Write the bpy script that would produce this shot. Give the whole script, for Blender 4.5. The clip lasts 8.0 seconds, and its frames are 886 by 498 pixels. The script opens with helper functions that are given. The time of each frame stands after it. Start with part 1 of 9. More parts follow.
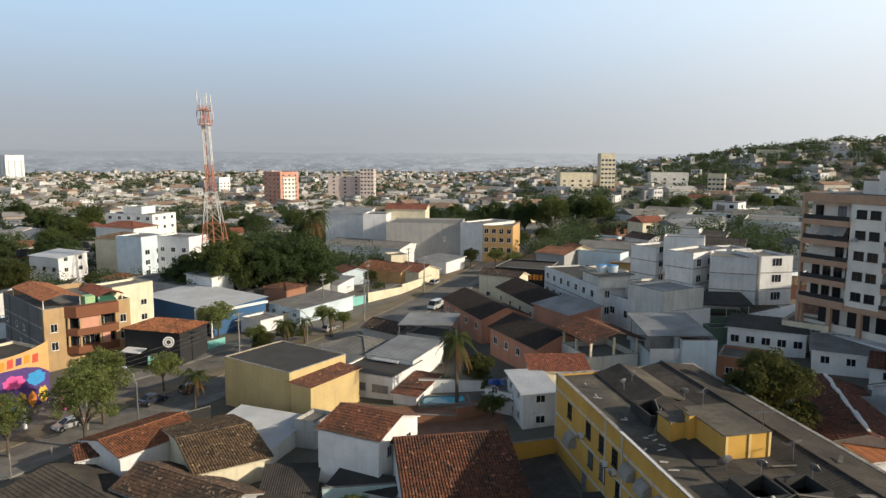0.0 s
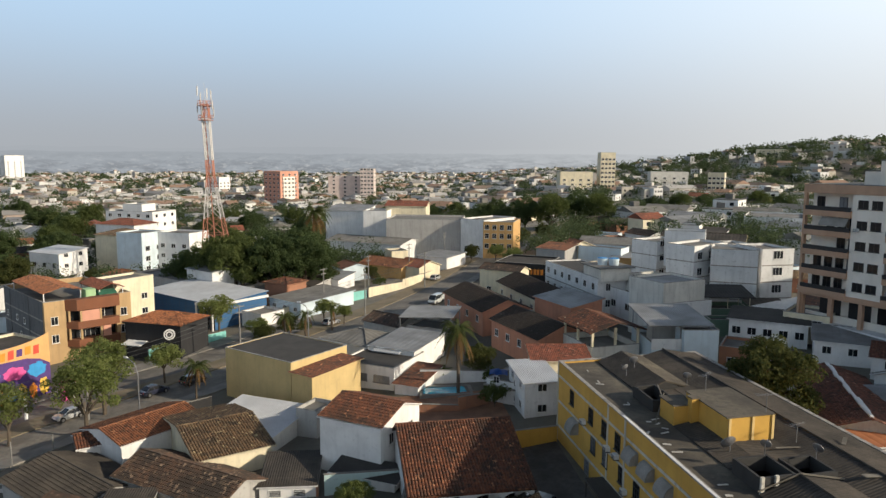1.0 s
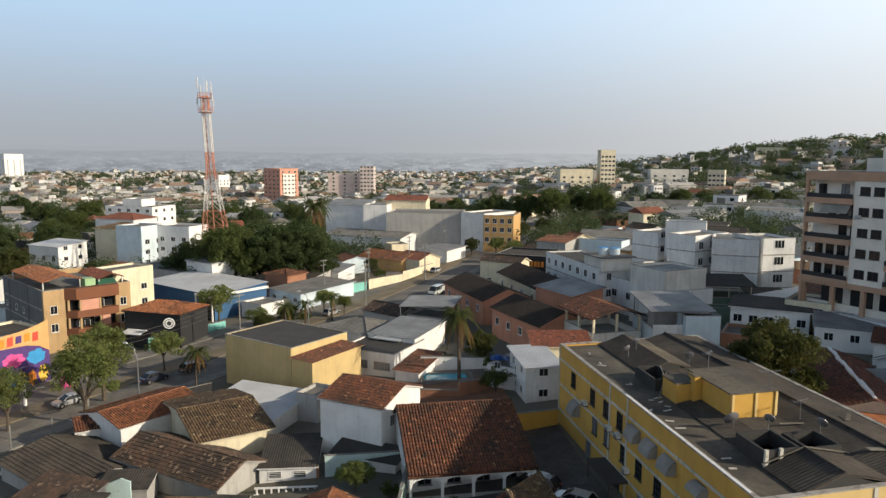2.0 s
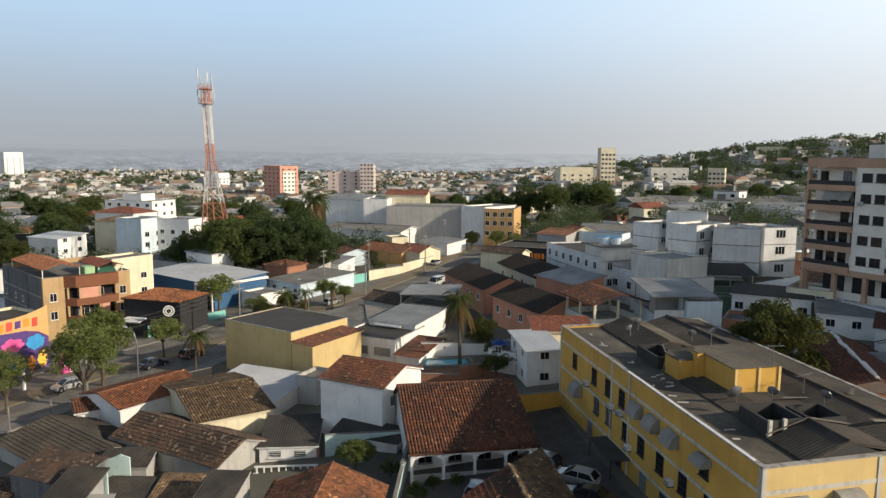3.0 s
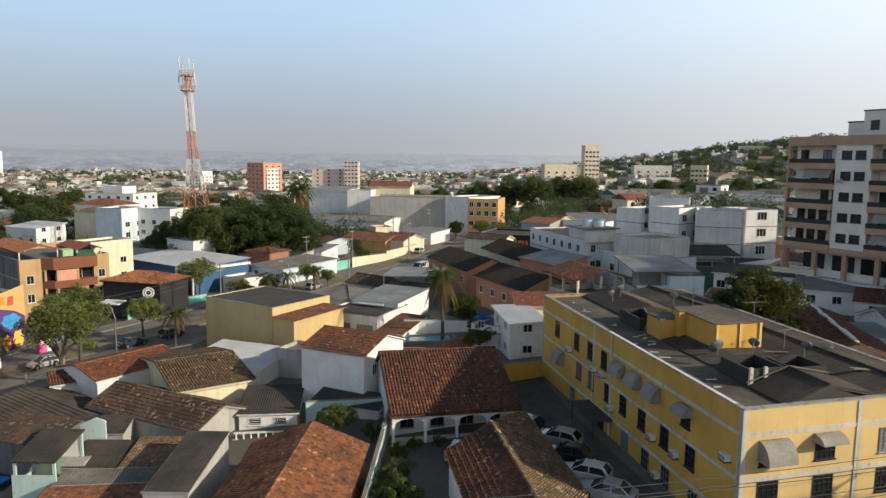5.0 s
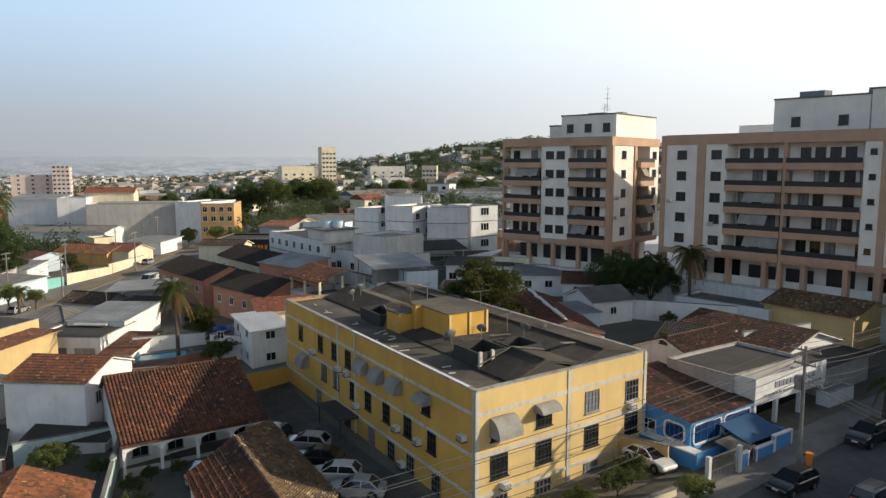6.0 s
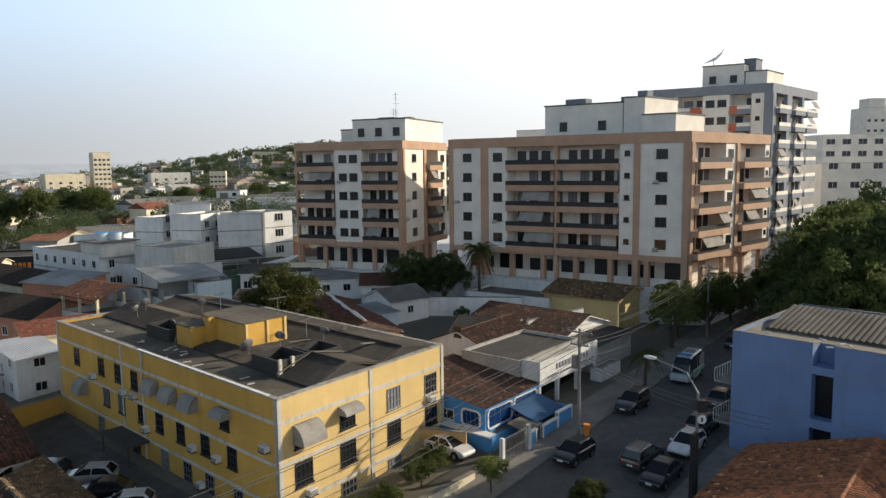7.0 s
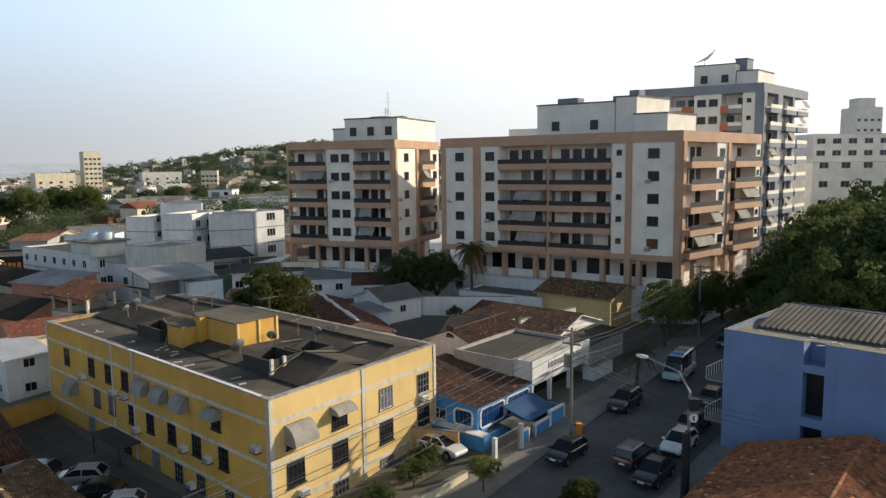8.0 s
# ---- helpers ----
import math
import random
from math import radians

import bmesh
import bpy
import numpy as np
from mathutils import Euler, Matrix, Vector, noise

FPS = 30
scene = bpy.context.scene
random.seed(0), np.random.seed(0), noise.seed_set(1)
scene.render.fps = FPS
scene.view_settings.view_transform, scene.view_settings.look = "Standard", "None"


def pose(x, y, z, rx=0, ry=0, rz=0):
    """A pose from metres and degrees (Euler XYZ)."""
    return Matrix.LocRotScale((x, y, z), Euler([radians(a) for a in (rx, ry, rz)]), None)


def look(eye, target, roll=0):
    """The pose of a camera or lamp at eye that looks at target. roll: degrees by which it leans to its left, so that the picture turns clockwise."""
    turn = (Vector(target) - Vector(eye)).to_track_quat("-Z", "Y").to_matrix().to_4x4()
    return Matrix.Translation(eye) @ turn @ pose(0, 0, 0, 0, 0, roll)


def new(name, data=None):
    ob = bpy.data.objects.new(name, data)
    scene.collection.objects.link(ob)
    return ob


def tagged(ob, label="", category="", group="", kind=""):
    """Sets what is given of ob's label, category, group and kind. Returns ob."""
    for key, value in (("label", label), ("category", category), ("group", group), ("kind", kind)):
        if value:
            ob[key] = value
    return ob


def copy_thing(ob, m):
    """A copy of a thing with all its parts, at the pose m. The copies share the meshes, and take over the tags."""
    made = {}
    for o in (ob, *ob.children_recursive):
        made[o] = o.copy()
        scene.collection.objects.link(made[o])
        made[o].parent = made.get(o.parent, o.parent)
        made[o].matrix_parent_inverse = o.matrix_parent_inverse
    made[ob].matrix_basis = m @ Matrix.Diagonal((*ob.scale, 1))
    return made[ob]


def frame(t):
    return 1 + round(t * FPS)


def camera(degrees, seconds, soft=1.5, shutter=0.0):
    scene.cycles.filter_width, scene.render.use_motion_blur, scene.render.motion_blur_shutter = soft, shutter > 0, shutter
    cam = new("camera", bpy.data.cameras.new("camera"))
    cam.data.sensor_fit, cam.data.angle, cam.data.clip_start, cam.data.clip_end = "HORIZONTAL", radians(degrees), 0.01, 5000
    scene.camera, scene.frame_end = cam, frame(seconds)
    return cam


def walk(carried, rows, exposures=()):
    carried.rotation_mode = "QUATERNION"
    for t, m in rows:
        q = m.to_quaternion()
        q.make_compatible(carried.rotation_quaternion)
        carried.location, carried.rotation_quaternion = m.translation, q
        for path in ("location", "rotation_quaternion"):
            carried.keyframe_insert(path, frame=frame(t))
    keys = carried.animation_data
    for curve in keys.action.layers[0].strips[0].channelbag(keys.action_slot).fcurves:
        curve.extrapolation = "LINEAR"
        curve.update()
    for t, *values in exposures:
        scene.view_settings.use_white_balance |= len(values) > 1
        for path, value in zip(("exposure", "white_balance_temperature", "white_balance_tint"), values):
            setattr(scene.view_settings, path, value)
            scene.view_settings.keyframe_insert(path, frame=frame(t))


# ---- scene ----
# ---- camera ----
cam = camera(64.1, 8.0, soft=1.4)
PATH = [
    (0, (0.288, 0.1, 33.641), (0.057, 2.069, 33.38), 0.3),
    (0.5, (0.15, 0.07, 32.982), (-0.08, 2.04, 32.723), 0.3),
    (1, (0.056, -0.059, 32.09), (-0.174, 1.911, 31.833), 0.3),
    (2.5, (-0.186, 0.016, 29.02), (-0.414, 1.986, 28.764), 0.4),
    (3, (-0.257, -0.005, 27.887), (-0.485, 1.966, 27.633), 0.5),
    (3.5, (-0.226, -0.031, 26.737), (-0.452, 1.94, 26.483), 0.5),
    (4, (-0.209, -0.012, 25.561), (-0.437, 1.959, 25.308), 0.7),
    (4.2, (-0.17, -0.008, 25.13), (-0.39, 1.964, 24.88), 0.7),
    (4.6, (-0.07, -0.002, 24.5), (-0.281, 1.971, 24.251), 0.68),
    (4.95, (0.04, 0.008, 24.24), (-0.148, 1.984, 23.993), 0.63),
    (5.3, (0.14, 0.015, 24.14), (0.011, 1.996, 23.895), 0.55),
    (5.5, (0.192, 0.02, 24.129), (0.215, 2.005, 23.886), 0.5),
    (6, (0.469, 0.208, 24.231), (0.996, 2.122, 23.993), -0.0),
    (6.5, (0.526, 0.028, 24.171), (1.483, 1.768, 23.938), -0.5),
    (7, (0.438, -0.186, 24.176), (1.485, 1.503, 23.946), -0.7),
    (7.5, (0.444, -0.232, 24.21), (1.505, 1.448, 23.979), -0.7),
    (8, (0.509, -0.136, 24.161), (1.573, 1.541, 23.929), -0.7),
]
walk(cam, [(t, look(eye, target, roll)) for t, eye, target, roll in PATH], exposures=[(0.0, 0.04), (5.3, 0.04), (6.5, 0.16), (8.0, 0.16)])

# ---- light ----
SUN_AZ, SUN_EL = 104.0, 22.5  # degrees clockwise from +y, and above the horizon
sky_world = bpy.data.worlds.new("sky")
scene.world = sky_world
sky_world.use_nodes = True
wn = sky_world.node_tree
wn.nodes.clear()
w_out = wn.nodes.new("ShaderNodeOutputWorld")
w_bg = wn.nodes.new("ShaderNodeBackground")
w_sky = wn.nodes.new("ShaderNodeTexSky")
w_sky.sky_type = "NISHITA"
w_sky.sun_disc = False
w_sky.sun_elevation = radians(SUN_EL)
w_sky.sun_rotation = radians(SUN_AZ)
w_sky.air_density, w_sky.dust_density, w_sky.ozone_density = 1.0, 1.5, 1.0
w_bg.inputs["Strength"].default_value = 0.07
# morning haze thickens the sky towards the horizon and glows round the sun
w_co = wn.nodes.new("ShaderNodeTexCoord")
w_sep = wn.nodes.new("ShaderNodeSeparateXYZ")
wn.links.new(w_co.outputs["Generated"], w_sep.inputs[0])
w_dot = wn.nodes.new("ShaderNodeVectorMath")
w_dot.operation = "DOT_PRODUCT"
w_dot.inputs[1].default_value = (math.sin(radians(SUN_AZ)), math.cos(radians(SUN_AZ)), 0)
wn.links.new(w_co.outputs["Generated"], w_dot.inputs[0])


def w_range(sock, lo, hi, to_lo=0.0, to_hi=1.0, smooth="SMOOTHSTEP"):
    r = wn.nodes.new("ShaderNodeMapRange")
    r.interpolation_type = smooth
    for key, value in zip(("From Min", "From Max", "To Min", "To Max"), (lo, hi, to_lo, to_hi)):
        r.inputs[key].default_value = value
    wn.links.new(sock, r.inputs["Value"])
    return r.outputs[0]


def w_mix(fac, a, b):
    m = wn.nodes.new("ShaderNodeMix")
    m.data_type = "RGBA"
    wn.links.new(fac, m.inputs["Factor"])
    for key, value in (("A", a), ("B", b)):
        sock = [q for q in m.inputs if q.name == key and q.type == "RGBA"][0]
        if isinstance(value, tuple):
            sock.default_value = (*value, 1)
        else:
            wn.links.new(value, sock)
    return [q for q in m.outputs if q.type == "RGBA"][0]


HAZE = 1 / 0.07
near_sun = w_range(w_dot.outputs["Value"], -0.6, 0.95)
low = w_mix(near_sun, tuple(HAZE * v for v in (0.395, 0.42, 0.452)), tuple(HAZE * v for v in (0.95, 0.95, 0.93)))
mid = w_mix(near_sun, tuple(HAZE * v for v in (0.49, 0.675, 0.88)), tuple(HAZE * v for v in (1.2, 1.22, 1.2)))
haze = w_mix(w_range(w_sep.outputs["Z"], 0.0, 0.22), low, mid)
sky_col = w_mix(w_range(w_sep.outputs["Z"], 0.2, 0.74), haze, w_sky.outputs[0])
wn.links.new(sky_col, w_bg.inputs["Color"])
wn.links.new(w_bg.outputs[0], w_out.inputs["Surface"])
sun_data = bpy.data.lights.new("sun", "SUN")
sun_data.energy, sun_data.angle, sun_data.color = 4.8, radians(0.6), (1.0, 0.87, 0.68)
sun = new("sun", sun_data)
sa, se = radians(SUN_AZ), radians(SUN_EL)
sun_way = Vector((math.sin(sa) * math.cos(se), math.cos(sa) * math.cos(se), math.sin(se)))
sun.matrix_world = look(sun_way * 200, (0, 0, 0))


# ---- ground heights ----
def clamp(a, lo, hi):
    return max(lo, min(hi, a))


def ground_z(x, y):
    """The town falls gently to the west and climbs a hill in the north-east."""
    z = 0.07 * clamp(x, -110, 45) + 0.02 * clamp(y - 60, -60, 160)
    z += 40 * math.exp(-((x - 330) / 230) ** 2 - ((y - 720) / 170) ** 2)
    return z


# ---- materials ----
def shader(name):
    m = bpy.data.materials.new(name)
    m.use_nodes = True
    nt = m.node_tree
    return m, nt, nt.nodes["Principled BSDF"]


def node(nt, kind, **values):
    n = nt.nodes.new(kind)
    for key, value in values.items():
        n.inputs[key].default_value = value
    return n


def noise_node(nt, coords, scale, detail=4.0, stretch=None, rough=0.55):
    n = node(nt, "ShaderNodeTexNoise", Scale=scale, Detail=detail, Roughness=rough)
    src = coords
    if stretch:
        mp = nt.nodes.new("ShaderNodeMapping")
        mp.inputs["Scale"].default_value = stretch
        nt.links.new(coords, mp.inputs["Vector"])
        src = mp.outputs[0]
    nt.links.new(src, n.inputs["Vector"])
    return n.outputs["Fac"]


def ramp(nt, fac, lo, hi):
    r = nt.nodes.new("ShaderNodeMapRange")
    r.inputs["From Min"].default_value, r.inputs["From Max"].default_value = lo, hi
    nt.links.new(fac, r.inputs["Value"])
    return r.outputs[0]


def mix(nt, fac, a, b, amount=1.0):
    """a, b: colours or sockets; fac a socket scaled by amount."""
    m = nt.nodes.new("ShaderNodeMix")
    m.data_type = "RGBA"
    if amount != 1.0:
        k = nt.nodes.new("ShaderNodeMath")
        k.operation = "MULTIPLY"
        k.inputs[1].default_value = amount
        nt.links.new(fac, k.inputs[0])
        fac = k.outputs[0]
    nt.links.new(fac, m.inputs["Factor"])
    for key, value in (("A", a), ("B", b)):
        sock = [s for s in m.inputs if s.name == key and s.type == "RGBA"][0]
        if isinstance(value, tuple):
            sock.default_value = (*value[:3], 1)
        else:
            nt.links.new(value, sock)
    return [s for s in m.outputs if s.type == "RGBA"][0]


def world_coords(nt):
    return nt.nodes.new("ShaderNodeNewGeometry").outputs["Position"]


def bump(nt, bsdf, height, strength, distance):
    b = node(nt, "ShaderNodeBump", Strength=strength, Distance=distance)
    nt.links.new(height, b.inputs["Height"])
    nt.links.new(b.outputs[0], bsdf.inputs["Normal"])


def rgb_scale(c, k):
    return tuple(clamp(v * k, 0, 1) for v in c)


def island_value(nt):
    return nt.nodes.new("ShaderNodeNewGeometry").outputs["Random Per Island"]


def paint(name, c, dirt=0.5, rough=0.85, dirt_colour=(0.10, 0.095, 0.085), streak=0.6):
    """Masonry paint: blotches, running rain streaks, fine plaster grain."""
    m, nt, b = shader(name)
    co = world_coords(nt)
    big = ramp(nt, noise_node(nt, co, 0.35, 5), 0.35, 0.7)
    col = mix(nt, big, c, rgb_scale(c, 0.82))
    run = ramp(nt, noise_node(nt, co, 1.0, 5, (1.6, 1.6, 0.16)), 0.5, 0.78)
    col = mix(nt, run, col, dirt_colour, dirt * streak)
    spots = ramp(nt, noise_node(nt, co, 2.2, 6), 0.58, 0.8)
    col = mix(nt, spots, col, dirt_colour, dirt * 0.7)
    nt.links.new(col, b.inputs["Base Color"])
    b.inputs["Roughness"].default_value = rough
    bump(nt, b, noise_node(nt, co, 9.0, 3), 0.25, 0.02)
    return m


def tiles(name, c, c2, moss=(0.028, 0.024, 0.019), cover=0.5, tile=0.3, speck=0.12, grime=0.65):
    """Weathered clay tiles: every tile its own tone, soot and lichen in blotches, some pale scraped ones."""
    m, nt, b = shader(name)
    obj = nt.nodes.new("ShaderNodeTexCoord").outputs["Object"]
    v = node(nt, "ShaderNodeTexVoronoi", Scale=1.0 / tile)
    v.feature = "F1"
    nt.links.new(obj, v.inputs["Vector"])
    sep = nt.nodes.new("ShaderNodeSeparateColor")
    nt.links.new(v.outputs["Color"], sep.inputs[0])
    col = mix(nt, sep.outputs[0], c, c2)
    col = mix(nt, ramp(nt, sep.outputs[2], 0.55, 0.9), col, moss, 0.55)
    blot = ramp(nt, noise_node(nt, obj, 0.4, 6, None, 0.65), 0.62 - 0.3 * cover, 0.80 - 0.3 * cover)
    col = mix(nt, blot, col, moss, 0.8)
    fine = ramp(nt, noise_node(nt, obj, 2.6, 6, None, 0.7), 0.42, 0.68)
    col = mix(nt, fine, col, moss, grime)
    pale = ramp(nt, sep.outputs[1], 1.0 - speck, 1.0 - speck * 0.5)
    clump = ramp(nt, noise_node(nt, obj, 0.8, 3), 0.42, 0.62)
    k = nt.nodes.new("ShaderNodeMath")
    k.operation = "MULTIPLY"
    nt.links.new(pale, k.inputs[0])
    nt.links.new(clump, k.inputs[1])
    col = mix(nt, k.outputs[0], col, (min(1, c2[0] * 2.0), min(1, c2[1] * 2.6), min(1, c2[2] * 2.9)), 0.85)
    nt.links.new(col, b.inputs["Base Color"])
    b.inputs["Roughness"].default_value = 0.9
    bump(nt, b, noise_node(nt, obj, 7.0, 3), 0.4, 0.03)
    return m


def rough_surface(name, c, c2, scale=0.5, rough=0.9, fine=6.0, bump_strength=0.3, metal=0.0):
    m, nt, b = shader(name)
    co = world_coords(nt)
    col = mix(nt, ramp(nt, noise_node(nt, co, scale, 6), 0.35, 0.68), c, c2)
    col = mix(nt, ramp(nt, noise_node(nt, co, fine, 4), 0.4, 0.8), col, rgb_scale(c, 0.6), 0.6)
    nt.links.new(col, b.inputs["Base Color"])
    b.inputs["Roughness"].default_value, b.inputs["Metallic"].default_value = rough, metal
    bump(nt, b, noise_node(nt, co, fine * 2, 3), bump_strength, 0.02)
    return m


def stained(name, c, dark, fleck):
    """Old roofing: broad soot clouds, grime, and a few pale scraped patches."""
    m, nt, b = shader(name)
    co = world_coords(nt)
    col = mix(nt, ramp(nt, noise_node(nt, co, 0.22, 6, None, 0.65), 0.38, 0.62), c, dark)
    col = mix(nt, ramp(nt, noise_node(nt, co, 1.6, 6, None, 0.7), 0.45, 0.7), col, rgb_scale(dark, 0.8), 0.7)
    col = mix(nt, ramp(nt, noise_node(nt, co, 2.7, 6, None, 0.75), 0.66, 0.74), col, fleck, 0.8)
    nt.links.new(col, b.inputs["Base Color"])
    b.inputs["Roughness"].default_value = 0.92
    bump(nt, b, noise_node(nt, co, 8.0, 3), 0.35, 0.02)
    return m


def foliage(name, c, c2):
    m, nt, b = shader(name)
    isl = island_value(nt)
    rnd = nt.nodes.new("ShaderNodeObjectInfo").outputs["Random"]
    col = mix(nt, isl, c, c2)
    col = mix(nt, rnd, col, rgb_scale(c, 0.75), 0.5)
    nt.links.new(col, b.inputs["Base Color"])
    b.inputs["Roughness"].default_value = 0.75
    b.inputs["Specular IOR Level"].default_value = 0.15
    tr = nt.nodes.new("ShaderNodeBsdfTranslucent")
    nt.links.new(col, tr.inputs["Color"])
    ms = nt.nodes.new("ShaderNodeMixShader")
    ms.inputs[0].default_value = 0.5
    nt.links.new(b.outputs[0], ms.inputs[1])
    nt.links.new(tr.outputs[0], ms.inputs[2])
    nt.links.new(ms.outputs[0], nt.nodes["Material Output"].inputs["Surface"])
    return m


def plain(name, c, rough=0.5, metal=0.0, coat=0.0):
    m, nt, b = shader(name)
    co = world_coords(nt)
    col = mix(nt, ramp(nt, noise_node(nt, co, 1.7, 5), 0.35, 0.75), c, rgb_scale(c, 0.78))
    nt.links.new(col, b.inputs["Base Color"])
    b.inputs["Roughness"].default_value, b.inputs["Metallic"].default_value = rough, metal
    b.inputs["Coat Weight"].default_value = coat
    return m


WHITE = paint("white_wall", (0.80, 0.79, 0.77), 0.28)
GREYWHITE = paint("old_white_wall", (0.74, 0.74, 0.73), 0.75, streak=0.3)
OFFWHITE = paint("off_white_wall", (0.70, 0.68, 0.62), 0.5)
CREAM = paint("cream_wall", (0.74, 0.66, 0.48), 0.4)
OCHRE = paint("ochre_wall", (0.60, 0.45, 0.21), 0.3)
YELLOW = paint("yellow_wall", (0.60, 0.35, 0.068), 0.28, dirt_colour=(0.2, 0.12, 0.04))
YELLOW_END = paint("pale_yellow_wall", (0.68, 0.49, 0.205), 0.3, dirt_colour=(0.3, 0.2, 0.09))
BAND = paint("band_white", (0.56, 0.53, 0.46), 0.95)
COPING = paint("stained_coping", (0.36, 0.34, 0.31), 1.0, dirt_colour=(0.06, 0.055, 0.05), streak=0.9)
PEACH = paint("peach_wall", (0.45, 0.30, 0.15), 0.5)
BROWNBAND = paint("brown_band", (0.20, 0.075, 0.035), 0.4)
PINK = paint("pink_wall", (0.52, 0.24, 0.15), 0.5)
SOOT = paint("sooty_wall", (0.15, 0.152, 0.155), 1.0, dirt_colour=(0.03, 0.03, 0.03))
GREY = paint("grey_wall", (0.42, 0.41, 0.39), 0.6)
TEAL = paint("teal_wall", (0.22, 0.55, 0.50), 0.4)
AQUA = paint("pale_aqua_wall", (0.48, 0.62, 0.60), 0.6)
BLUE = paint("blue_wall", (0.035, 0.115, 0.25), 0.4)
DEEPBLUE = paint("slate_blue_wall", (0.17, 0.255, 0.45), 0.3)
SKYBLUE = paint("sky_blue_wall", (0.08, 0.30, 0.62), 0.3)
LIGHTBLUE = paint("light_blue_wall", (0.60, 0.70, 0.76), 0.3)
GREEN = paint("green_wall", (0.13, 0.20, 0.14), 0.6)
BLACK = paint("black_wall", (0.02, 0.02, 0.022), 0.2)
ORANGE = paint("orange_wall", (0.60, 0.36, 0.14), 0.35)
REDWALL = paint("red_wall", (0.50, 0.15, 0.075), 0.3)
BRICK = paint("bare_brick", (0.36, 0.17, 0.10), 0.6)
APT = paint("apartment_white", (0.86, 0.80, 0.71), 0.12)
APTBROWN = paint("apartment_brown", (0.52, 0.33, 0.22), 0.25)
SALMON = paint("salmon_wall", (0.62, 0.31, 0.22), 0.2)
SLATE = paint("slate_grey", (0.24, 0.26, 0.30), 0.3)
TILE_BROWN = tiles("brown_tiles", (0.14, 0.05, 0.027), (0.225, 0.08, 0.036), cover=0.52, speck=0.1)
TILE_DARK = tiles("dark_tiles", (0.082, 0.047, 0.03), (0.14, 0.075, 0.045), cover=0.8, speck=0.2)
TILE_ORANGE = tiles("orange_tiles", (0.25, 0.092, 0.04), (0.34, 0.13, 0.055), cover=0.42, speck=0.05, grime=0.55)
TILE_RUST = tiles("rust_tiles", (0.34, 0.12, 0.05), (0.44, 0.17, 0.07), cover=0.32, speck=0.05, grime=0.55)
TILE_MAROON = tiles("maroon_tiles", (0.15, 0.06, 0.04), (0.20, 0.08, 0.05), cover=0.35, speck=0.06)
TILE_SOOT = tiles("sooty_tiles", (0.034, 0.026, 0.021), (0.058, 0.038, 0.03), cover=0.7, speck=0.05)
TILE_RED = tiles("red_tiles", (0.30, 0.09, 0.045), (0.22, 0.07, 0.04), cover=0.35, grime=0.45)
TILE_MOTTLE = tiles("mottled_tiles", (0.085, 0.04, 0.027), (0.15, 0.06, 0.034), cover=0.62, speck=0.16)
TILE_TAN = tiles("tan_tiles", (0.17, 0.105, 0.055), (0.26, 0.155, 0.075), cover=0.45, speck=0.14)
FIBRE = stained("fibre_cement", (0.078, 0.065, 0.052), (0.03, 0.026, 0.022), (0.20, 0.185, 0.16))
OLD_SHEET = stained("old_roof_sheet", (0.23, 0.21, 0.175), (0.10, 0.09, 0.073), (0.5, 0.48, 0.44))
SIGN_WHITE_RUBBLE = rough_surface("pale_rubble", (0.6, 0.58, 0.54), (0.4, 0.38, 0.35), 2.0)
FIBRE_PALE = rough_surface("pale_fibre_cement", (0.22, 0.212, 0.195), (0.13, 0.124, 0.112), 0.4)
METAL_ROOF = rough_surface("metal_roof", (0.27, 0.275, 0.28), (0.15, 0.15, 0.148), 0.3, 0.6)
WHITE_ROOF = rough_surface("white_sheet_roof", (0.56, 0.58, 0.60), (0.42, 0.43, 0.45), 0.25, 0.6)
SLAB = rough_surface("roof_slab", (0.20, 0.192, 0.175), (0.10, 0.096, 0.088), 0.3)
DARKROOF = rough_surface("dark_roof", (0.06, 0.055, 0.05), (0.035, 0.033, 0.03), 0.4)
AVENUE_TAR = stained("dusty_asphalt", (0.22, 0.20, 0.172), (0.13, 0.12, 0.105), (0.28, 0.255, 0.22))
DUSTY_DECK = stained("dusty_roof_deck", (0.135, 0.115, 0.085), (0.06, 0.052, 0.042), (0.34, 0.32, 0.28))
SHAFT = paint("black_shaft", (0.035, 0.034, 0.033), 1.0, dirt_colour=(0.02, 0.02, 0.02))
ASPHALT = stained("asphalt", (0.135, 0.132, 0.13), (0.09, 0.089, 0.088), (0.16, 0.155, 0.15))
CONCRETE = rough_surface("concrete", (0.26, 0.245, 0.22), (0.16, 0.15, 0.135), 0.5)
YARD = stained("yard_concrete", (0.125, 0.118, 0.108), (0.07, 0.066, 0.06), (0.2, 0.19, 0.17))
GLASS = plain("window_glass", (0.018, 0.02, 0.024), 0.12)
CURTAIN = plain("curtained_glass", (0.22, 0.23, 0.25), 0.2)
METAL = plain("grey_metal", (0.30, 0.30, 0.31), 0.45, 0.7)
DARKMETAL = plain("dark_metal", (0.03, 0.03, 0.032), 0.5, 0.3)
WHITE_METAL = plain("white_metal", (0.70, 0.70, 0.68), 0.45)
AWNING = rough_surface("awning_cloth", (0.33, 0.31, 0.28), (0.22, 0.21, 0.19), 0.8)
BARK = rough_surface("bark", (0.11, 0.085, 0.06), (0.06, 0.048, 0.036), 2.0)
LEAF = foliage("leaves", (0.085, 0.115, 0.035), (0.15, 0.175, 0.06))
LEAF_OLIVE = foliage("olive_leaves", (0.055, 0.075, 0.025), (0.13, 0.125, 0.04))
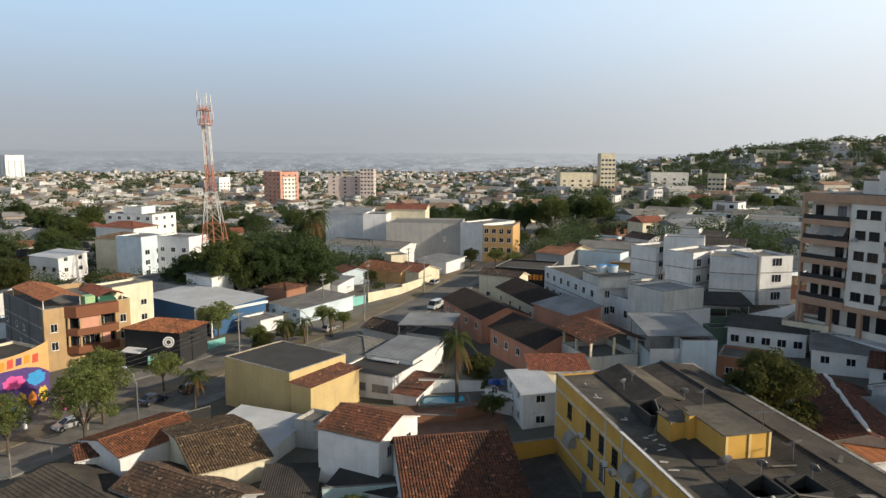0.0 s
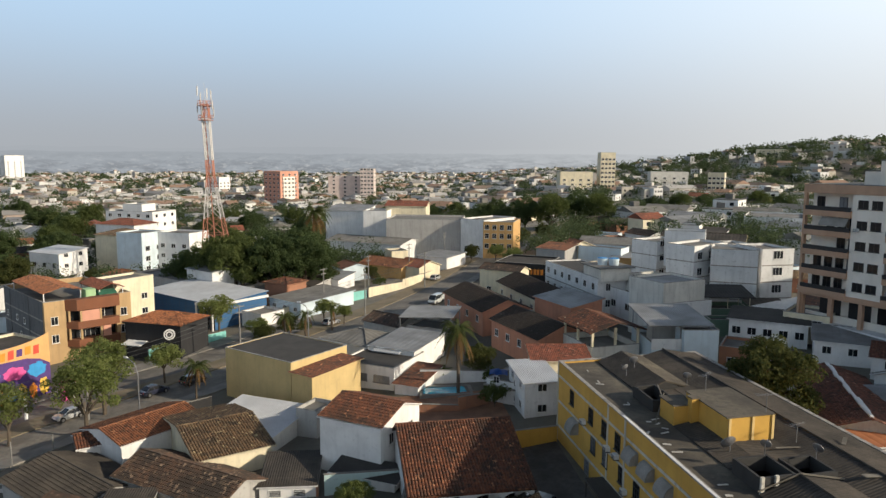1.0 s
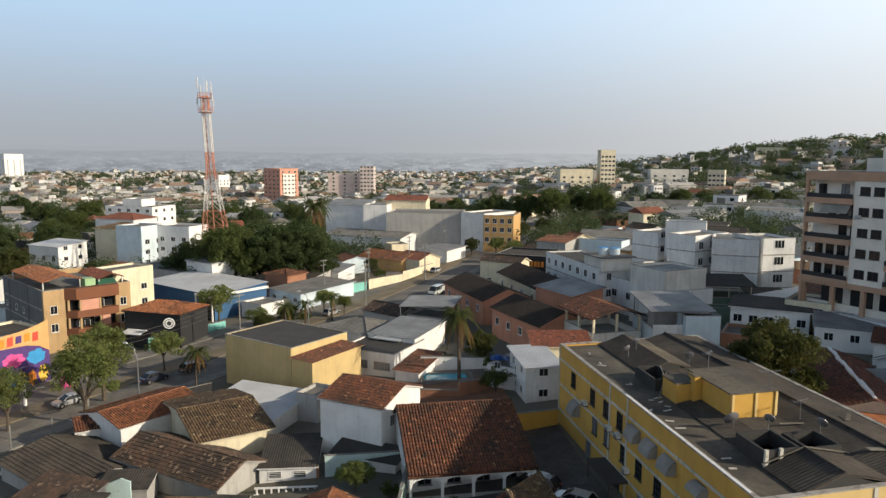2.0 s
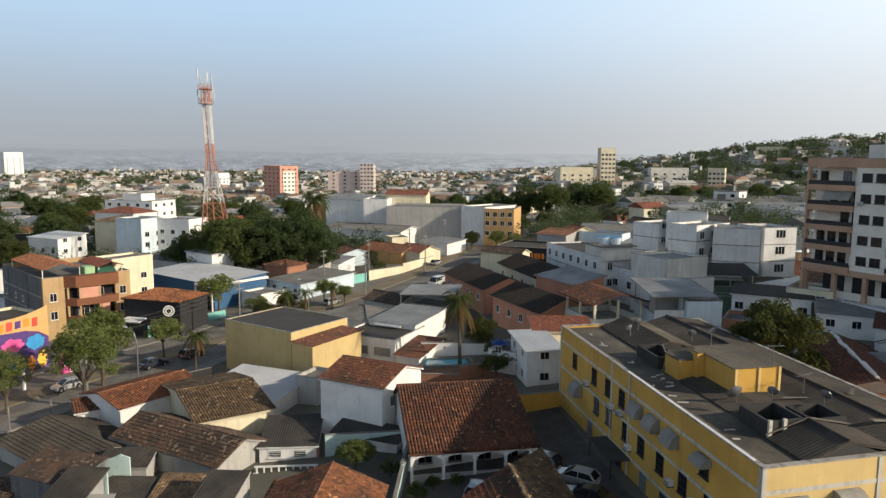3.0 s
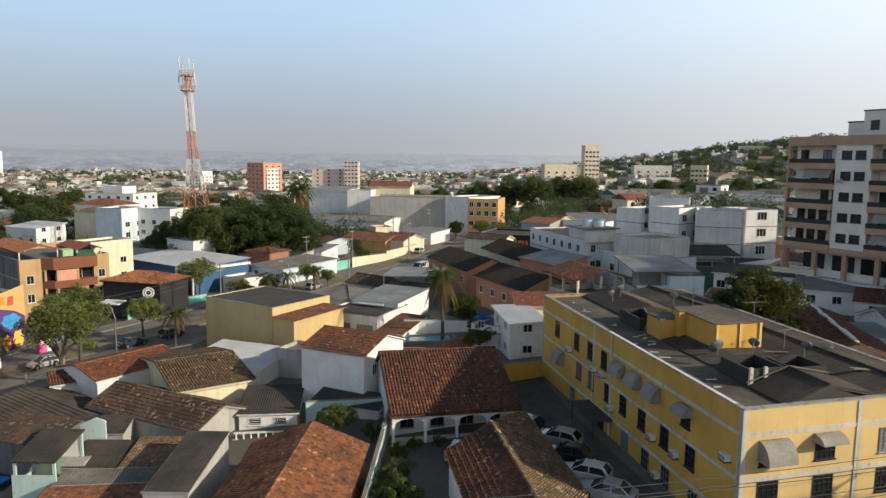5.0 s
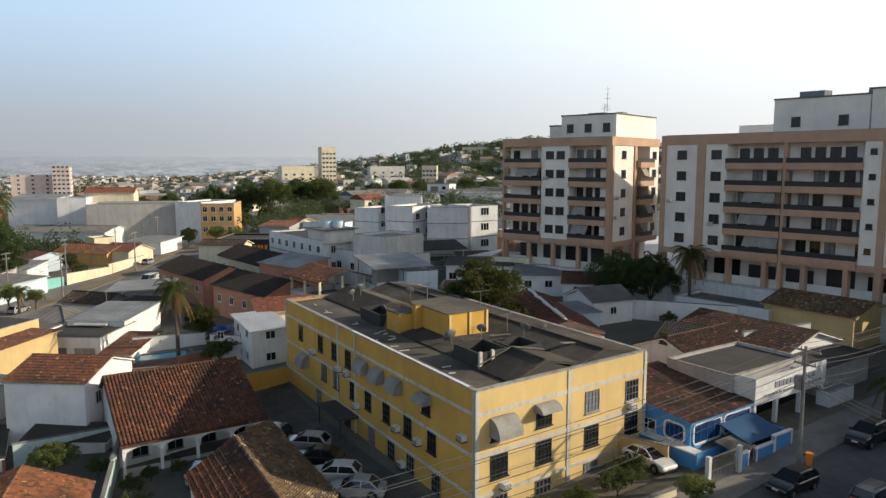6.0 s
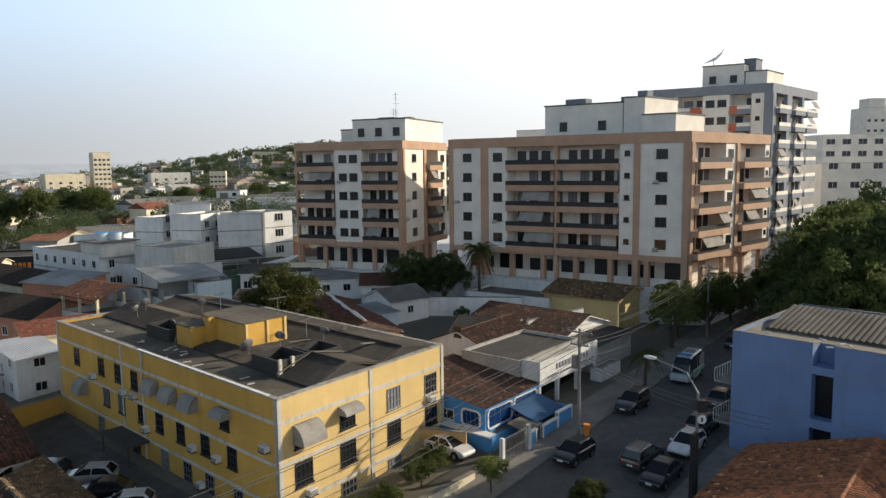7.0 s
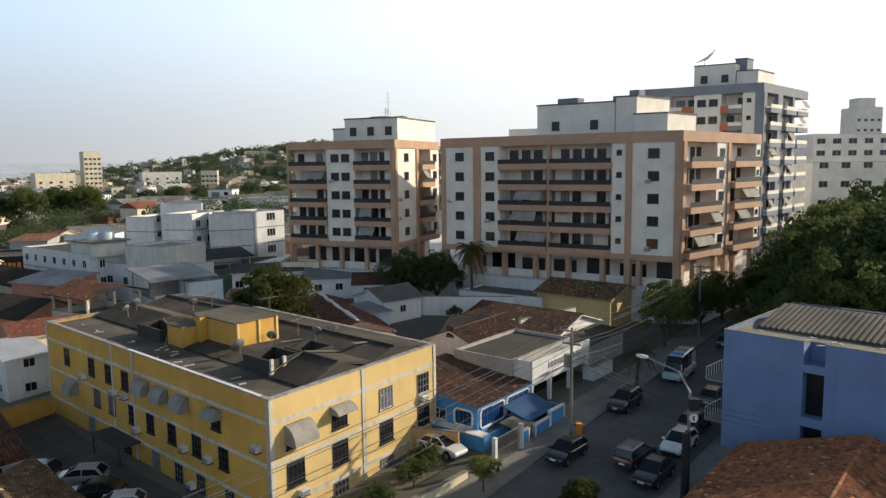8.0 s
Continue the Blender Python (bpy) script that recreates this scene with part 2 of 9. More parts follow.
LEAF_LIGHT = foliage("light_leaves", (0.15, 0.19, 0.055), (0.24, 0.26, 0.09))
LEAF_DARK = foliage("dark_leaves", (0.06, 0.09, 0.035), (0.11, 0.145, 0.055))
FROND = foliage("fronds", (0.06, 0.085, 0.025), (0.12, 0.13, 0.045))
DRYFROND = foliage("dry_fronds", (0.22, 0.13, 0.05), (0.16, 0.10, 0.04))
TYRE = plain("tyre_rubber", (0.015, 0.015, 0.015), 0.85)
CHROME = plain("alloy", (0.45, 0.45, 0.46), 0.35, 0.9)


ORANGE_SHEET = rough_surface("orange_roof_sheet", (0.46, 0.17, 0.065), (0.34, 0.12, 0.05), 0.6)


# ---- mesh helpers ----
def hexa(bm, x0, x1, y0, y1, z0, z1):
    vs = [bm.verts.new(p) for p in ((x0, y0, z0), (x1, y0, z0), (x1, y1, z0), (x0, y1, z0), (x0, y0, z1), (x1, y0, z1), (x1, y1, z1), (x0, y1, z1))]
    for f in ((3, 2, 1, 0), (4, 5, 6, 7), (0, 1, 5, 4), (1, 2, 6, 5), (2, 3, 7, 6), (3, 0, 4, 7)):
        bm.faces.new([vs[i] for i in f])
    return vs


def prism(bm, ring0, ring1, cap=True):
    a = [bm.verts.new(p) for p in ring0]
    b = [bm.verts.new(p) for p in ring1]
    n = len(a)
    for i in range(n):
        bm.faces.new((a[i], a[(i + 1) % n], b[(i + 1) % n], b[i]))
    if cap:
        bm.faces.new(a[::-1])
        bm.faces.new(b)
    return a, b


def loft(bm, rings):
    rows = [[bm.verts.new(p) for p in r] for r in rings]
    n = len(rows[0])
    for a, b in zip(rows, rows[1:]):
        for i in range(n):
            bm.faces.new((a[i], a[(i + 1) % n], b[(i + 1) % n], b[i]))
    bm.faces.new(rows[0][::-1])
    bm.faces.new(rows[-1])


def tube(bm, points, r0, r1=None, sides=6):
    """A tapered tube along points."""
    r1 = r0 if r1 is None else r1
    rings = []
    for i, p in enumerate(points):
        p = Vector(p)
        d = Vector(points[min(i + 1, len(points) - 1)]) - Vector(points[max(i - 1, 0)])
        d.normalize()
        a = d.orthogonal().normalized() if abs(d.z) < 0.99 else Vector((1, 0, 0))
        b = d.cross(a).normalized()
        r = r0 + (r1 - r0) * i / max(1, len(points) - 1)
        rings.append([p + r * (math.cos(k * math.tau / sides) * a + math.sin(k * math.tau / sides) * b) for k in range(sides)])
    loft(bm, rings)


def mesh_of(name, bm, material):
    bmesh.ops.recalc_face_normals(bm, faces=bm.faces)
    me = bpy.data.meshes.new(name)
    bm.to_mesh(me)
    bm.free()
    me.materials.append(material)
    return me


def part(name, bm, material, parent, label=""):
    """One mesh object under a thing or a part."""
    me = bm if isinstance(bm, bpy.types.Mesh) else mesh_of(name, bm, material)
    ob = new(name, me)
    ob.parent = parent
    if label:
        tagged(ob, label)
    return ob


def thing(name, x, y, z, rot, label, category, group="", kind=""):
    ob = new(name)
    ob.empty_display_size = 0.5
    ob.matrix_world = pose(x, y, z, 0, 0, rot)
    return tagged(ob, label, category, group, kind)


def single(name, bm, material, label, category, group="", kind="", m=None):
    """A thing of one mesh."""
    ob = new(name, mesh_of(name, bm, material))
    if m is not None:
        ob.matrix_world = m
    return tagged(ob, label, category, group, kind)


def new_bm():
    return bmesh.new()


def sheet(bm, o, u, v, limit=None, period=0.3, amp=0.035, rows=0.42, step=0.03):
    """A ridged roof slope: o eave corner, u along the eave, v up the slope; limit(s) in 0..1 cuts the slope at hips."""
    o, u, v = Vector(o), Vector(u), Vector(v)
    n = u.cross(v).normalized()
    if n.z < 0:
        n = -n
    cols = max(2, int(u.length / period)) * 4
    nr = max(1, int(v.length / rows)) if rows else 1
    wave = (0.0, 0.85, 1.0, 0.8)
    prev = None
    for i in range(cols + 1):
        s = i / cols
        top = 1.0 if limit is None else max(0.001, limit(s))
        h = amp * wave[i % 4]
        line = []
        for j in range(nr):
            for f, lift in ((j / nr, step if rows else 0.0), ((j + 1) / nr, 0.0)):
                line.append(bm.verts.new(o + u * s + v * (f * top) + n * (h + lift)))
        if prev:
            for j in range(len(line) - 1):
                bm.faces.new((prev[j], line[j], line[j + 1], prev[j + 1]))
        prev = line


def slab_under(bm, o, u, v, thick=0.12, top=1.0):
    """The boards under a roof slope."""
    o, u, v = Vector(o), Vector(u), Vector(v)
    n = u.cross(v).normalized()
    if n.z < 0:
        n = -n
    ring = [o, o + u, o + u * (0.5 + 0.5 * top) + v, o + u * (0.5 - 0.5 * top) + v]
    prism(bm, [p - n * (thick + 0.02) for p in ring], [p - n * 0.02 for p in ring])


# ---- windows, awnings, fittings shared by buildings ----
MESHES = {}


def cached(key, make):
    if key not in MESHES:
        MESHES[key] = make()
    return MESHES[key]


def face_matrix(face, s, z, L, W, off=0.0):
    """A pose on a wall of the local box 0..L, 0..W: s along the wall as seen from outside, left to right."""
    if face == "S":
        return pose(s, -off, z)
    if face == "E":
        return pose(L + off, s, z, 0, 0, 90)
    if face == "N":
        return pose(L - s, W + off, z, 0, 0, 180)
    return pose(-off, W - s, z, 0, 0, -90)


def lattice_bm(xs, zs, y0, y1):
    """One joined lattice: bars fill every even column and row of the grid lines xs, zs."""
    bm = new_bm()
    front = [[bm.verts.new((x, y0, z)) for z in zs] for x in xs]
    back = [[bm.verts.new((x, y1, z)) for z in zs] for x in xs]
    nx, nz = len(xs) - 1, len(zs) - 1

    def solid(i, j):
        return 0 <= i < nx and 0 <= j < nz and (i % 2 == 0 or j % 2 == 0)
    for i in range(nx):
        for j in range(nz):
            if not solid(i, j):
                continue
            bm.faces.new((front[i][j], front[i + 1][j], front[i + 1][j + 1], front[i][j + 1]))
            bm.faces.new((back[i][j], back[i][j + 1], back[i + 1][j + 1], back[i + 1][j]))
            for di, dj, p, q in ((-1, 0, (i, j), (i, j + 1)), (1, 0, (i + 1, j + 1), (i + 1, j)), (0, -1, (i + 1, j), (i, j)), (0, 1, (i, j + 1), (i + 1, j + 1))):
                if not solid(i + di, j + dj):
                    bm.faces.new((front[p[0]][p[1]], front[q[0]][q[1]], back[q[0]][q[1]], back[p[0]][p[1]]))
    return bm


def frame_mesh(w, h, mx, mz, mat):
    def make():
        t = 0.07
        xs, zs = [-w / 2, -w / 2 + t], [0, t]
        for i in range(1, mx):
            xs += [-w / 2 + w * i / mx - 0.025, -w / 2 + w * i / mx + 0.025]
        for i in range(1, mz):
            zs += [h * i / mz - 0.02, h * i / mz + 0.02]
        bm = lattice_bm(xs + [w / 2 - t, w / 2], zs + [h - t, h], -0.06, 0.01)
        hexa(bm, -w / 2 - 0.08, w / 2 + 0.08, -0.14, 0.01, -0.07, -0.002)
        return mesh_of("window", bm, mat)
    return cached(("frame", w, h, mx, mz, mat.name), make)


def pane_mesh(w, h, mat=None):
    mat = mat or GLASS

    def make():
        bm = new_bm()
        hexa(bm, -w / 2 + 0.05, w / 2 - 0.05, -0.025, 0.015, 0.05, h - 0.05)
        return mesh_of("pane", bm, mat)
    return cached(("pane", w, h, mat.name), make)


def window(parent, m, w=1.2, h=1.1, mx=2, mz=1, mat=None, pane=None):
    ob = new("window", frame_mesh(w, h, mx, mz, mat or WHITE_METAL))
    ob.parent = parent
    ob.matrix_local = m
    p = new("pane", pane_mesh(w, h, pane))
    p.parent = ob
    return ob


# ---- houses ----
def rim_of(bm, x0, x1, y0, y1, t, z0, z1):
    """A closed rim of width t round the box x0..x1, y0..y1."""
    loops = []
    for d in (0.0, t):
        for z in (z0, z1):
            loops.append([bm.verts.new(q) for q in ((x0 + d, y0 + d, z), (x1 - d, y0 + d, z), (x1 - d, y1 - d, z), (x0 + d, y1 - d, z))])
    out0, out1, in0, in1 = loops
    for i in range(4):
        j = (i + 1) % 4
        bm.faces.new((out0[i], out0[j], out1[j], out1[i]))
        bm.faces.new((in0[j], in0[i], in1[i], in1[j]))
        bm.faces.new((out1[i], out1[j], in1[j], in1[i]))
        bm.faces.new((in0[i], in0[j], out0[j], out0[i]))


FOOT = []  # centres and radii of built lots


def house(x, y, rot, L, W, zr, label, wall=WHITE, roof="flat", rmat=None, rise=1.2, ridge=0.5, over=0.4, wins=(), base=None, name="house", category="house", group="", fine=True, parapet=0.45, tone=None):
    """A building on the box 0..L, 0..W of its own axes, its eaves at height zr above sea of the plan."""
    c, s = math.cos(radians(rot)), math.sin(radians(rot))
    corners = [ground_z(x + a * c - b * s, y + a * s + b * c) for a in (0, L) for b in (0, W)]
    z0 = (min(corners) if base is None else base) - 0.3
    FOOT.append((x + (L * c - W * s) / 2, y + (L * s + W * c) / 2, math.hypot(L, W) / 2))
    H = zr - z0
    ob = thing(name, x, y, z0, rot, label, category, group)
    rmat = rmat or SLAB
    period, rowlen = (0.3, 0.45) if fine else (0.9, 0)
    amp = 0.13 if fine else 0.06
    bm = new_bm()
    if roof == "flat":
        hexa(bm, 0, L, 0, W, 0, H - parapet)
        part("wall", bm, wall, ob)
        bm = new_bm()
        t = 0.16
        rim_of(bm, 0, L, 0, W, t, H - parapet, H)
        part("parapet", bm, wall, ob)
        bm = new_bm()
        rim_of(bm, -0.04, L + 0.04, -0.04, W + 0.04, t + 0.04, H, H + 0.07)
        part("coping", bm, COPING, ob, "soot-stained coping")
        if group.startswith("stained"):
            for k in range(1, 5):
                if H - 3 * k < 1:
                    break
                bm = new_bm()
                hexa(bm, -0.05, L + 0.05, -0.05, -0.002, H - 3.0 * k - 0.1, H - 3.0 * k + 0.1)
                hexa(bm, L + 0.002, L + 0.05, -0.002, W, H - 3.0 * k - 0.1, H - 3.0 * k + 0.1)
                part("ledge", bm, COPING, ob)
        bm = new_bm()
        hexa(bm, t, L - t, t, W - t, H - parapet, H - parapet + 0.06)
        part("roof", bm, rmat, ob)
    elif roof == "gable":
        yr = W * ridge
        prism(bm, [(0, 0, 0), (0, 0, H), (0, yr, H + rise), (0, W, H), (0, W, 0)], [(L, 0, 0), (L, 0, H), (L, yr, H + rise), (L, W, H), (L, W, 0)])
        part("wall", bm, wall, ob)
        k1, k2 = over * rise / yr, over * rise / (W - yr)
        top = H + rise + 0.18
        o1, v1 = Vector((-over, -over, H - k1 + 0.18)), Vector((0, yr + over, rise + k1))
        o2, v2 = Vector((L + over, W + over, H - k2 + 0.18)), Vector((0, -(W - yr) - over, rise + k2))
        u = Vector((L + 2 * over, 0, 0))
        for o, uu, v in ((o1, u, v1), (o2, -u, v2)):
            bm, under = new_bm(), new_bm()
            sheet(bm, o, uu, v, None, period, amp, rowlen, 0.05)
            slab_under(under, o, uu, v)
            part("roof_slope", bm, rmat, ob)
            part("eave_board", under, wall if tone is None else tone, ob)
        bm = new_bm()
        tube(bm, [(-over, yr, top + 0.03), (L + over, yr, top + 0.03)], 0.13, sides=6)
        part("ridge_cap", bm, rmat, ob)
    elif roof == "hip":
        hexa(bm, 0, L, 0, W, 0, H)
        part("wall", bm, wall, ob)
        under = new_bm()
        l2, w2 = L + 2 * over, W + 2 * over
        h = min(l2, w2) / 2
        zz = H + 0.1
        rs = rise
        a = h / l2
        b = h / w2
        lim_l = lambda q: min(1, q / a, (1 - q) / a)
        lim_w = lambda q: min(1, q / b, (1 - q) / b)
        sides = (
            (Vector((-over, -over, zz)), Vector((l2, 0, 0)), Vector((0, h, rs)), lim_l, 1 - 2 * a),
            (Vector((L + over, -over, zz)), Vector((0, w2, 0)), Vector((-h, 0, rs)), lim_w, 1 - 2 * b),
            (Vector((L + over, W + over, zz)), Vector((-l2, 0, 0)), Vector((0, -h, rs)), lim_l, 1 - 2 * a),
            (Vector((-over, W + over, zz)), Vector((0, -w2, 0)), Vector((h, 0, rs)), lim_w, 1 - 2 * b),
        )
        for o, u, v, lim, top in sides:
            bm = new_bm()
            sheet(bm, o, u, v, lim, period, amp, rowlen)
            part("roof_slope", bm, rmat, ob)
        hexa(under, -over, L + over, -over, W + over, H - 0.06, H + 0.07)
        part("eave_board", under, wall if tone is None else tone, ob)
        for o, u, v, lim, top in sides:
            bm = new_bm()
            tube(bm, [o + Vector((0, 0, 0.06)), o + v + u * (1 - top) / 2 + Vector((0, 0, 0.08))], 0.11, sides=5)
            part("ridge_cap", bm, rmat, ob)
        if sides[0][4] > 0.02:
            bm = new_bm()
            tube(bm, [sides[0][0] + sides[0][2] + sides[0][1] * a + Vector((0, 0, 0.08)), sides[0][0] + sides[0][2] + sides[0][1] * (1 - a) + Vector((0, 0, 0.08))], 0.12, sides=5)
            part("ridge_cap", bm, rmat, ob)
    else:  # shed, rising towards y = W
        prism(bm, [(0, 0, 0), (0, 0, H), (0, W, H + rise), (0, W, 0)], [(L, 0, 0), (L, 0, H), (L, W, H + rise), (L, W, 0)])
        part("wall", bm, wall, ob)
        bm, under = new_bm(), new_bm()
        k = over * rise / W
        o, u, v = Vector((-over, -over, H - k + 0.18)), Vector((L + 2 * over, 0, 0)), Vector((0, W + 2 * over, rise + 2 * k))
        sheet(bm, o, u, v, None, 0.24 if fine else 0.9, 0.04, 0)
        slab_under(under, o, u, v)
        part("roof", bm, rmat, ob)
        part("eave_board", under, wall if tone is None else tone, ob)
    for spec in wins:
        face, n, zs, w, h = spec[:5]
        length = L if face in "SN" else W
        mx = spec[5] if len(spec) > 5 else 2
        for zz in zs:
            for i in range(n):
                window(ob, face_matrix(face, length * (i + 0.5) / n, zz, L, W, 0.0), w, h, mx, 1)
    return ob
# ---- ground, roads ----
def axis(lo, hi, near_lo, near_hi, step):
    vals, v = [], near_lo
    while v <= near_hi:
        vals.append(v)
        v += step
    gap, v = step * 1.5, near_lo
    while v > lo:
        v -= gap
        gap *= 1.35
        vals.insert(0, v)
    gap, v = step * 1.5, vals[-1]
    while v < hi:
        v += gap
        gap *= 1.3
        vals.append(v)
    return vals


GROUND = rough_surface("town_ground", (0.17, 0.15, 0.12), (0.10, 0.10, 0.075), 0.06, 0.95, 1.5)
DIRT = rough_surface("dirt", (0.24, 0.19, 0.13), (0.15, 0.13, 0.08), 0.3, 0.95, 3.0)
bm = new_bm()
gx, gy = axis(-3800, 3800, -150, 160, 6), axis(-600, 4300, -20, 300, 6)
rows = [[bm.verts.new((x, y, ground_z(x, y))) for x in gx] for y in gy]
for j in range(len(gy) - 1):
    for i in range(len(gx) - 1):
        bm.faces.new((rows[j][i], rows[j][i + 1], rows[j + 1][i + 1], rows[j + 1][i]))
single("ground", bm, GROUND, "dusty town ground between the lots", "ground", kind="structure")


def smooth_line(points, step=3.0):
    out = []
    n = len(points)
    for i in range(n - 1):
        p0, p1, p2, p3 = (Vector(points[max(0, min(n - 1, k))]) for k in (i - 1, i, i + 1, i + 2))
        m = max(2, int((p2 - p1).length / step))
        for j in range(m):
            t = j / m
            out.append(0.5 * (2 * p1 + (p2 - p0) * t + (2 * p0 - 5 * p1 + 4 * p2 - p3) * t * t + (3 * p1 - p0 - 3 * p2 + p3) * t ** 3))
    out.append(Vector(points[-1]))
    return out


def strip(bm, line, a, b, lift, thick=0.25):
    """A band beside a line, from offset a to b (right is positive), lying on the ground."""
    rings = []
    for i, p in enumerate(line):
        d = (line[min(i + 1, len(line) - 1)] - line[max(i - 1, 0)]).normalized()
        r = Vector((d.y, -d.x))
        pa, pb = p + r * a, p + r * b
        za, zb = ground_z(*pa) + lift, ground_z(*pb) + lift
        rings.append([(*pa, za - thick), (*pb, zb - thick), (*pb, zb), (*pa, za)])
    loft(bm, rings)


AVENUE = smooth_line([(-94, 28), (-79, 59), (-64, 87), (-50, 110.5), (-40, 131), (-29, 158), (-21, 187), (-12, 226), (2, 275), (30, 340), (80, 430)])
SIDE = smooth_line([(-30, 17), (8, 26.5), (24, 31.2), (36, 35), (50, 39.5), (64, 45), (90, 55.5), (130, 72), (180, 96)])
for nm, line, a, b, lift, mat, lab, cat in (
    ("road", AVENUE, -9.5, -2.2, 0.05, AVENUE_TAR, "worn grey asphalt carriageway of the avenue", "road"),
    ("road", AVENUE, 2.2, 9.5, 0.05, AVENUE_TAR, "worn grey asphalt carriageway beside the median", "road"),
    ("median", AVENUE, -2.2, 2.2, 0.18, DIRT, "bare earth median strip with patchy grass", "median"),
    ("pavement", AVENUE, -13.5, -9.5, 0.2, CONCRETE, "pale worn concrete pavement along the shops", "pavement"),
    ("pavement", AVENUE, 9.5, 12.0, 0.2, CONCRETE, "dusty concrete pavement along the avenue", "pavement"),
    ("road", SIDE, -4.8, 4.8, 0.05, ASPHALT, "dark asphalt side street in morning shade", "road"),
    ("pavement", SIDE, -8.2, -4.8, 0.2, CONCRETE, "broken concrete pavement before the houses", "pavement"),
    ("pavement", SIDE, 4.8, 6.6, 0.2, CONCRETE, "narrow concrete pavement of the side street", "pavement"),
):
    bm = new_bm()
    strip(bm, line, a, b, lift)
    single(nm, bm, mat, lab, cat, kind="structure")
TERRACOTTA = rough_surface("terracotta_paving", (0.30, 0.155, 0.09), (0.19, 0.10, 0.06), 0.5, 0.9, 3.0)
bm = new_bm()
strip(bm, [Vector(p) for p in ((-22.5, 86.2), (-14, 86.8), (-5.0, 88.4), (-2.5, 89.0))], -5.5, 5.5, 0.07)
single("pavement", bm, TERRACOTTA, "worn terracotta paved garden round the pool", "patio", kind="structure")
bm = new_bm()
strip(bm, [Vector(p) for p in ((9.5, 35), (8.5, 45), (5.2, 55), (2.2, 66), (0.0, 76))], -9.5, 4.0, 0.06)
single("pavement", bm, YARD, "dark cracked concrete car yard beside the yellow block", "yard", kind="structure")


# ---- the yellow apartment block ----
def skew_box(bm, o, u, v, a0, a1, b0, b1, z0, z1):
    """A box on slightly skewed axes u, v."""
    pts = [o + u * a + v * b for a, b in ((a0, b0), (a1, b0), (a1, b1), (a0, b1))]
    prism(bm, [(p.x, p.y, z0) for p in pts], [(p.x, p.y, z1) for p in pts])


YO = Vector((14.25, 42.27))
YU, YV = Vector((0.936, 0.352)), Vector((-0.277, 0.961))  # along the end wall, along the long wall
YL, YW = 17.1, 36.7
YTOP = 9.7
BANDS = (8.05, 5.2, 2.35)
yb = thing("apartment_block", YO.x, YO.y, 0, 0, "three-storey yellow apartment block with white bands and dark flat roof", "apartment block")


def yl(bm, a0, a1, b0, b1, z0, z1):
    skew_box(bm, Vector((0, 0)), YU, YV, a0, a1, b0, b1, z0, z1)


bm = new_bm()
yl(bm, 0, YL, 0, YW, -1.2, YTOP - 0.35)
part("wall", bm, YELLOW, yb)
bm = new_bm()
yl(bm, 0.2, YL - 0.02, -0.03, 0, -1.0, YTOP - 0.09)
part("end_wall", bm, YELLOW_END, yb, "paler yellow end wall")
bm = new_bm()
for q in ((0, YL, 0, 0.25), (0, YL, YW - 0.25, YW), (0, 0.25, 0.25, YW - 0.25), (YL - 0.25, YL, 0.25, YW - 0.25)):
    yl(bm, *q, YTOP - 0.35, YTOP - 0.08)
part("parapet", bm, YELLOW, yb)
bm = new_bm()
for q in ((-0.06, YL + 0.06, -0.06, 0.34), (-0.06, YL + 0.06, YW - 0.34, YW + 0.06), (-0.06, 0.34, 0.34, YW - 0.34), (YL - 0.34, YL + 0.06, 0.34, YW - 0.34)):
    yl(bm, *q, YTOP - 0.08, YTOP + 0.02)
part("coping", bm, COPING, yb, "stained grey coping on the roof edge")
for z in BANDS:
    bm = new_bm()
    yl(bm, -0.05, YL + 0.05, -0.07, 0, z - 0.14, z + 0.14)
    yl(bm, -0.05, 0, 0, YW + 0.05, z - 0.12, z + 0.12)
    yl(bm, YL, YL + 0.05, 0, YW + 0.05, z - 0.12, z + 0.12)
    part("floor_band", bm, BAND, yb, "white painted floor band")
for a in (-0.08, 0.5 * YL - 0.16, YL - 0.24):
    bm = new_bm()
    yl(bm, a, a + 0.32, -0.1, 0.2, -1.0, YTOP - 0.1)
    part("pilaster", bm, BAND, yb, "white painted pilaster")
for b in (0.0, 18.6, 22.4, YW - 0.2):
    bm = new_bm()
    yl(bm, -0.08, 0.1, b + 0.05, b + 0.3, -1.0, YTOP - 0.1)
    part("pilaster", bm, BAND, yb, "white painted pilaster")


def y_matrix(face, s, z, off=0.0):
    if face == "S":
        p, ang = YU * s - YV * (off + 0.03), math.degrees(math.atan2(YU.y, YU.x))
    else:
        p, ang = YV * s - YU * off, math.degrees(math.atan2(-YV.y, -YV.x))
    return pose(p.x, p.y, z, 0, 0, ang)


def barrel_awning(parent, m, w=1.6, d=0.9, h=1.0, mat=AWNING):
    def make():
        bm = new_bm()
        n = 7
        ring = [(-d * math.sin(i / (n - 1) * math.pi / 2), h * math.cos(i / (n - 1) * math.pi / 2)) for i in range(n)]
        outer = [(y, z) for y, z in ring]
        inner = [(y * 0.94, z * 0.94) for y, z in ring[::-1]]
        prof = outer + inner
        prism(bm, [(-w / 2, y, z) for y, z in prof], [(w / 2, y, z) for y, z in prof])
        for sx in (-w / 2, w / 2 - 0.03):
            pr = [(0, 0)] + outer
            prism(bm, [(sx, y, z) for y, z in pr], [(sx + 0.03, y, z) for y, z in pr])
        return mesh_of("awning", bm, mat)
    ob = new("awning", cached(("awn", w, d, h, mat.name), make))
    ob.parent = parent
    ob.matrix_local = m
    return ob


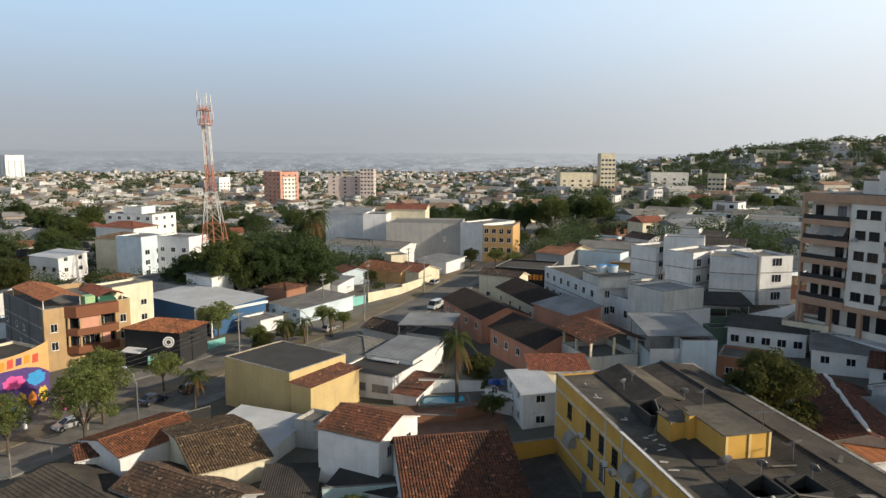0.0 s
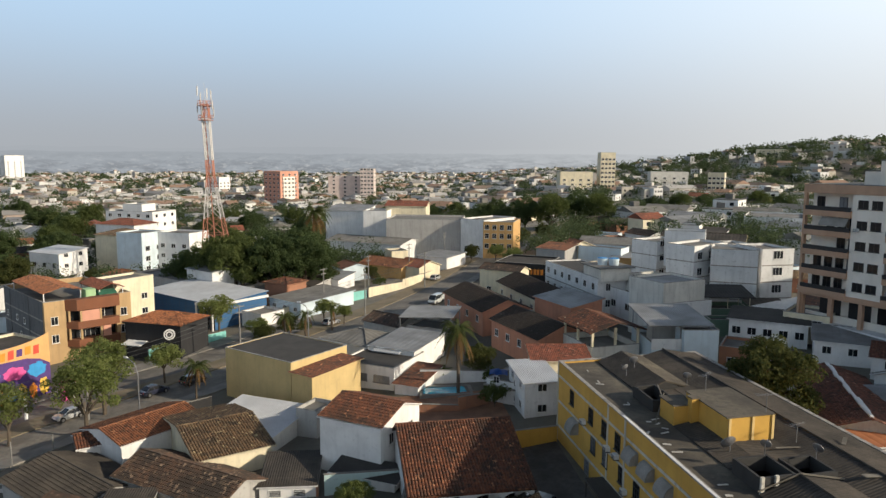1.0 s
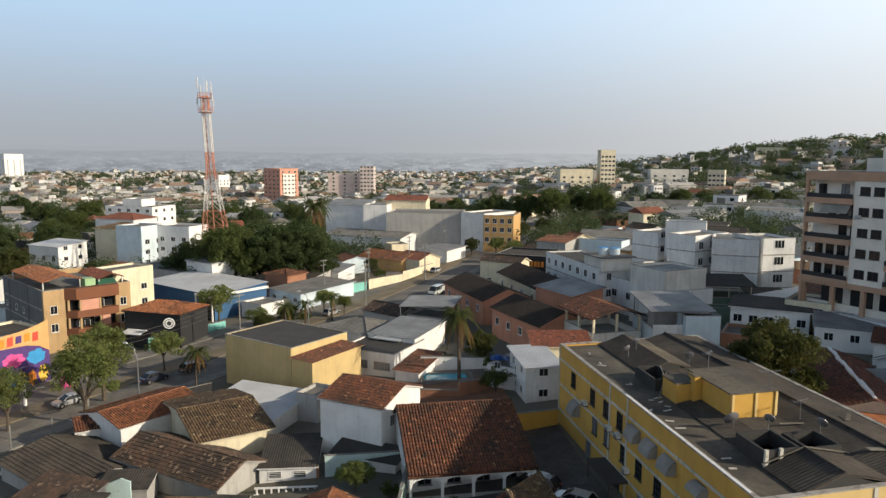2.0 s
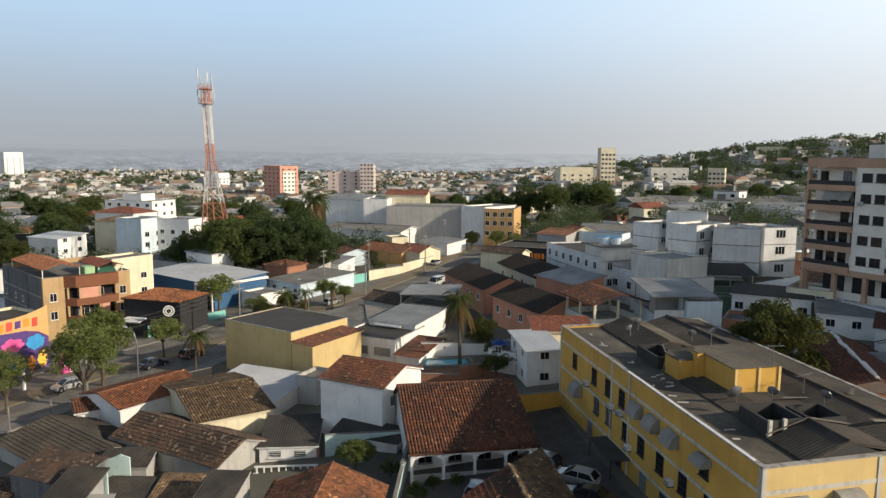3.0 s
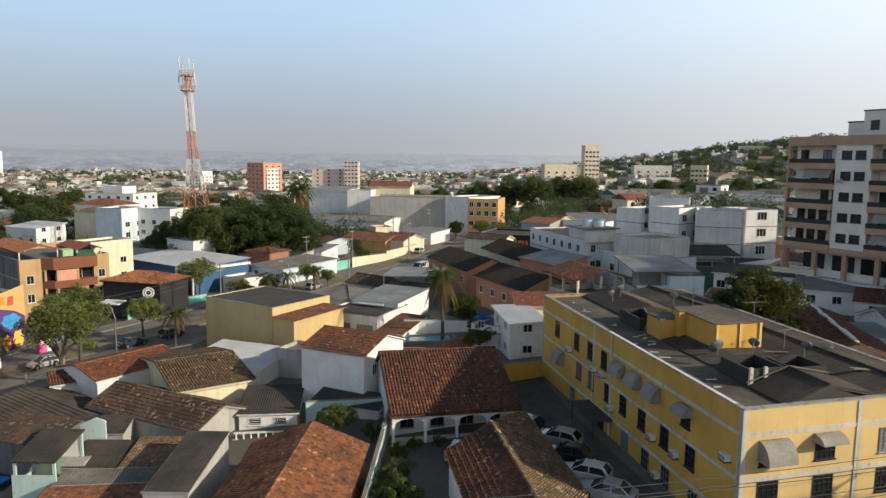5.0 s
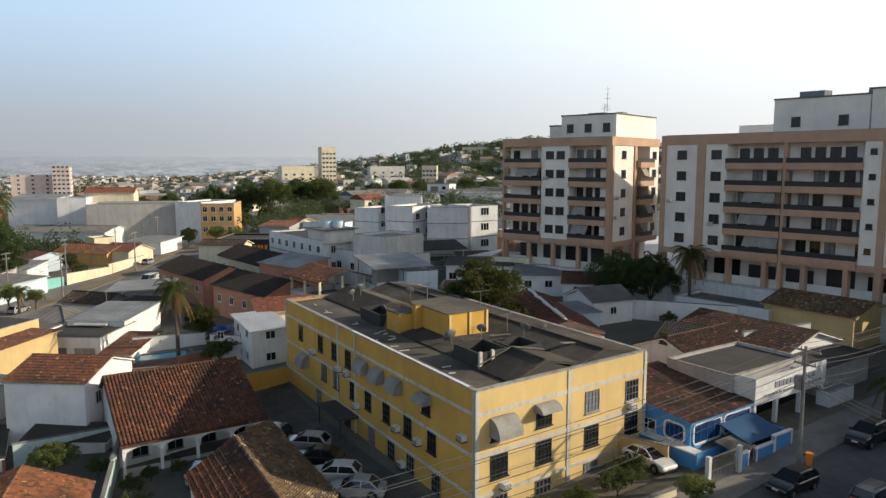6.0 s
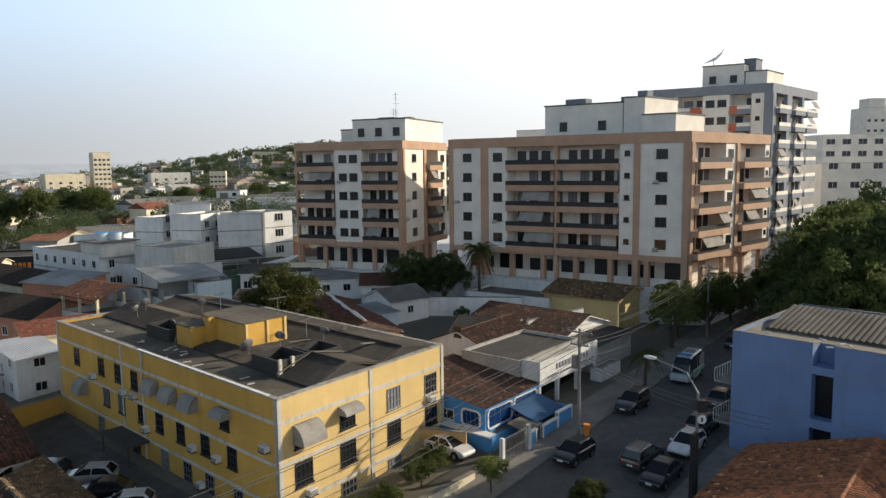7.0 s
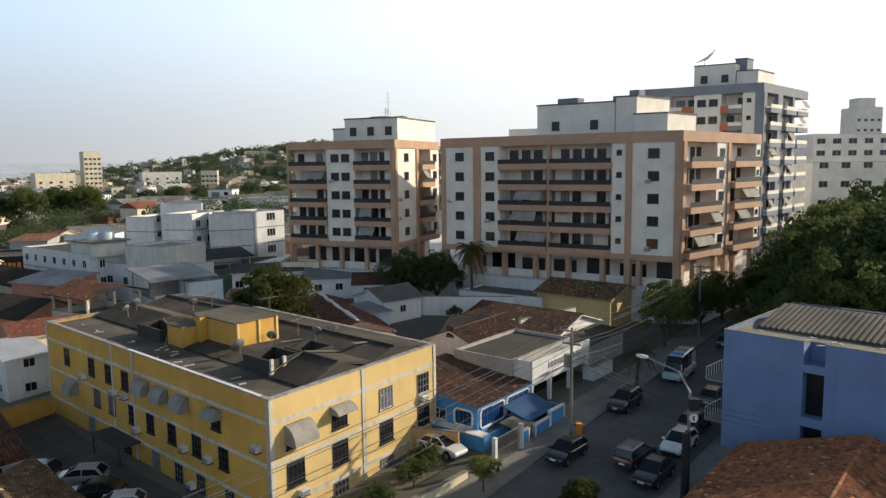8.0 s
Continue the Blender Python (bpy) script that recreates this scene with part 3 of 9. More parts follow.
def ac_unit(parent, m, tilt=0):
    def body():
        bm = new_bm()
        hexa(bm, -0.33, 0.33, -0.45, 0.05, 0, 0.42)
        return mesh_of("air_conditioner", bm, WHITE_METAL)

    def grille():
        zs = [0.04, 0.07]
        for i in range(5):
            zs += [0.10 + i * 0.055, 0.125 + i * 0.055]
        return mesh_of("grille", lattice_bm([-0.3, -0.27, 0.27, 0.3], zs, -0.475, -0.452), METAL)

    def bracket():
        bm = new_bm()
        hexa(bm, -0.37, 0.37, -0.5, 0.0, -0.06, -0.005)
        return mesh_of("bracket", bm, DARKMETAL)
    ob = new("air_conditioner", cached("ac", body))
    ob.parent = parent
    ob.matrix_local = m
    tagged(ob, "white boxy window air conditioner")
    part("grille", cached("ac_grille", grille), None, ob)
    part("bracket", cached("ac_bracket", bracket), None, ob)
    return ob


rnd = random.Random(4)
END_COLS = (2.0, 6.1, 11.0, 15.5)
for row, z in enumerate((6.0, 3.35, 0.5)):
    for i, col in enumerate(END_COLS):
        window(yb, y_matrix("S", col, z), 1.5, 1.65, 4, 3, METAL if (row == 0 and i > 1) or row == 2 else DARKMETAL, CURTAIN if (row, i) in ((0, 2), (2, 2), (2, 3)) else None)
barrel_awning(yb, y_matrix("S", 2.2, 6.35), 2.1, 1.05, 1.3)
barrel_awning(yb, y_matrix("S", 6.1, 7.2), 1.9, 0.9, 0.55)
for col, z in ((15.3, 5.45), (2.4, 2.55)):
    ac_unit(yb, y_matrix("S", col, z))
for z, cols in ((6.15, (32.2, 26.8, 23.4, 20.3, 6.4)), (3.5, (26.0, 23.0, 19.3, 16.2, 12.8, 9.2, 5.6)), (0.6, (27.5, 15.6, 12.0, 8.8, 5.0))):
    for i, col in enumerate(cols):
        window(yb, y_matrix("W", col, z), 1.2, 1.6, 3, 3, METAL if z < 1 else DARKMETAL, CURTAIN if i in (0, 1) and z < 5 else None)
for col in (10.9, 14.0, 17.0):
    barrel_awning(yb, y_matrix("W", col, 6.6), 1.8, 0.8, 1.1)
barrel_awning(yb, y_matrix("W", 6.4, 7.1), 1.7, 0.85, 0.6)
barrel_awning(yb, y_matrix("W", 31.0, 3.7), 1.9, 0.9, 1.3)
for col, z in ((1.3, 6.0), (7.4, 3.6), (10.8, 3.5), (20.2, 5.5), (22.2, 5.4), (18.3, 3.1), (9.9, 0.9), (28.4, 5.6)):
    ac_unit(yb, y_matrix("W", col, z))
# entrance canopy and door
bm = new_bm()
hexa(bm, -2.6, 2.6, -1.9, 0, 2.2, 2.38)
hexa(bm, -2.5, -2.4, -1.8, -1.7, -0.6, 2.2)
hexa(bm, 2.4, 2.5, -1.8, -1.7, -0.6, 2.2)
can = part("canopy", bm, DARKROOF, yb, "dark flat entrance canopy")
can.matrix_local = y_matrix("W", 20.6, 0)
bm = new_bm()
hexa(bm, -0.7, 0.7, -0.06, 0.02, -0.3, 2.1)
hexa(bm, -0.03, 0.03, -0.1, -0.06, -0.3, 2.1)
d = part("door", bm, DARKMETAL, yb, "dark metal entrance door")
d.matrix_local = y_matrix("W", 20.6, 0)
# a fallen roof batten and a vent pipe
for a0, b0, z0, a1, b1, z1 in ((3.2, 4.3, 9.75, 6.5, 4.32, 10.68), (6.5, 4.32, 10.68, 10.2, 4.3, 9.9), (2.6, 18.2, 9.5, 5.0, 21.4, 10.75), (4.2, 19.8, 10.5, 5.7, 24.0, 10.6)):
    p, q = YU * a0 + YV * b0, YU * a1 + YV * b1
    bm = new_bm()
    tube(bm, [(p.x, p.y, z0), (q.x, q.y, z1)], 0.07, sides=4)
    part("batten", bm, OLD_SHEET, yb, "pale weathered roof batten")
# roof: deck, corrugated fields and the stair head
bm = new_bm()
yl(bm, 0.25, YL - 0.25, 0.25, YW - 0.25, YTOP - 0.5, YTOP - 0.3)
part("roof_deck", bm, DUSTY_DECK, yb)


def y3(a, b, z):
    p = YU * a + YV * b
    return Vector((p.x, p.y, z))


for a0, a1, b0, b1, z0, z1, mat in (
    (3.3, 6.5, 0.4, 4.3, 9.5, 10.55, FIBRE),
    (10.0, 6.5, 0.4, 4.3, 9.75, 10.55, FIBRE),
    (16.8, 12.6, 0.4, 36.2, 9.6, 10.35, FIBRE),
    (9.9, 12.6, 0.4, 36.2, 9.7, 10.35, FIBRE),
    (4.4, 7.2, 25.2, 36.0, 9.5, 10.55, FIBRE),
    (9.9, 7.2, 25.2, 36.0, 9.75, 10.55, DUSTY_DECK),
    (3.6, 6.0, 8.3, 16.9, 9.45, 9.9, FIBRE),
    (10.0, 6.0, 8.3, 11.9, 9.7, 9.9, FIBRE),
    (5.9, 9.9, 18.8, 25.0, 9.6, 9.9, FIBRE),
):
    bm = new_bm()
    o, u, v = y3(a0, b0, z0), y3(a0, b1, z0) - y3(a0, b0, z0), y3(a1, b0, z1) - y3(a0, b0, z0)
    sheet(bm, o, u, v, None, 0.3, 0.045, 1.8, 0.03)
    slab_under(bm, o, u, v, 0.12)
    part("roof_sheet", bm, mat, yb, "grey corrugated fibre-cement roofing")
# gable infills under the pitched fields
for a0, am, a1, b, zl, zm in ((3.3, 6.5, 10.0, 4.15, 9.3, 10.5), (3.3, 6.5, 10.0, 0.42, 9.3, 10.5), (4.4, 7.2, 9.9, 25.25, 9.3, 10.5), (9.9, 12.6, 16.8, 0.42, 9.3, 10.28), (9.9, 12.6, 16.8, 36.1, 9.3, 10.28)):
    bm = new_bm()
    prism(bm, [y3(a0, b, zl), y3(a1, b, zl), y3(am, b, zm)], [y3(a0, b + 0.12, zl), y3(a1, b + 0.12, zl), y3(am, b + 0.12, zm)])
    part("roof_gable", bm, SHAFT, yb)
for a in (6.5, 12.6):
    bm = new_bm()
    b1, z = (4.3, 10.6) if a < 7 else (36.2, 10.4)
    tube(bm, [y3(a, 0.4, z), y3(a, b1, z)], 0.11, sides=6)
    part("ridge_cap", bm, FIBRE, yb)
# loose boards and a patch of pale sheet
for a, b, turn, ln, wd in ((12.0, 3.4, 20, 2.2, 0.45), (9.0, 20.5, 70, 2.4, 0.5), (14.2, 9.0, 62, 1.2, 0.3), (9.6, 9.6, 25, 2.6, 0.2)):
    bm = new_bm()
    hexa(bm, -ln / 2, ln / 2, -wd / 2, wd / 2, 0, 0.05)
    ob = part("loose_board", bm, OLD_SHEET, yb, "pale loose roof board")
    p = y3(a, b, 0)
    ob.matrix_local = pose(p.x, p.y, 10.02 if a < 10 else 10.34, 0, -8 if a > 12.6 else 6, turn)


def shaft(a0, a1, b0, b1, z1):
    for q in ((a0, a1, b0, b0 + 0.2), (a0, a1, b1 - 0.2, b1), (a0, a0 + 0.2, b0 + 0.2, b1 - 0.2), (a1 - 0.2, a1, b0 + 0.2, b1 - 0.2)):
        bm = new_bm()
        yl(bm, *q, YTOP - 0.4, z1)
        part("shaft_wall", bm, SHAFT, yb, "near-black open light-shaft wall")
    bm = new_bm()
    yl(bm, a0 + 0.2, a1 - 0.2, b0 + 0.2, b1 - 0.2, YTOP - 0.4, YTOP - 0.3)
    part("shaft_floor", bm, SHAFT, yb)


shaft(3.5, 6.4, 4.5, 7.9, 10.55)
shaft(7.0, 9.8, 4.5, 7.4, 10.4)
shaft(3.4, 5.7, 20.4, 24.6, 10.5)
for a0, a1, b0, b1, z1, nm in ((5.7, 9.9, 12.1, 18.6, 11.75, "stair_head"), (3.7, 5.7, 17.1, 19.6, 11.1, "stair_annexe"), (5.0, 5.68, 16.4, 17.1, 11.9, "chimney")):
    bm = new_bm()
    yl(bm, a0, a1, b0, b1, YTOP - 0.5, z1)
    part(nm, bm, YELLOW, yb, "yellow masonry on the roof")
    bm = new_bm()
    yl(bm, a0 - 0.1, a1 + 0.1, b0 - 0.1, b1 + 0.1, z1, z1 + 0.1)
    part(nm + "_roof", bm, DUSTY_DECK, yb)
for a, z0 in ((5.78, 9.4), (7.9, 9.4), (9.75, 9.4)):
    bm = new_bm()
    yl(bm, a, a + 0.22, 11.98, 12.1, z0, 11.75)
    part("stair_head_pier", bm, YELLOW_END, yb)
for a, z in ((4.6, 9.4), (3.45, 9.4)):
    bm = new_bm()
    yl(bm, a, a + 0.25, 4.3, 4.5, z, 10.7)
    part("shaft_pier", bm, BAND, yb, "pale peeling pier")
rl = random.Random(12)
for _ in range(15):
    bm = new_bm()
    hexa(bm, -0.3, 0.3, -0.08, 0.08, 0, 0.05)
    ob = part("debris", bm, SIGN_WHITE_RUBBLE, yb)
    p = YU * rl.uniform(0.7, 3.2) + YV * rl.choice((rl.uniform(1, 34), rl.gauss(16, 2.5)))
    ob.matrix_local = pose(p.x, p.y, YTOP - 0.295, 0, 0, rl.uniform(0, 180)) @ Matrix.Diagonal((rl.uniform(0.5, 1.6), rl.uniform(0.6, 1.5), 1, 1))
# a white painted stretch of the roof edge
bm = new_bm()
yl(bm, -0.02, 0.2, 1.0, 19.5, YTOP + 0.02, YTOP + 0.045)
part("edge_strip", bm, WHITE, yb, "white membrane along the roof edge")


def tv_aerial(x, y, z, rot, h=1.6):
    ob = thing("tv_aerial", x, y, z, rot, "thin metal television aerial with short crossbars", "aerial", "television aerials")
    bm = new_bm()
    tube(bm, [(0, 0, 0), (0, 0, h)], 0.03, sides=5)
    part("mast", bm, METAL, ob)
    bm = new_bm()
    tube(bm, [(-0.9, 0, h - 0.1), (0.9, 0, h - 0.05)], 0.022, sides=4)
    part("boom", bm, METAL, ob)
    for k in range(7):
        bm = new_bm()
        q = 0.42 - 0.035 * k
        tube(bm, [(-0.85 + 0.28 * k, -q, h - 0.08), (-0.85 + 0.28 * k, q, h - 0.08)], 0.014, sides=4)
        part("crossbar", bm, METAL, ob)


for a, b, z, rot in ((9.4, 12.4, 11.8, 10), (10.9, 10.4, 9.95, 35), (7.4, 18.3, 11.8, 60)):
    p = YO + YU * a + YV * b
    tv_aerial(p.x, p.y, z, rot)


def dish(x, y, z, rot, r=0.45):
    ob = thing("satellite_dish", x, y, z, rot, "small grey satellite dish on a short mast", "satellite dish", "satellite dishes on the roofs")

    def bowl():
        bm = new_bm()
        rings = [[bm.verts.new((r * q * math.cos(k * math.tau / 14), -0.35 * r * q * q, r * q * math.sin(k * math.tau / 14))) for k in range(14)] for q in (0.15, 0.5, 0.8, 1.0)]
        back = [[bm.verts.new((r * q * math.cos(k * math.tau / 14), -0.35 * r * q * q + 0.03, r * q * math.sin(k * math.tau / 14))) for k in range(14)] for q in (0.15, 0.5, 0.8, 1.0)]
        for rr in (rings, back):
            for p, q in zip(rr, rr[1:]):
                for k in range(14):
                    bm.faces.new((p[k], p[(k + 1) % 14], q[(k + 1) % 14], q[k]))
            bm.faces.new(rr[0])
        for k in range(14):
            bm.faces.new((rings[-1][k], rings[-1][(k + 1) % 14], back[-1][(k + 1) % 14], back[-1][k]))
        return mesh_of("bowl", bm, METAL)
    b = part("bowl", cached(("dish", r), bowl), None, ob)
    b.matrix_local = pose(0, -0.1, 0.75, -28)
    bm = new_bm()
    tube(bm, [(0, 0, 0), (0, 0, 0.8)], 0.035)
    tube(bm, [(0, 0, 0.5), (0, -0.55 - r * 0.3, 0.95)], 0.02)
    part("mast", bm, METAL, ob)
    return ob


for a, b, z, rot, r in ((5.0, 10.5, 9.6, 200, 0.62), (5.9, 7.5, 10.7, 150, 0.4), (9.3, 6.2, 10.6, 130, 0.42), (5.7, 29.3, 10.7, 190, 0.45), (7.2, 21.2, 11.45, 170, 0.4), (3.8, 27.1, 10.7, 220, 0.4)):
    p = YO + YU * a + YV * b
    dish(p.x, p.y, z, rot, r)
# ---- houses round the yellow block ----
# x, y, turn, length, depth, eaves
big = house(-10.4, 61.2, 17, 11.4, 10.5, 2.9, "white house with arched veranda under brown clay tiles", WHITE, "gable", TILE_BROWN, 2.3, 0.62, 0.3, tone=TILE_DARK)


def arcade(parent, n, length, depth, z0, z1, mat):
    """A veranda of arches before the wall of a house."""
    w = length / n
    for i in range(n):
        bm = new_bm()
        x0, x1 = i * w + 0.12, (i + 1) * w - 0.12
        pts = [(x0, z1)]
        for k in range(9):
            a = math.pi * k / 8
            pts.append(((x0 + x1) / 2 - (x1 - x0) / 2 * math.cos(a), z1 - 0.75 + 0.55 * math.sin(a)))
        pts.append((x1, z1))
        prism(bm, [(x, -depth, z) for x, z in pts], [(x, -depth + 0.18, z) for x, z in pts])
        part("arch", bm, mat, parent)
    for i in range(n + 1):
        bm = new_bm()
        hexa(bm, i * w - 0.12, i * w + 0.12, -depth - 0.02, -depth + 0.2, z0, z1)
        part("column", bm, mat, parent)
    bm = new_bm()
    hexa(bm, 0.12, length - 0.12, -depth, -depth + 0.15, z0, z0 + 0.8)
    # Grey in place of white: the veranda's deep shade put into the wall colour.
    part("veranda_wall", bm, GREY, parent)


arcade(big, 4, 11.4, 2.6, 0.3, 3.0, WHITE)
bm = new_bm()
k = 2.3 / 6.51
sheet(bm, (-0.3, -2.9, 4.24 - k * 2.95), (12.0, 0, 0), (0, 2.75, k * 2.75), None, 0.3, 0.13, 0.45, 0.05)
slab_under(bm, (-0.3, -2.9, 4.17 - k * 2.95), (12.0, 0, 0), (0, 2.75, k * 2.75))
part("veranda_roof", bm, TILE_BROWN, big)
bm = new_bm()
hexa(bm, -0.2, 11.6, -2.8, 0, -0.6, 0.32)
part("veranda_floor", bm, CONCRETE, big)
for s in (1.6, 4.4, 7.2, 9.8):
    window(big, face_matrix("S", s, 1.0, 11.4, 10.5), 1.3, 1.4, 2, 1, METAL)

house(-21.3, 70.4, -20, 7.6, 8.2, 4.6, "tall white house with a rust-brown tile roof", WHITE, "gable", TILE_BROWN, 1.25, 0.55, 0.25, wins=[("E", 2, (3.9,), 0.9, 1.2)])
house(-10.1, 37.6, 93, 15.2, 8.4, 1.7, "low house with an orange-brown tile roof", PINK, "gable", TILE_ORANGE, 1.7, 0.5, 0.3, base=-1.6)
# house by the car yard: an uneven tile roof over a skewed lot
E2, O2, R1, ALONG = Vector((1.6, 60.0, 2.7)), Vector((-4.4, 50.2, 2.7)), Vector((-1.1, 52.7, 4.25)), Vector((0.25, -0.968, 0))
yh = thing("house", 0, 0, 0, 0, "low house under an uneven brown tile roof by the car yard", "house")
FOOT.append((0.5, 49.0, 7.5))
bm = new_bm()
sheet(bm, E2 + ALONG * 16, -ALONG * 16, R1 - E2, None, 0.3, 0.13, 0.45, 0.05)
slab_under(bm, E2 + ALONG * 16, -ALONG * 16, R1 - E2)
# Tan tiles on the sunny slope, brown opposite: sun and shade put into colour.
part("roof_slope", bm, TILE_TAN, yh)
bm = new_bm()
sheet(bm, O2, ALONG * 13, R1 - O2, None, 0.3, 0.13, 0.45, 0.05)
slab_under(bm, O2, ALONG * 13, R1 - O2)
part("roof_slope", bm, TILE_BROWN, yh)
bm = new_bm()
tube(bm, [R1 + Vector((0, 0, 0.1)), R1 + ALONG * 13 + Vector((0, 0, 0.1))], 0.14, sides=6)
part("ridge_cap", bm, TILE_TAN, yh)
ring = [E2 + Vector((-0.6, -1.2, 0)), O2 + Vector((0.4, -0.3, 0)), O2 + ALONG * 12.5 + Vector((0.4, 0, 0)), E2 + ALONG * 15.5 + Vector((-0.4, 0, 0))]
bm = new_bm()
prism(bm, [(p.x, p.y, -1.6) for p in ring], [(p.x, p.y, 2.5) for p in ring])
part("wall", bm, WHITE, yh)
hut = house(-25.4, 63.3, 12, 5.5, 7.0, -0.25, "small white two-storey house with a grey corrugated roof", WHITE, "shed", FIBRE, 0.5, over=0.22)
HZ = hut.location.z
for q in (1.5, 3.9):
    window(hut, face_matrix("S", q, -1.25 - HZ, 5.5, 7.0), 1.25, 0.75, 1, 4, WHITE_METAL)
bm = new_bm()
hexa(bm, -0.2, 5.9, -2.4, -0.02, 0, -1.75 - HZ)
hexa(bm, -0.2, 5.9, -2.4, -2.2, -2.6 - HZ, -1.7 - HZ)
part("terrace", bm, WHITE, hut)
for i in range(9):
    bm = new_bm()
    tube(bm, [(0.1 + i * 0.68, -2.3, -1.7 - HZ), (0.1 + i * 0.68, -2.3, -1.15 - HZ)], 0.09, sides=6)
    part("baluster", bm, WHITE, hut)
bm = new_bm()
hexa(bm, -0.1, 5.8, -2.4, -2.2, -1.15 - HZ, -1.02 - HZ)
part("handrail", bm, WHITE, hut)
bm = new_bm()
hexa(bm, 5.5, 5.75, -0.1, 0.5, 0, -0.3 - HZ)
part("brick_edge", bm, BRICK, hut, "bare brick corner pier")
house(-41.1, 64.15, -21.7, 14.4, 7.0, -0.4, "long grey house with a dark mossy tile roof", GREY, "gable", TILE_DARK, 1.4, 0.5, 0.3)
house(-43.9, 70.2, 61, 10.8, 8.4, 0.05, "white-walled house with an orange tile roof", WHITE, "gable", TILE_ORANGE, 1.0, 0.5, 0.25)
house(-33.2, 66.4, 40, 8.0, 15.0, 0.6, "cream house with a sunlit tan tile roof", CREAM, "gable", TILE_TAN, 1.25, 0.5, 0.4)
house(-53.9, 64.5, -30, 13.0, 9.0, -1.8, "low house under a grey fibre-cement roof", GREY, "gable", FIBRE, 1.15, 0.55, 0.4)
house(-38.3, 77.0, -15, 10.4, 8.6, 0.2, "shed with a white sheet roof", OFFWHITE, "shed", WHITE_ROOF, 0.8, over=0.3)
house(-42.3, 94.4, -27.8, 13.3, 11.0, 4.9, "windowless ochre warehouse with a flat dark roof", OCHRE, "flat", DARKROOF, name="warehouse", category="warehouse", parapet=0.12)
house(-30.4, 88.0, -27.8, 3.8, 9.5, 3.6, "ochre lean-to with an old tile strip on its wall", OCHRE, "shed", TILE_BROWN, 0.25)
ph = house(-26.6, 97.6, -18.3, 9.2, 9.4, 2.7, "white flat-roofed house beside the pool", WHITE, "flat", DARKROOF, parapet=0.25)
PZ = ph.location.z
for q, w in ((4.2, 1.3), (7.2, 2.6)):
    window(ph, face_matrix("S", q, 0.3 - PZ, 9.2, 9.4), w, 1.1, 3 if w > 2 else 2, 1, METAL, CURTAIN)
bm = new_bm()
prism(bm, [(2.0, 6.2, 2.75 - PZ), (6.6, 6.2, 2.75 - PZ), (6.6, 9.0, 3.15 - PZ), (2.0, 9.0, 3.15 - PZ)], [(2.0, 6.2, 2.9 - PZ), (6.6, 6.2, 2.9 - PZ), (6.6, 9.0, 3.3 - PZ), (2.0, 9.0, 3.3 - PZ)])
part("roof_panel", bm, WHITE_ROOF, ph, "tilted white roof panel")
house(-17.5, 93.4, -18, 3.6, 7.4, 0.9, "brown-tiled lean-to at the white house", WHITE, "shed", TILE_BROWN, 0.9)
house(-33.0, 111.2, -28.7, 9.8, 8.5, 2.3, "house with a grey hipped roof", WHITE, "hip", FIBRE_PALE, 1.3, fine=False)
house(-23.7, 104.3, -19.7, 8.1, 10.2, 3.1, "long white hall with a grey sheet roof", WHITE, "shed", METAL_ROOF, 0.6, over=0.15, fine=False)
house(-29.6, 126.6, -32, 8.5, 6.0, 1.8, "low shed with an old dark tile roof", GREY, "gable", TILE_DARK, 1.2, fine=False)
house(-20.6, 121.5, -20, 7.0, 6.5, 2.4, "dark little house under an open sheet canopy", GREY, "flat", DARKROOF, parapet=0.3)
can2 = thing("canopy", -21.5, 118.2, ground_z(-17, 122), 5, "open canopy with a pale grey sheet roof on thin posts", "canopy")
CZ = can2.location.z
bm = new_bm()
sheet(bm, (0, 0, 4.6 - CZ), (9.5, 0, 0), (1.5, 8.0, 0.4), None, 0.4, 0.04, 0)
slab_under(bm, (0, 0, 4.6 - CZ), (9.5, 0, 0), (1.5, 8.0, 0.4), 0.08)
part("roof", bm, METAL_ROOF, can2, "pale grey sheet roof")
for a, b in ((0.3, 0.3), (9.1, 0.3), (1.8, 7.6), (10.6, 7.6)):
    bm = new_bm()
    tube(bm, [(a, b, -0.2), (a, b, 4.6 - CZ + 0.05 * b)], 0.09)
    part("post", bm, METAL, can2)
house(-15.8, 138.9, -63.1, 19.3, 9.2, 5.1, "pink two-storey house with a dark tile roof", PINK, "gable", TILE_SOOT, 1.8, wins=[("S", 4, (2.8,), 1.1, 1.2)])
house(-5.2, 115.3, -59.6, 14.8, 8.8, 5.4, "pink row house with a dark tile roof", PINK, "gable", TILE_SOOT, 1.8, wins=[("S", 4, (2.6,), 1.1, 1.2)])
house(-5.5, 148.0, -67.3, 20.8, 8.8, 6.0, "cream row house with a dark tile roof", CREAM, "gable", TILE_SOOT, 1.8, wins=[("S", 4, (2.6,), 1.1, 1.2)])
th = house(6.0, 104.6, -65.9, 8.5, 7.6, 6.1, "house with an open roof terrace under brown tiles", OFFWHITE, "flat", CONCRETE, wins=[("S", 2, (2.2,), 1.4, 1.2)], parapet=0.9)
for a, b in ((0.2, 0.2), (4.2, 0.2), (8.3, 0.2), (8.3, 3.8), (8.3, 7.4), (0.2, 7.4)):
    bm = new_bm()
    hexa(bm, a - 0.15, a + 0.15, b - 0.15, b + 0.15, 4.9, 7.6)
    part("post", bm, CREAM, th)
bm = new_bm()
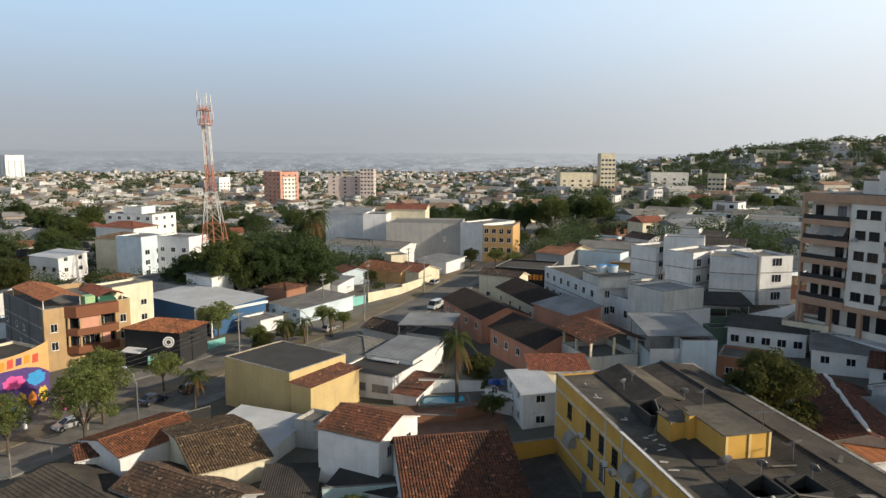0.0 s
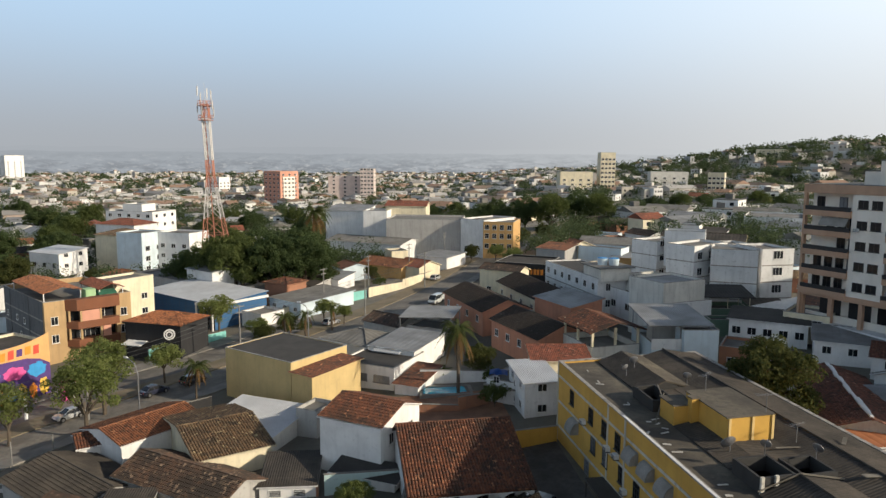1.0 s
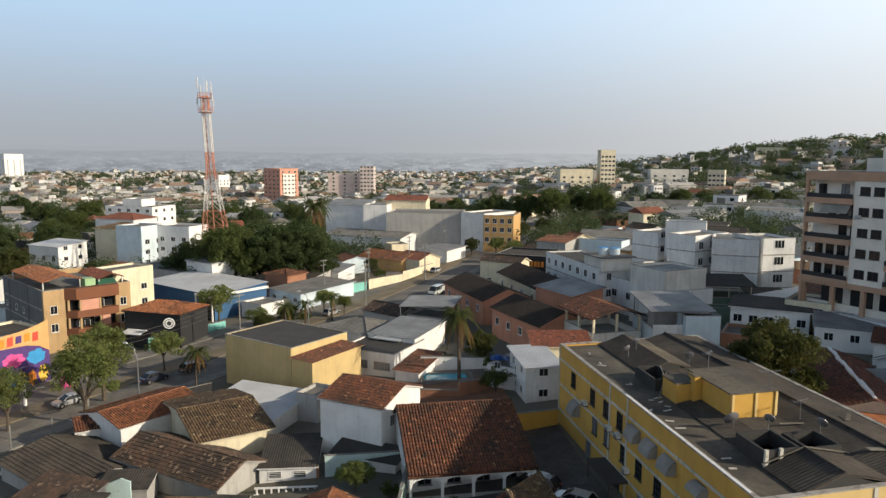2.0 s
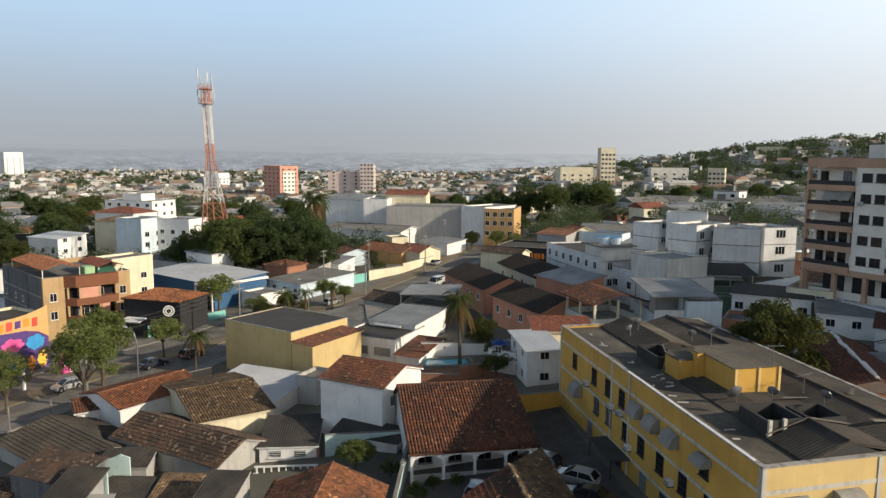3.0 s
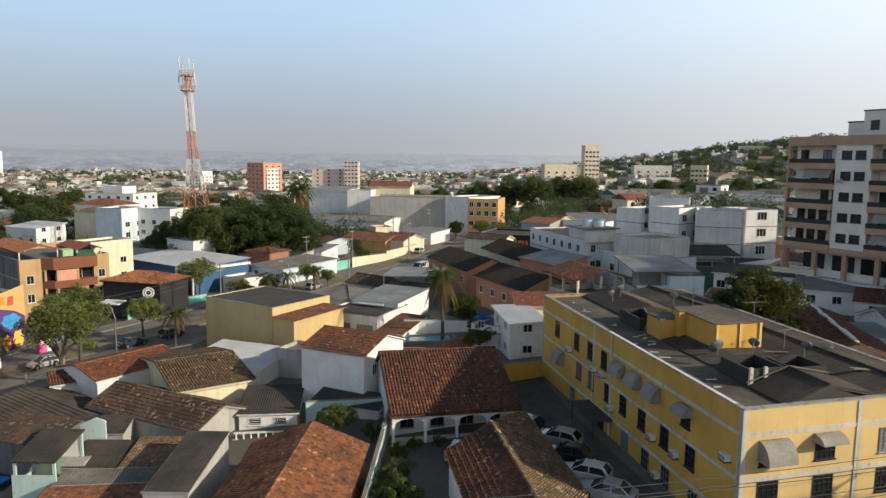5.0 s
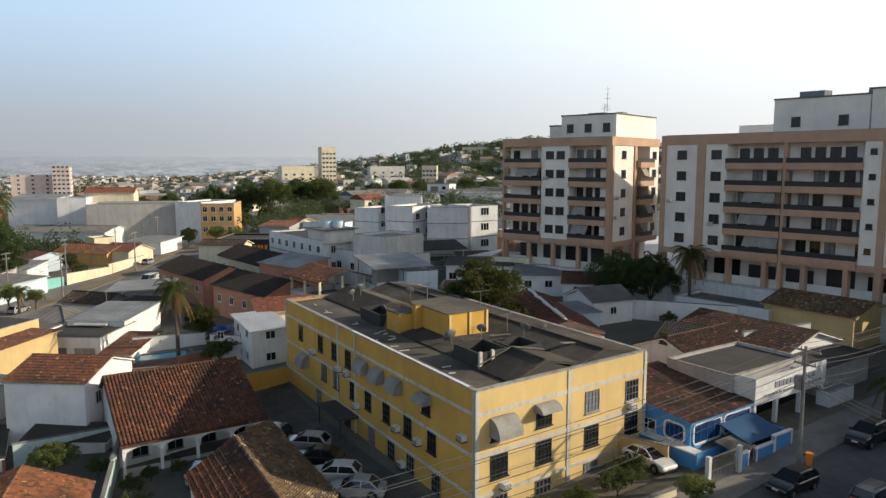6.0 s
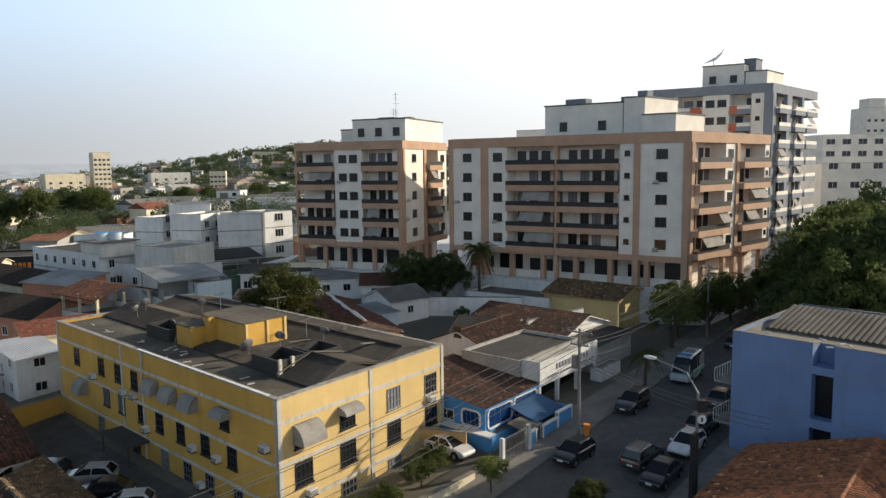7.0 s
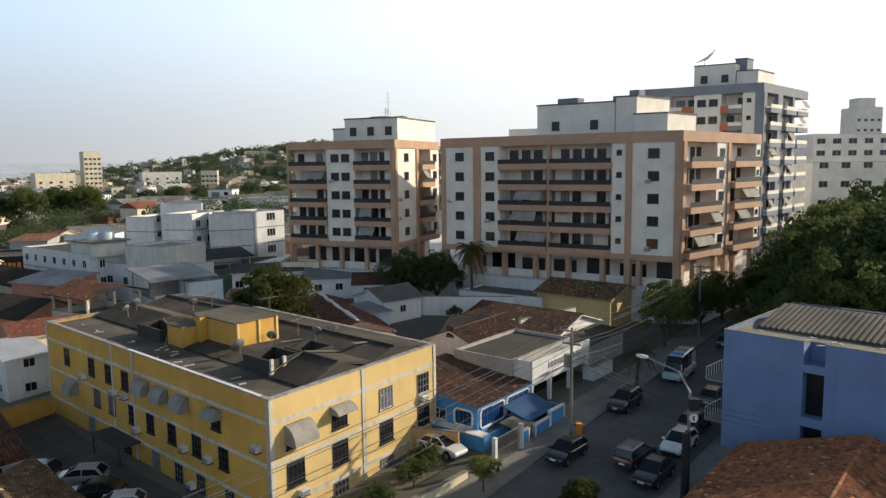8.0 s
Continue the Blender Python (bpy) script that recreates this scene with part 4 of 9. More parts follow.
for o, u, v in (((-0.7, -0.7, 7.3), (9.9, 0, 0), (0, 4.5, 1.3)), ((9.2, 8.3, 7.3), (-9.9, 0, 0), (0, -4.5, 1.3))):
    sheet(bm, o, u, v, None, 0.3, 0.05, 0.42)
    slab_under(bm, o, u, v)
part("terrace_roof", bm, TILE_BROWN, th)
mh = house(17.4, 96.0, 8, 7.8, 9.5, 7.3, "white house with a metal roof over its terrace", LIGHTBLUE, "flat", CONCRETE, wins=[("S", 3, (2.4,), 1.8, 1.5)], parapet=0.9)
MZ = mh.location.z
for a, b in ((0.1, 0.1), (3.9, 0.1), (7.7, 0.1), (7.7, 9.4), (0.1, 9.4)):
    bm = new_bm()
    tube(bm, [(a, b, 6.3 - MZ), (a, b, 10.0 - MZ)], 0.08)
    part("post", bm, METAL, mh)
bm = new_bm()
hexa(bm, 0.5, 7.4, 4.0, 4.15, 6.4 - MZ, 9.6 - MZ)
part("terrace_wall", bm, GREY, mh)
bm = new_bm()
hexa(bm, -0.1, 7.9, -0.12, -0.02, 6.4 - MZ, 7.9 - MZ)
part("terrace_rail", bm, GREYWHITE, mh)
bm = new_bm()
sheet(bm, (-0.7, -0.8, 9.9 - MZ), (8.9, 0, 0), (0, 10.5, 0.8), None, 0.3, 0.03, 0)
slab_under(bm, (-0.7, -0.8, 9.9 - MZ), (8.9, 0, 0), (0, 10.5, 0.8), 0.12)
part("terrace_roof", bm, METAL_ROOF, mh)
house(21.5, 95.6, 8, 4.7, 3.4, 9.3, "pale blue rendered rooftop annexe", LIGHTBLUE, "flat", SLAB)
ann = house(-4.6, 90.0, -27, 6.0, 6.0, 3.4, "whitewashed two-storey annexe with a flat roof", GREYWHITE, "flat", SLAB, wins=[("S", 2, (1.0, 3.0), 0.9, 0.9)])
bm = new_bm()
hexa(bm, -0.3, 6.3, -0.35, -0.002, 2.5, 2.68)
part("ledge", bm, COPING, ann, "stained concrete ledge")
house(0.4, 83.6, 16, 4.4, 7.6, 4.9, "narrow white house with a tiled and sheeted roof", GREYWHITE, "shed", WHITE_ROOF, 0.5, wins=[("S", 1, (1.0, 3.6), 1.2, 1.0), ("W", 2, (1.0, 3.6), 1.0, 1.0)])
house(1.4, 91.6, 8, 7.6, 4.2, 5.4, "house with a bright orange tile roof", CREAM, "shed", TILE_RED, 0.9)
w1 = house(4.5, 150.8, -68.0, 23.5, 8.5, 10.4, "long white two-storey building with a broken dark roof", GREYWHITE, "flat", DARKROOF, wins=[("S", 7, (3.2, 6.2), 1.2, 1.3), ("E", 2, (3.2, 6.2), 1.0, 1.4)], parapet=0.3)
bm = new_bm()
hexa(bm, -0.05, 23.55, -0.06, -0.002, 5.2, 5.4)
part("ledge", bm, COPING, w1)
stair = house(11.2, 134.6, -68.0, 6.8, 6.0, 12.2, "rendered stair head with stained cream walls", OFFWHITE, "flat", SLAB, base=10.2, parapet=0.15)
bm = new_bm()
hexa(bm, -0.6, 7.4, -0.6, 6.6, 12.3 - stair.location.z, 12.5 - stair.location.z)
part("roof_slab", bm, SLAB, stair)
house(15.3, 131.0, -62.6, 17.0, 9.0, 8.8, "white house with a roof terrace and arched window", GREYWHITE, "flat", SLAB, wins=[("S", 4, (3.2,), 1.5, 1.3)], parapet=0.8)
house(18.6, 131.2, -62.6, 8.4, 6.2, 11.2, "cream rooftop room with a blue tank", OFFWHITE, "flat", FIBRE, base=6.0)
house(22.3, 115.2, 33, 9.1, 8.0, 12.2, "tall blank cream party-wall building", OFFWHITE, "flat", METAL_ROOF)
for x, y, rot, L, W, top in ((23.4, 158.0, -51, 7.0, 9.5, 14.6), (27.1, 138.8, -46, 6.0, 11.0, 16.0)):
    house(x, y, rot, L, W, top, "stained white apartment building with paired windows", GREYWHITE, "flat", SLAB, wins=[("E", 3, (4.2, 7.2, 10.2), 1.5, 1.4, 2)], group="stained white apartment buildings", name="apartment_house", category="apartment house")
house(33.7, 132.0, -13, 7.8, 7.6, 15.9, "stained white apartment building with a bare party wall", GREYWHITE, "flat", SLAB, group="stained white apartment buildings", name="apartment_house", category="apartment house")
house(42.3, 131.2, 18, 6.4, 8.2, 16.1, "white apartment building with two windows a floor", GREYWHITE, "flat", SLAB, wins=[("S", 1, (4.0, 7.2, 10.2), 2.0, 1.5, 3)], group="stained white apartment buildings", name="apartment_house", category="apartment house")
house(29.0, 151.4, -15, 8.0, 5.4, 17.2, "white rooftop room on the apartments", WHITE, "flat", SLAB, base=10)
house(69.1, 234.4, -20, 17, 24, 14.0, "large blank white warehouse with flat roof", GREYWHITE, "flat", FIBRE_PALE, name="warehouse", category="warehouse")
house(15, 200, -15, 26, 12, 8.5, "workshop hall with a grey sheet roof", GREY, "gable", FIBRE_PALE, 1.2, fine=False)
house(38, 205, -20, 22, 12, 9.5, "long low hall with a pale gable", CREAM, "gable", FIBRE, 1.6, fine=False)
house(22, 182, -15, 16, 6, 7.0, "orange-sided workshop with a metal roof", ORANGE, "shed", METAL_ROOF, 0.6, fine=False)
shop = house(-7.0, 170.6, -15.5, 12.6, 14, 7.0, "black bakery building with orange lettering", BLACK, "flat", FIBRE, name="shop", category="shop")
house(38.6, 122.4, 2, 6.0, 6.0, 7.0, "dark green house under a sheet roof", GREEN, "shed", FIBRE, 0.5, fine=False)
dr = house(30.4, 121.6, 2, 7.6, 6.0, 7.0, "green house with an open dark-roofed terrace", GREEN, "flat", DARKROOF, parapet=0.7)
DZ = dr.location.z
for a, b in ((0.1, 0.1), (3.8, 0.1), (7.4, 0.1), (7.4, 5.8), (0.1, 5.8)):
    bm = new_bm()
    tube(bm, [(a, b, 6.3 - DZ), (a, b, 9.1 - DZ)], 0.07)
    part("post", bm, CREAM, dr)
bm = new_bm()
sheet(bm, (-0.5, -0.6, 9.1 - DZ), (8.6, 0, 0), (0, 7.2, 0.9), None, 0.5, 0.08, 0)
slab_under(bm, (-0.5, -0.6, 9.1 - DZ), (8.6, 0, 0), (0, 7.2, 0.9), 0.1)
part("terrace_roof", bm, DARKROOF, dr)
house(30.2, 116.6, 6, 9.5, 3.0, 6.2, "green boundary house wall with dark windows", GREEN, "flat", DARKROOF)
house(31.9, 112.4, -21, 11.0, 8.0, 7.4, "white house with a dark sheet roof and a row of windows", WHITE, "shed", DARKROOF, 0.4, fine=False, wins=[("S", 5, (2.2,), 1.3, 1.2)])
house(40.2, 113.4, -33, 6.5, 7.5, 8.6, "cream house with dark shuttered windows", CREAM, "flat", SLAB, wins=[("S", 2, (2.9,), 1.5, 1.3), ("E", 2, (2.9,), 1.3, 1.2)])
house(40.5, 101.8, -20, 9.5, 8.5, 6.9, "house with a pale blue sheet roof", WHITE, "shed", METAL_ROOF, 0.5, fine=False, wins=[("S", 3, (1.9,), 1.2, 1.1)])
house(45.0, 95.0, -28, 8.0, 7.5, 6.6, "white house with a rusty red tile roof", WHITE, "gable", TILE_MAROON, 1.2, wins=[("S", 2, (1.8,), 1.1, 1.1)])
red = house(33.5, 90.7, -100, 19.5, 8.0, 5.5, "low house with a faded red tile roof and white flashing", GREY, "gable", TILE_MAROON, 1.3)
bm = new_bm()
rr = random.Random(9)
for k in range(13):
    q = k * 1.5
    hexa(bm, q, q + 1.5, 4.0 - rr.uniform(0.1, 0.3), 4.0 + rr.uniform(0.1, 0.35), 5.5 + 1.3 + 0.2 - red.location.z, 5.5 + 1.3 + 0.42 - red.location.z)
part("ridge_flashing", bm, WHITE, red, "white painted ridge flashing")
house(33.2, 67.7, 18, 4.2, 6.2, 5.3, "lean-to with a bright orange sheet roof", GREYWHITE, "shed", ORANGE_SHEET, 0.3, fine=False)
house(43.0, 81.5, 8, 6.2, 6.4, 6.4, "white gabled house with a blue painted wall", WHITE, "gable", FIBRE_PALE, 1.3, wins=[("S", 1, (1.6,), 1.0, 1.0)])
house(39.8, 79.0, 8, 3.0, 5.0, 5.6, "narrow white lean-to with a blue mural patch", LIGHTBLUE, "shed", METAL_ROOF, 0.4)
house(40.6, 63.6, -50, 6.6, 9.5, 5.7, "grey house with a dark sheet roof", GREY, "gable", DARKROOF, 1.3)
house(45.8, 67.6, -72, 13.0, 9.4, 6.2, "long house with a dark mossy tile roof", WHITE, "gable", TILE_MOTTLE, 1.4)
fr = house(39.9, 55.9, 20, 9.5, 6.6, 6.1, "house with a brown mottled tile roof and white gable edges", GREYWHITE, "gable", TILE_MOTTLE, 1.3, over=0.2, tone=WHITE)
window(fr, face_matrix("W", 3.3, 4.6, 9.5, 6.6), 0.9, 1.1, 1, 1, DARKMETAL)
house(62.4, 73.6, -72, 10.9, 8.4, 6.9, "yellow gabled house below the tower blocks", OCHRE, "gable", TILE_TAN, 1.3)
house(56.5, 84.0, -65, 13.0, 7.0, 6.4, "white walled outbuilding with a flat roof", GREYWHITE, "flat", SLAB)

# ---- left of the avenue ----
PALEGREEN = paint("pale_green_wall", (0.36, 0.55, 0.30), 0.3)
SHADEGREEN = rough_surface("green_shade_cloth", (0.03, 0.13, 0.08), (0.02, 0.09, 0.055), 0.8, 0.9, 6.0)
peach = house(-102.3, 126.9, -37.5, 24.0, 15.0, 6.5, "four-storey peach building with brown curved balconies", PEACH, "flat", SLAB, name="apartment_house", category="apartment house", parapet=1.0)
bm = new_bm()
PH = 6.5 - peach.location.z
hexa(bm, -0.06, 23.2, -0.06, -0.001, 0.2, PH - 0.05)
part("party_wall", bm, SOOT, peach, "sooty grey party wall")
for z in (PH - 3.4, PH - 6.4, PH - 9.4):
    bm = new_bm()
    hexa(bm, -0.06, 23.2, -0.16, -0.062, z - 0.12, z + 0.12)
    part("ledge", bm, COPING, peach, "grey concrete ledge")
for a in (4.0, 15.5):
    bm = new_bm()
    hexa(bm, a - 0.2, a + 0.2, -0.2, -0.062, 0.2, PH - 0.1)
    part("pilaster", bm, SOOT, peach)
for a, z in ((8.0, PH - 5.6), (12.5, PH - 5.6), (10.0, PH - 8.6), (2.0, PH - 5.6)):
    window(peach, pose(a, -0.065, z), 0.9, 1.1, 1, 1)
for z in (PH - 8.0, PH - 4.75):
    for b0, b1 in ((3.5, 12.5),):
        bm = new_bm()
        prism(bm, [(24.0, b0, z - 0.5), (25.8, b0 + 1.4, z - 0.5), (25.8, b1 - 0.4, z - 0.5), (24.0, b1, z - 0.5)], [(24.0, b0, z + 0.8), (25.8, b0 + 1.4, z + 0.8), (25.8, b1 - 0.4, z + 0.8), (24.0, b1, z + 0.8)])
        part("balcony", bm, BROWNBAND, peach, "brown tiled balcony front")
    for b in (6.6, 9.2):
        window(peach, face_matrix("E", b, z - 0.1, 24.0, 15.0), 1.9, 2.3, 2, 1, WHITE_METAL, GLASS)
    # Flat dark panel paints in the shade of the recessed balcony.
    bm = new_bm()
    hexa(bm, 24.002, 24.03, 3.6, 12.4, z + 0.8, z + 2.7)
    part("balcony_recess", bm, GLASS, peach, "dark panel for the shade of the balcony recess")
    for b, x1 in ((3.9, 24.6), (5.5, 25.7), (8.9, 25.7), (12.1, 24.8)):
        bm = new_bm()
        hexa(bm, 24.0 if b in (3.9, 12.1) else 25.45, x1, b - 0.16, b + 0.16, z + 0.8, z + 2.75)
        part("balcony_column", bm, PEACH, peach)
    bm = new_bm()
    hexa(bm, 25.55, 25.62, 5.7 if z > 5 else 9.2, 8.7 if z > 5 else 10.6, z + 0.8, z + 2.7)
    part("balcony_blind", bm, SALMON, peach, "salmon cloth balcony blind")
    for b in (1.6, 13.6):
        window(peach, face_matrix("E", b, z + 0.5, 24.0, 15.0), 1.7 if 4 < b < 12 else 1.2, 1.5, 2, 1)
bm = new_bm()
prism(bm, [(24.0, 3.4, PH - 1.9), (25.9, 4.8, PH - 1.9), (25.9, 12.2, PH - 1.9), (24.0, 12.6, PH - 1.9)], [(24.0, 3.4, PH + 0.1), (25.9, 4.8, PH + 0.1), (25.9, 12.2, PH + 0.1), (24.0, 12.6, PH + 0.1)])
part("terrace_parapet", bm, BROWNBAND, peach, "tall brown terrace parapet")
for x0, x1, y0, y1, z0, mat, lab in ((3, 21.5, 0.6, 7.4, PH + 1.2, TILE_RUST, "rusty tan terrace roof"), (13, 23, 9.6, 14.4, PH + 1.0, TILE_RED, "red terrace roof")):
    bm = new_bm()
    sheet(bm, (x0, y0, z0), (x1 - x0, 0, 0), (0, (y1 - y0) / 2, 0.9), None, 0.3, 0.04, 0)
    sheet(bm, (x1, y1, z0), (x0 - x1, 0, 0), (0, (y0 - y1) / 2, 0.9), None, 0.3, 0.04, 0)
    slab_under(bm, (x0, y0, z0), (x1 - x0, 0, 0), (0, (y1 - y0) / 2, 0.9))
    slab_under(bm, (x1, y1, z0), (x0 - x1, 0, 0), (0, (y0 - y1) / 2, 0.9))
    part("terrace_roof", bm, mat, peach, lab)
    for a, b in ((x0 + 0.3, y0 + 0.3), (x1 - 0.3, y0 + 0.3), (x1 - 0.3, y1 - 0.3), (x0 + 0.3, y1 - 0.3)):
        bm = new_bm()
        tube(bm, [(a, b, PH - 0.95), (a, b, z0)], 0.1)
        part("post", bm, WHITE, peach)
bm = new_bm()
hexa(bm, 20.0, 22.4, 7.6, 9.4, PH - 0.95, PH + 1.1)
part("terrace_room", bm, PALEGREEN, peach, "pale green rooftop room")
bm = new_bm()
prism(bm, [(20.4, 9.6, PH - 0.9), (23.4, 9.6, PH - 0.9), (23.4, 9.6, PH + 0.2), (21.9, 9.6, PH + 0.75), (20.4, 9.6, PH + 0.5)], [(20.4, 12.8, PH - 0.9), (23.4, 12.8, PH - 0.9), (23.4, 12.8, PH + 0.2), (21.9, 12.8, PH + 0.75), (20.4, 12.8, PH + 0.5)])
part("shade_cloth", bm, SHADEGREEN, peach, "dark green shade cloth over the terrace")
house(-83.6, 127.5, -24, 6.0, 9.0, 8.3, "narrow cream four-storey building with open balconies", CREAM, "flat", SLAB, wins=[("S", 1, (8.6, 5.6, 2.6), 2.4, 1.6), ("E", 2, (8.6, 5.6), 1.4, 1.2)], name="apartment_house", category="apartment house")
mural = house(-79.6, 79.1, 67.6, 20.0, 9.0, 4.1, "toy shop with a bright painted mural front", CREAM, "flat", FIBRE, name="shop", category="shop")
blackshop = house(-70.2, 115.4, -9.1, 11.4, 8.0, 2.8, "black shop with a hipped orange tile roof", BLACK, "hip", TILE_RUST, 1.4, name="shop", category="shop")
bm = new_bm()
prism(bm, [(0.6, -2.0, 3.3), (4.6, -2.0, 3.3), (4.6, -0.02, 3.7), (0.6, -0.02, 3.7)], [(0.6, -2.0, 3.42), (4.6, -2.0, 3.42), (4.6, -0.02, 3.82), (0.6, -0.02, 3.82)])
part("canopy", bm, WHITE, blackshop, "white sloping canopy over the entrance")
bw = house(-84.0, 146.6, -31, 26.0, 13.0, 2.3, "blue-walled workshop with a pale metal roof", BLUE, "shed", WHITE_ROOF, 0.9, fine=False, name="workshop", category="workshop")
WZ = bw.location.z
bm = new_bm()
hexa(bm, 20.5, 26.4, -0.9, 0, 1.9 - WZ, 2.3 - WZ)
hexa(bm, 26.05, 26.45, 0.0, 13.2, 2.1 - WZ, 2.6 - WZ)
part("fascia", bm, WHITE, bw, "white canopy fascia")
for q in (20.7, 23.4, 26.2):
    bm = new_bm()
    hexa(bm, q - 0.15, q + 0.15, -0.85, -0.55, 0, 1.9 - WZ)
    part("canopy_post", bm, WHITE, bw)
# Dark sheets on the closed wall stand in for shade inside open bays.
for q in (22.0, 24.8):
    bm = new_bm()
    hexa(bm, q - 1.2, q + 1.2, -0.06, -0.01, 0.2, 1.7 - WZ)
    part("workshop_opening", bm, GLASS, bw)
house(-99.0, 165.0, -24, 24.0, 14.0, 2.8, "grey flat hall behind the workshop", GREY, "flat", SLAB)
house(-57.4, 136.4, -28, 6.0, 6.0, 0.7, "low white box with a round sign", WHITE, "flat", SLAB)
house(-55.0, 146.0, -33, 10.6, 15.0, 1.6, "grey-roofed workshop row along the avenue", LIGHTBLUE, "shed", FIBRE_PALE, 0.7, fine=False, wins=[("S", 3, (2.2,), 1.2, 0.9)])
house(-80.0, 158.5, -30, 10.0, 6.0, 5.4, "small white shed under the big trees", GREYWHITE, "shed", METAL_ROOF, 0.5, fine=False)
house(-62.3, 216.0, -20, 27, 13, 5.9, "long white warehouse with a grey roof", GREYWHITE, "gable", FIBRE_PALE, 1.2, fine=False, wins=[("S", 4, (3.0,), 2.4, 1.6)], name="warehouse", category="warehouse")
house(-45.0, 188.0, -30, 15, 9, 3.2, "low house with an orange tile roof", ORANGE, "gable", TILE_ORANGE, 1.5, fine=False)
house(-34.0, 184.0, -35, 8.5, 8.0, 3.6, "small cream house with red tiles", CREAM, "gable", TILE_RED, 1.4, fine=False)
house(-30.0, 197.0, -30, 10.0, 9.0, 4.4, "white shop with a pale canopy roof", WHITE, "shed", METAL_ROOF, 0.6, fine=False)
house(-43.0, 215.9, 0.7, 23.3, 17, 13.0, "large grey windowless hall with flat roof", GREY, "flat", FIBRE_PALE, name="warehouse", category="warehouse")
house(-19.6, 215.0, -35, 9.0, 16, 13.6, "white building with a blank side wall", GREYWHITE, "flat", SLAB)
oc = house(-12.4, 209.6, -8, 9.0, 14, 13.2, "orange and pink corner building with balconies", ORANGE, "flat", SLAB, wins=[("S", 4, (3.4, 6.4, 9.0), 1.3, 1.5)], name="apartment_house", category="apartment house")
house(-54.0, 232.0, 0, 8.0, 10, 14.3, "tall bright white building", WHITE, "flat", SLAB)
house(-48.0, 240.0, 0, 14.0, 10, 15.3, "low red-roofed house behind the hall", CREAM, "gable", TILE_RED, 1.4, fine=False)
house(-71.0, 246.0, -10, 15.0, 10, 13.0, "white house with a sawtooth roof", WHITE, "shed", METAL_ROOF, 1.5, fine=False)
lb = house(-120.5, 196.0, -14, 9.5, 9, 9.6, "pale blue apartment house with white balconies", LIGHTBLUE, "flat", SLAB, wins=[("E", 2, (3.5, 6.5, 9.5), 1.8, 1.5)], name="apartment_house", category="apartment house")
house(-109.8, 200.0, -12, 11.5, 9, 9.4, "white apartment house with shaded balconies", WHITE, "flat", SLAB, wins=[("S", 3, (4, 7, 10), 1.5, 1.3)], name="apartment_house", category="apartment house")
house(-133.0, 205.0, -15, 11.5, 12, 7.6, "beige house with a tan hipped roof", CREAM, "hip", TILE_TAN, 1.6, fine=False)
house(-142.0, 187.0, -20, 13.0, 9, 4.4, "bright white house with a slanting parapet", WHITE, "shed", WHITE_ROOF, 0.9, fine=False, wins=[("S", 3, (6.0,), 1.4, 1.3), ("E", 2, (6.0, 9.0), 1.3, 1.2)])
house(-165.0, 262.0, -10, 22.0, 14, 10.5, "large white house on the rise", WHITE, "flat", SLAB, wins=[("S", 5, (6.0, 9.5, 13.0), 1.6, 1.3), ("E", 3, (6.0, 9.5, 13.0), 1.4, 1.3)])
house(-160.0, 266.0, -10, 9.0, 8, 13.0, "white upper storey set back on the large house", WHITE, "flat", SLAB, base=10.2)
house(-154.0, 238.0, -12, 17.0, 12, 7.5, "white house with a red tile roof", WHITE, "hip", TILE_RED, 1.8, fine=False)

# ---- the side street ----
bh = house(31.95, 44.57, 19, 8.1, 9.5, 4.9, "blue house with white window surrounds under mossy tiles", SKYBLUE, "shed", TILE_MOTTLE, 1.0, over=0.3)
BZ = bh.location.z  # foot of the blue house


def rounded_ring(bm, w, h, t, y0, y1, r=0.28, n=4):
    """A flat frame with rounded corners, centred on x, from z = 0 to h."""
    def outline(g):
        pts = []
        for cx, cz, a0 in ((w / 2 - r, r, -90), (w / 2 - r, h - r, 0), (-w / 2 + r, h - r, 90), (-w / 2 + r, r, 180)):
            for k in range(n + 1):
                a = radians(a0 + 90 * k / n)
                pts.append((cx + (r + g) * math.cos(a), cz + (r + g) * math.sin(a)))
        return pts
    rings = [[bm.verts.new((x, yy, z)) for x, z in outline(g)] for g, yy in ((0, y1), (0, y0), (t, y0), (t, y1))]
    m = len(rings[0])
    for p, q in zip(rings, rings[1:] + rings[:1]):
        for i in range(m):
            bm.faces.new((p[i], p[(i + 1) % m], q[(i + 1) % m], q[i]))


def trimmed_opening(parent, m, w, h, pane):
    bm = new_bm()
    rounded_ring(bm, w, h, 0.14, -0.1, 0.0)
    ob = part("window_surround", bm, WHITE, parent, "white rounded window surround")
    ob.matrix_local = m
    bm = new_bm()
    hexa(bm, -w / 2 + 0.02, w / 2 - 0.02, -0.03, -0.004, 0.03, h - 0.03)
    part("pane", bm, pane, ob, "blue-tinted glazing behind the surround")
    for k in range(1, 4):
        bm = new_bm()
        hexa(bm, -w / 2 + w * k / 4 - 0.02, -w / 2 + w * k / 4 + 0.02, -0.07, -0.03, 0.05, h - 0.05)
        part("grille_bar", bm, BLUE, ob)


BLUE_PANE = plain("blue_glazing", (0.012, 0.05, 0.16), 0.15)
for sx, w in ((2.05, 3.3), (5.9, 3.4)):
    trimmed_opening(bh, face_matrix("S", sx, 3.2 - BZ, 8.1, 9.5, 0.0), w, 1.45, BLUE_PANE)
trimmed_opening(bh, face_matrix("W", 8.1, 3.3 - BZ, 8.1, 9.5, 0.0), 1.7, 1.2, BLUE_PANE)
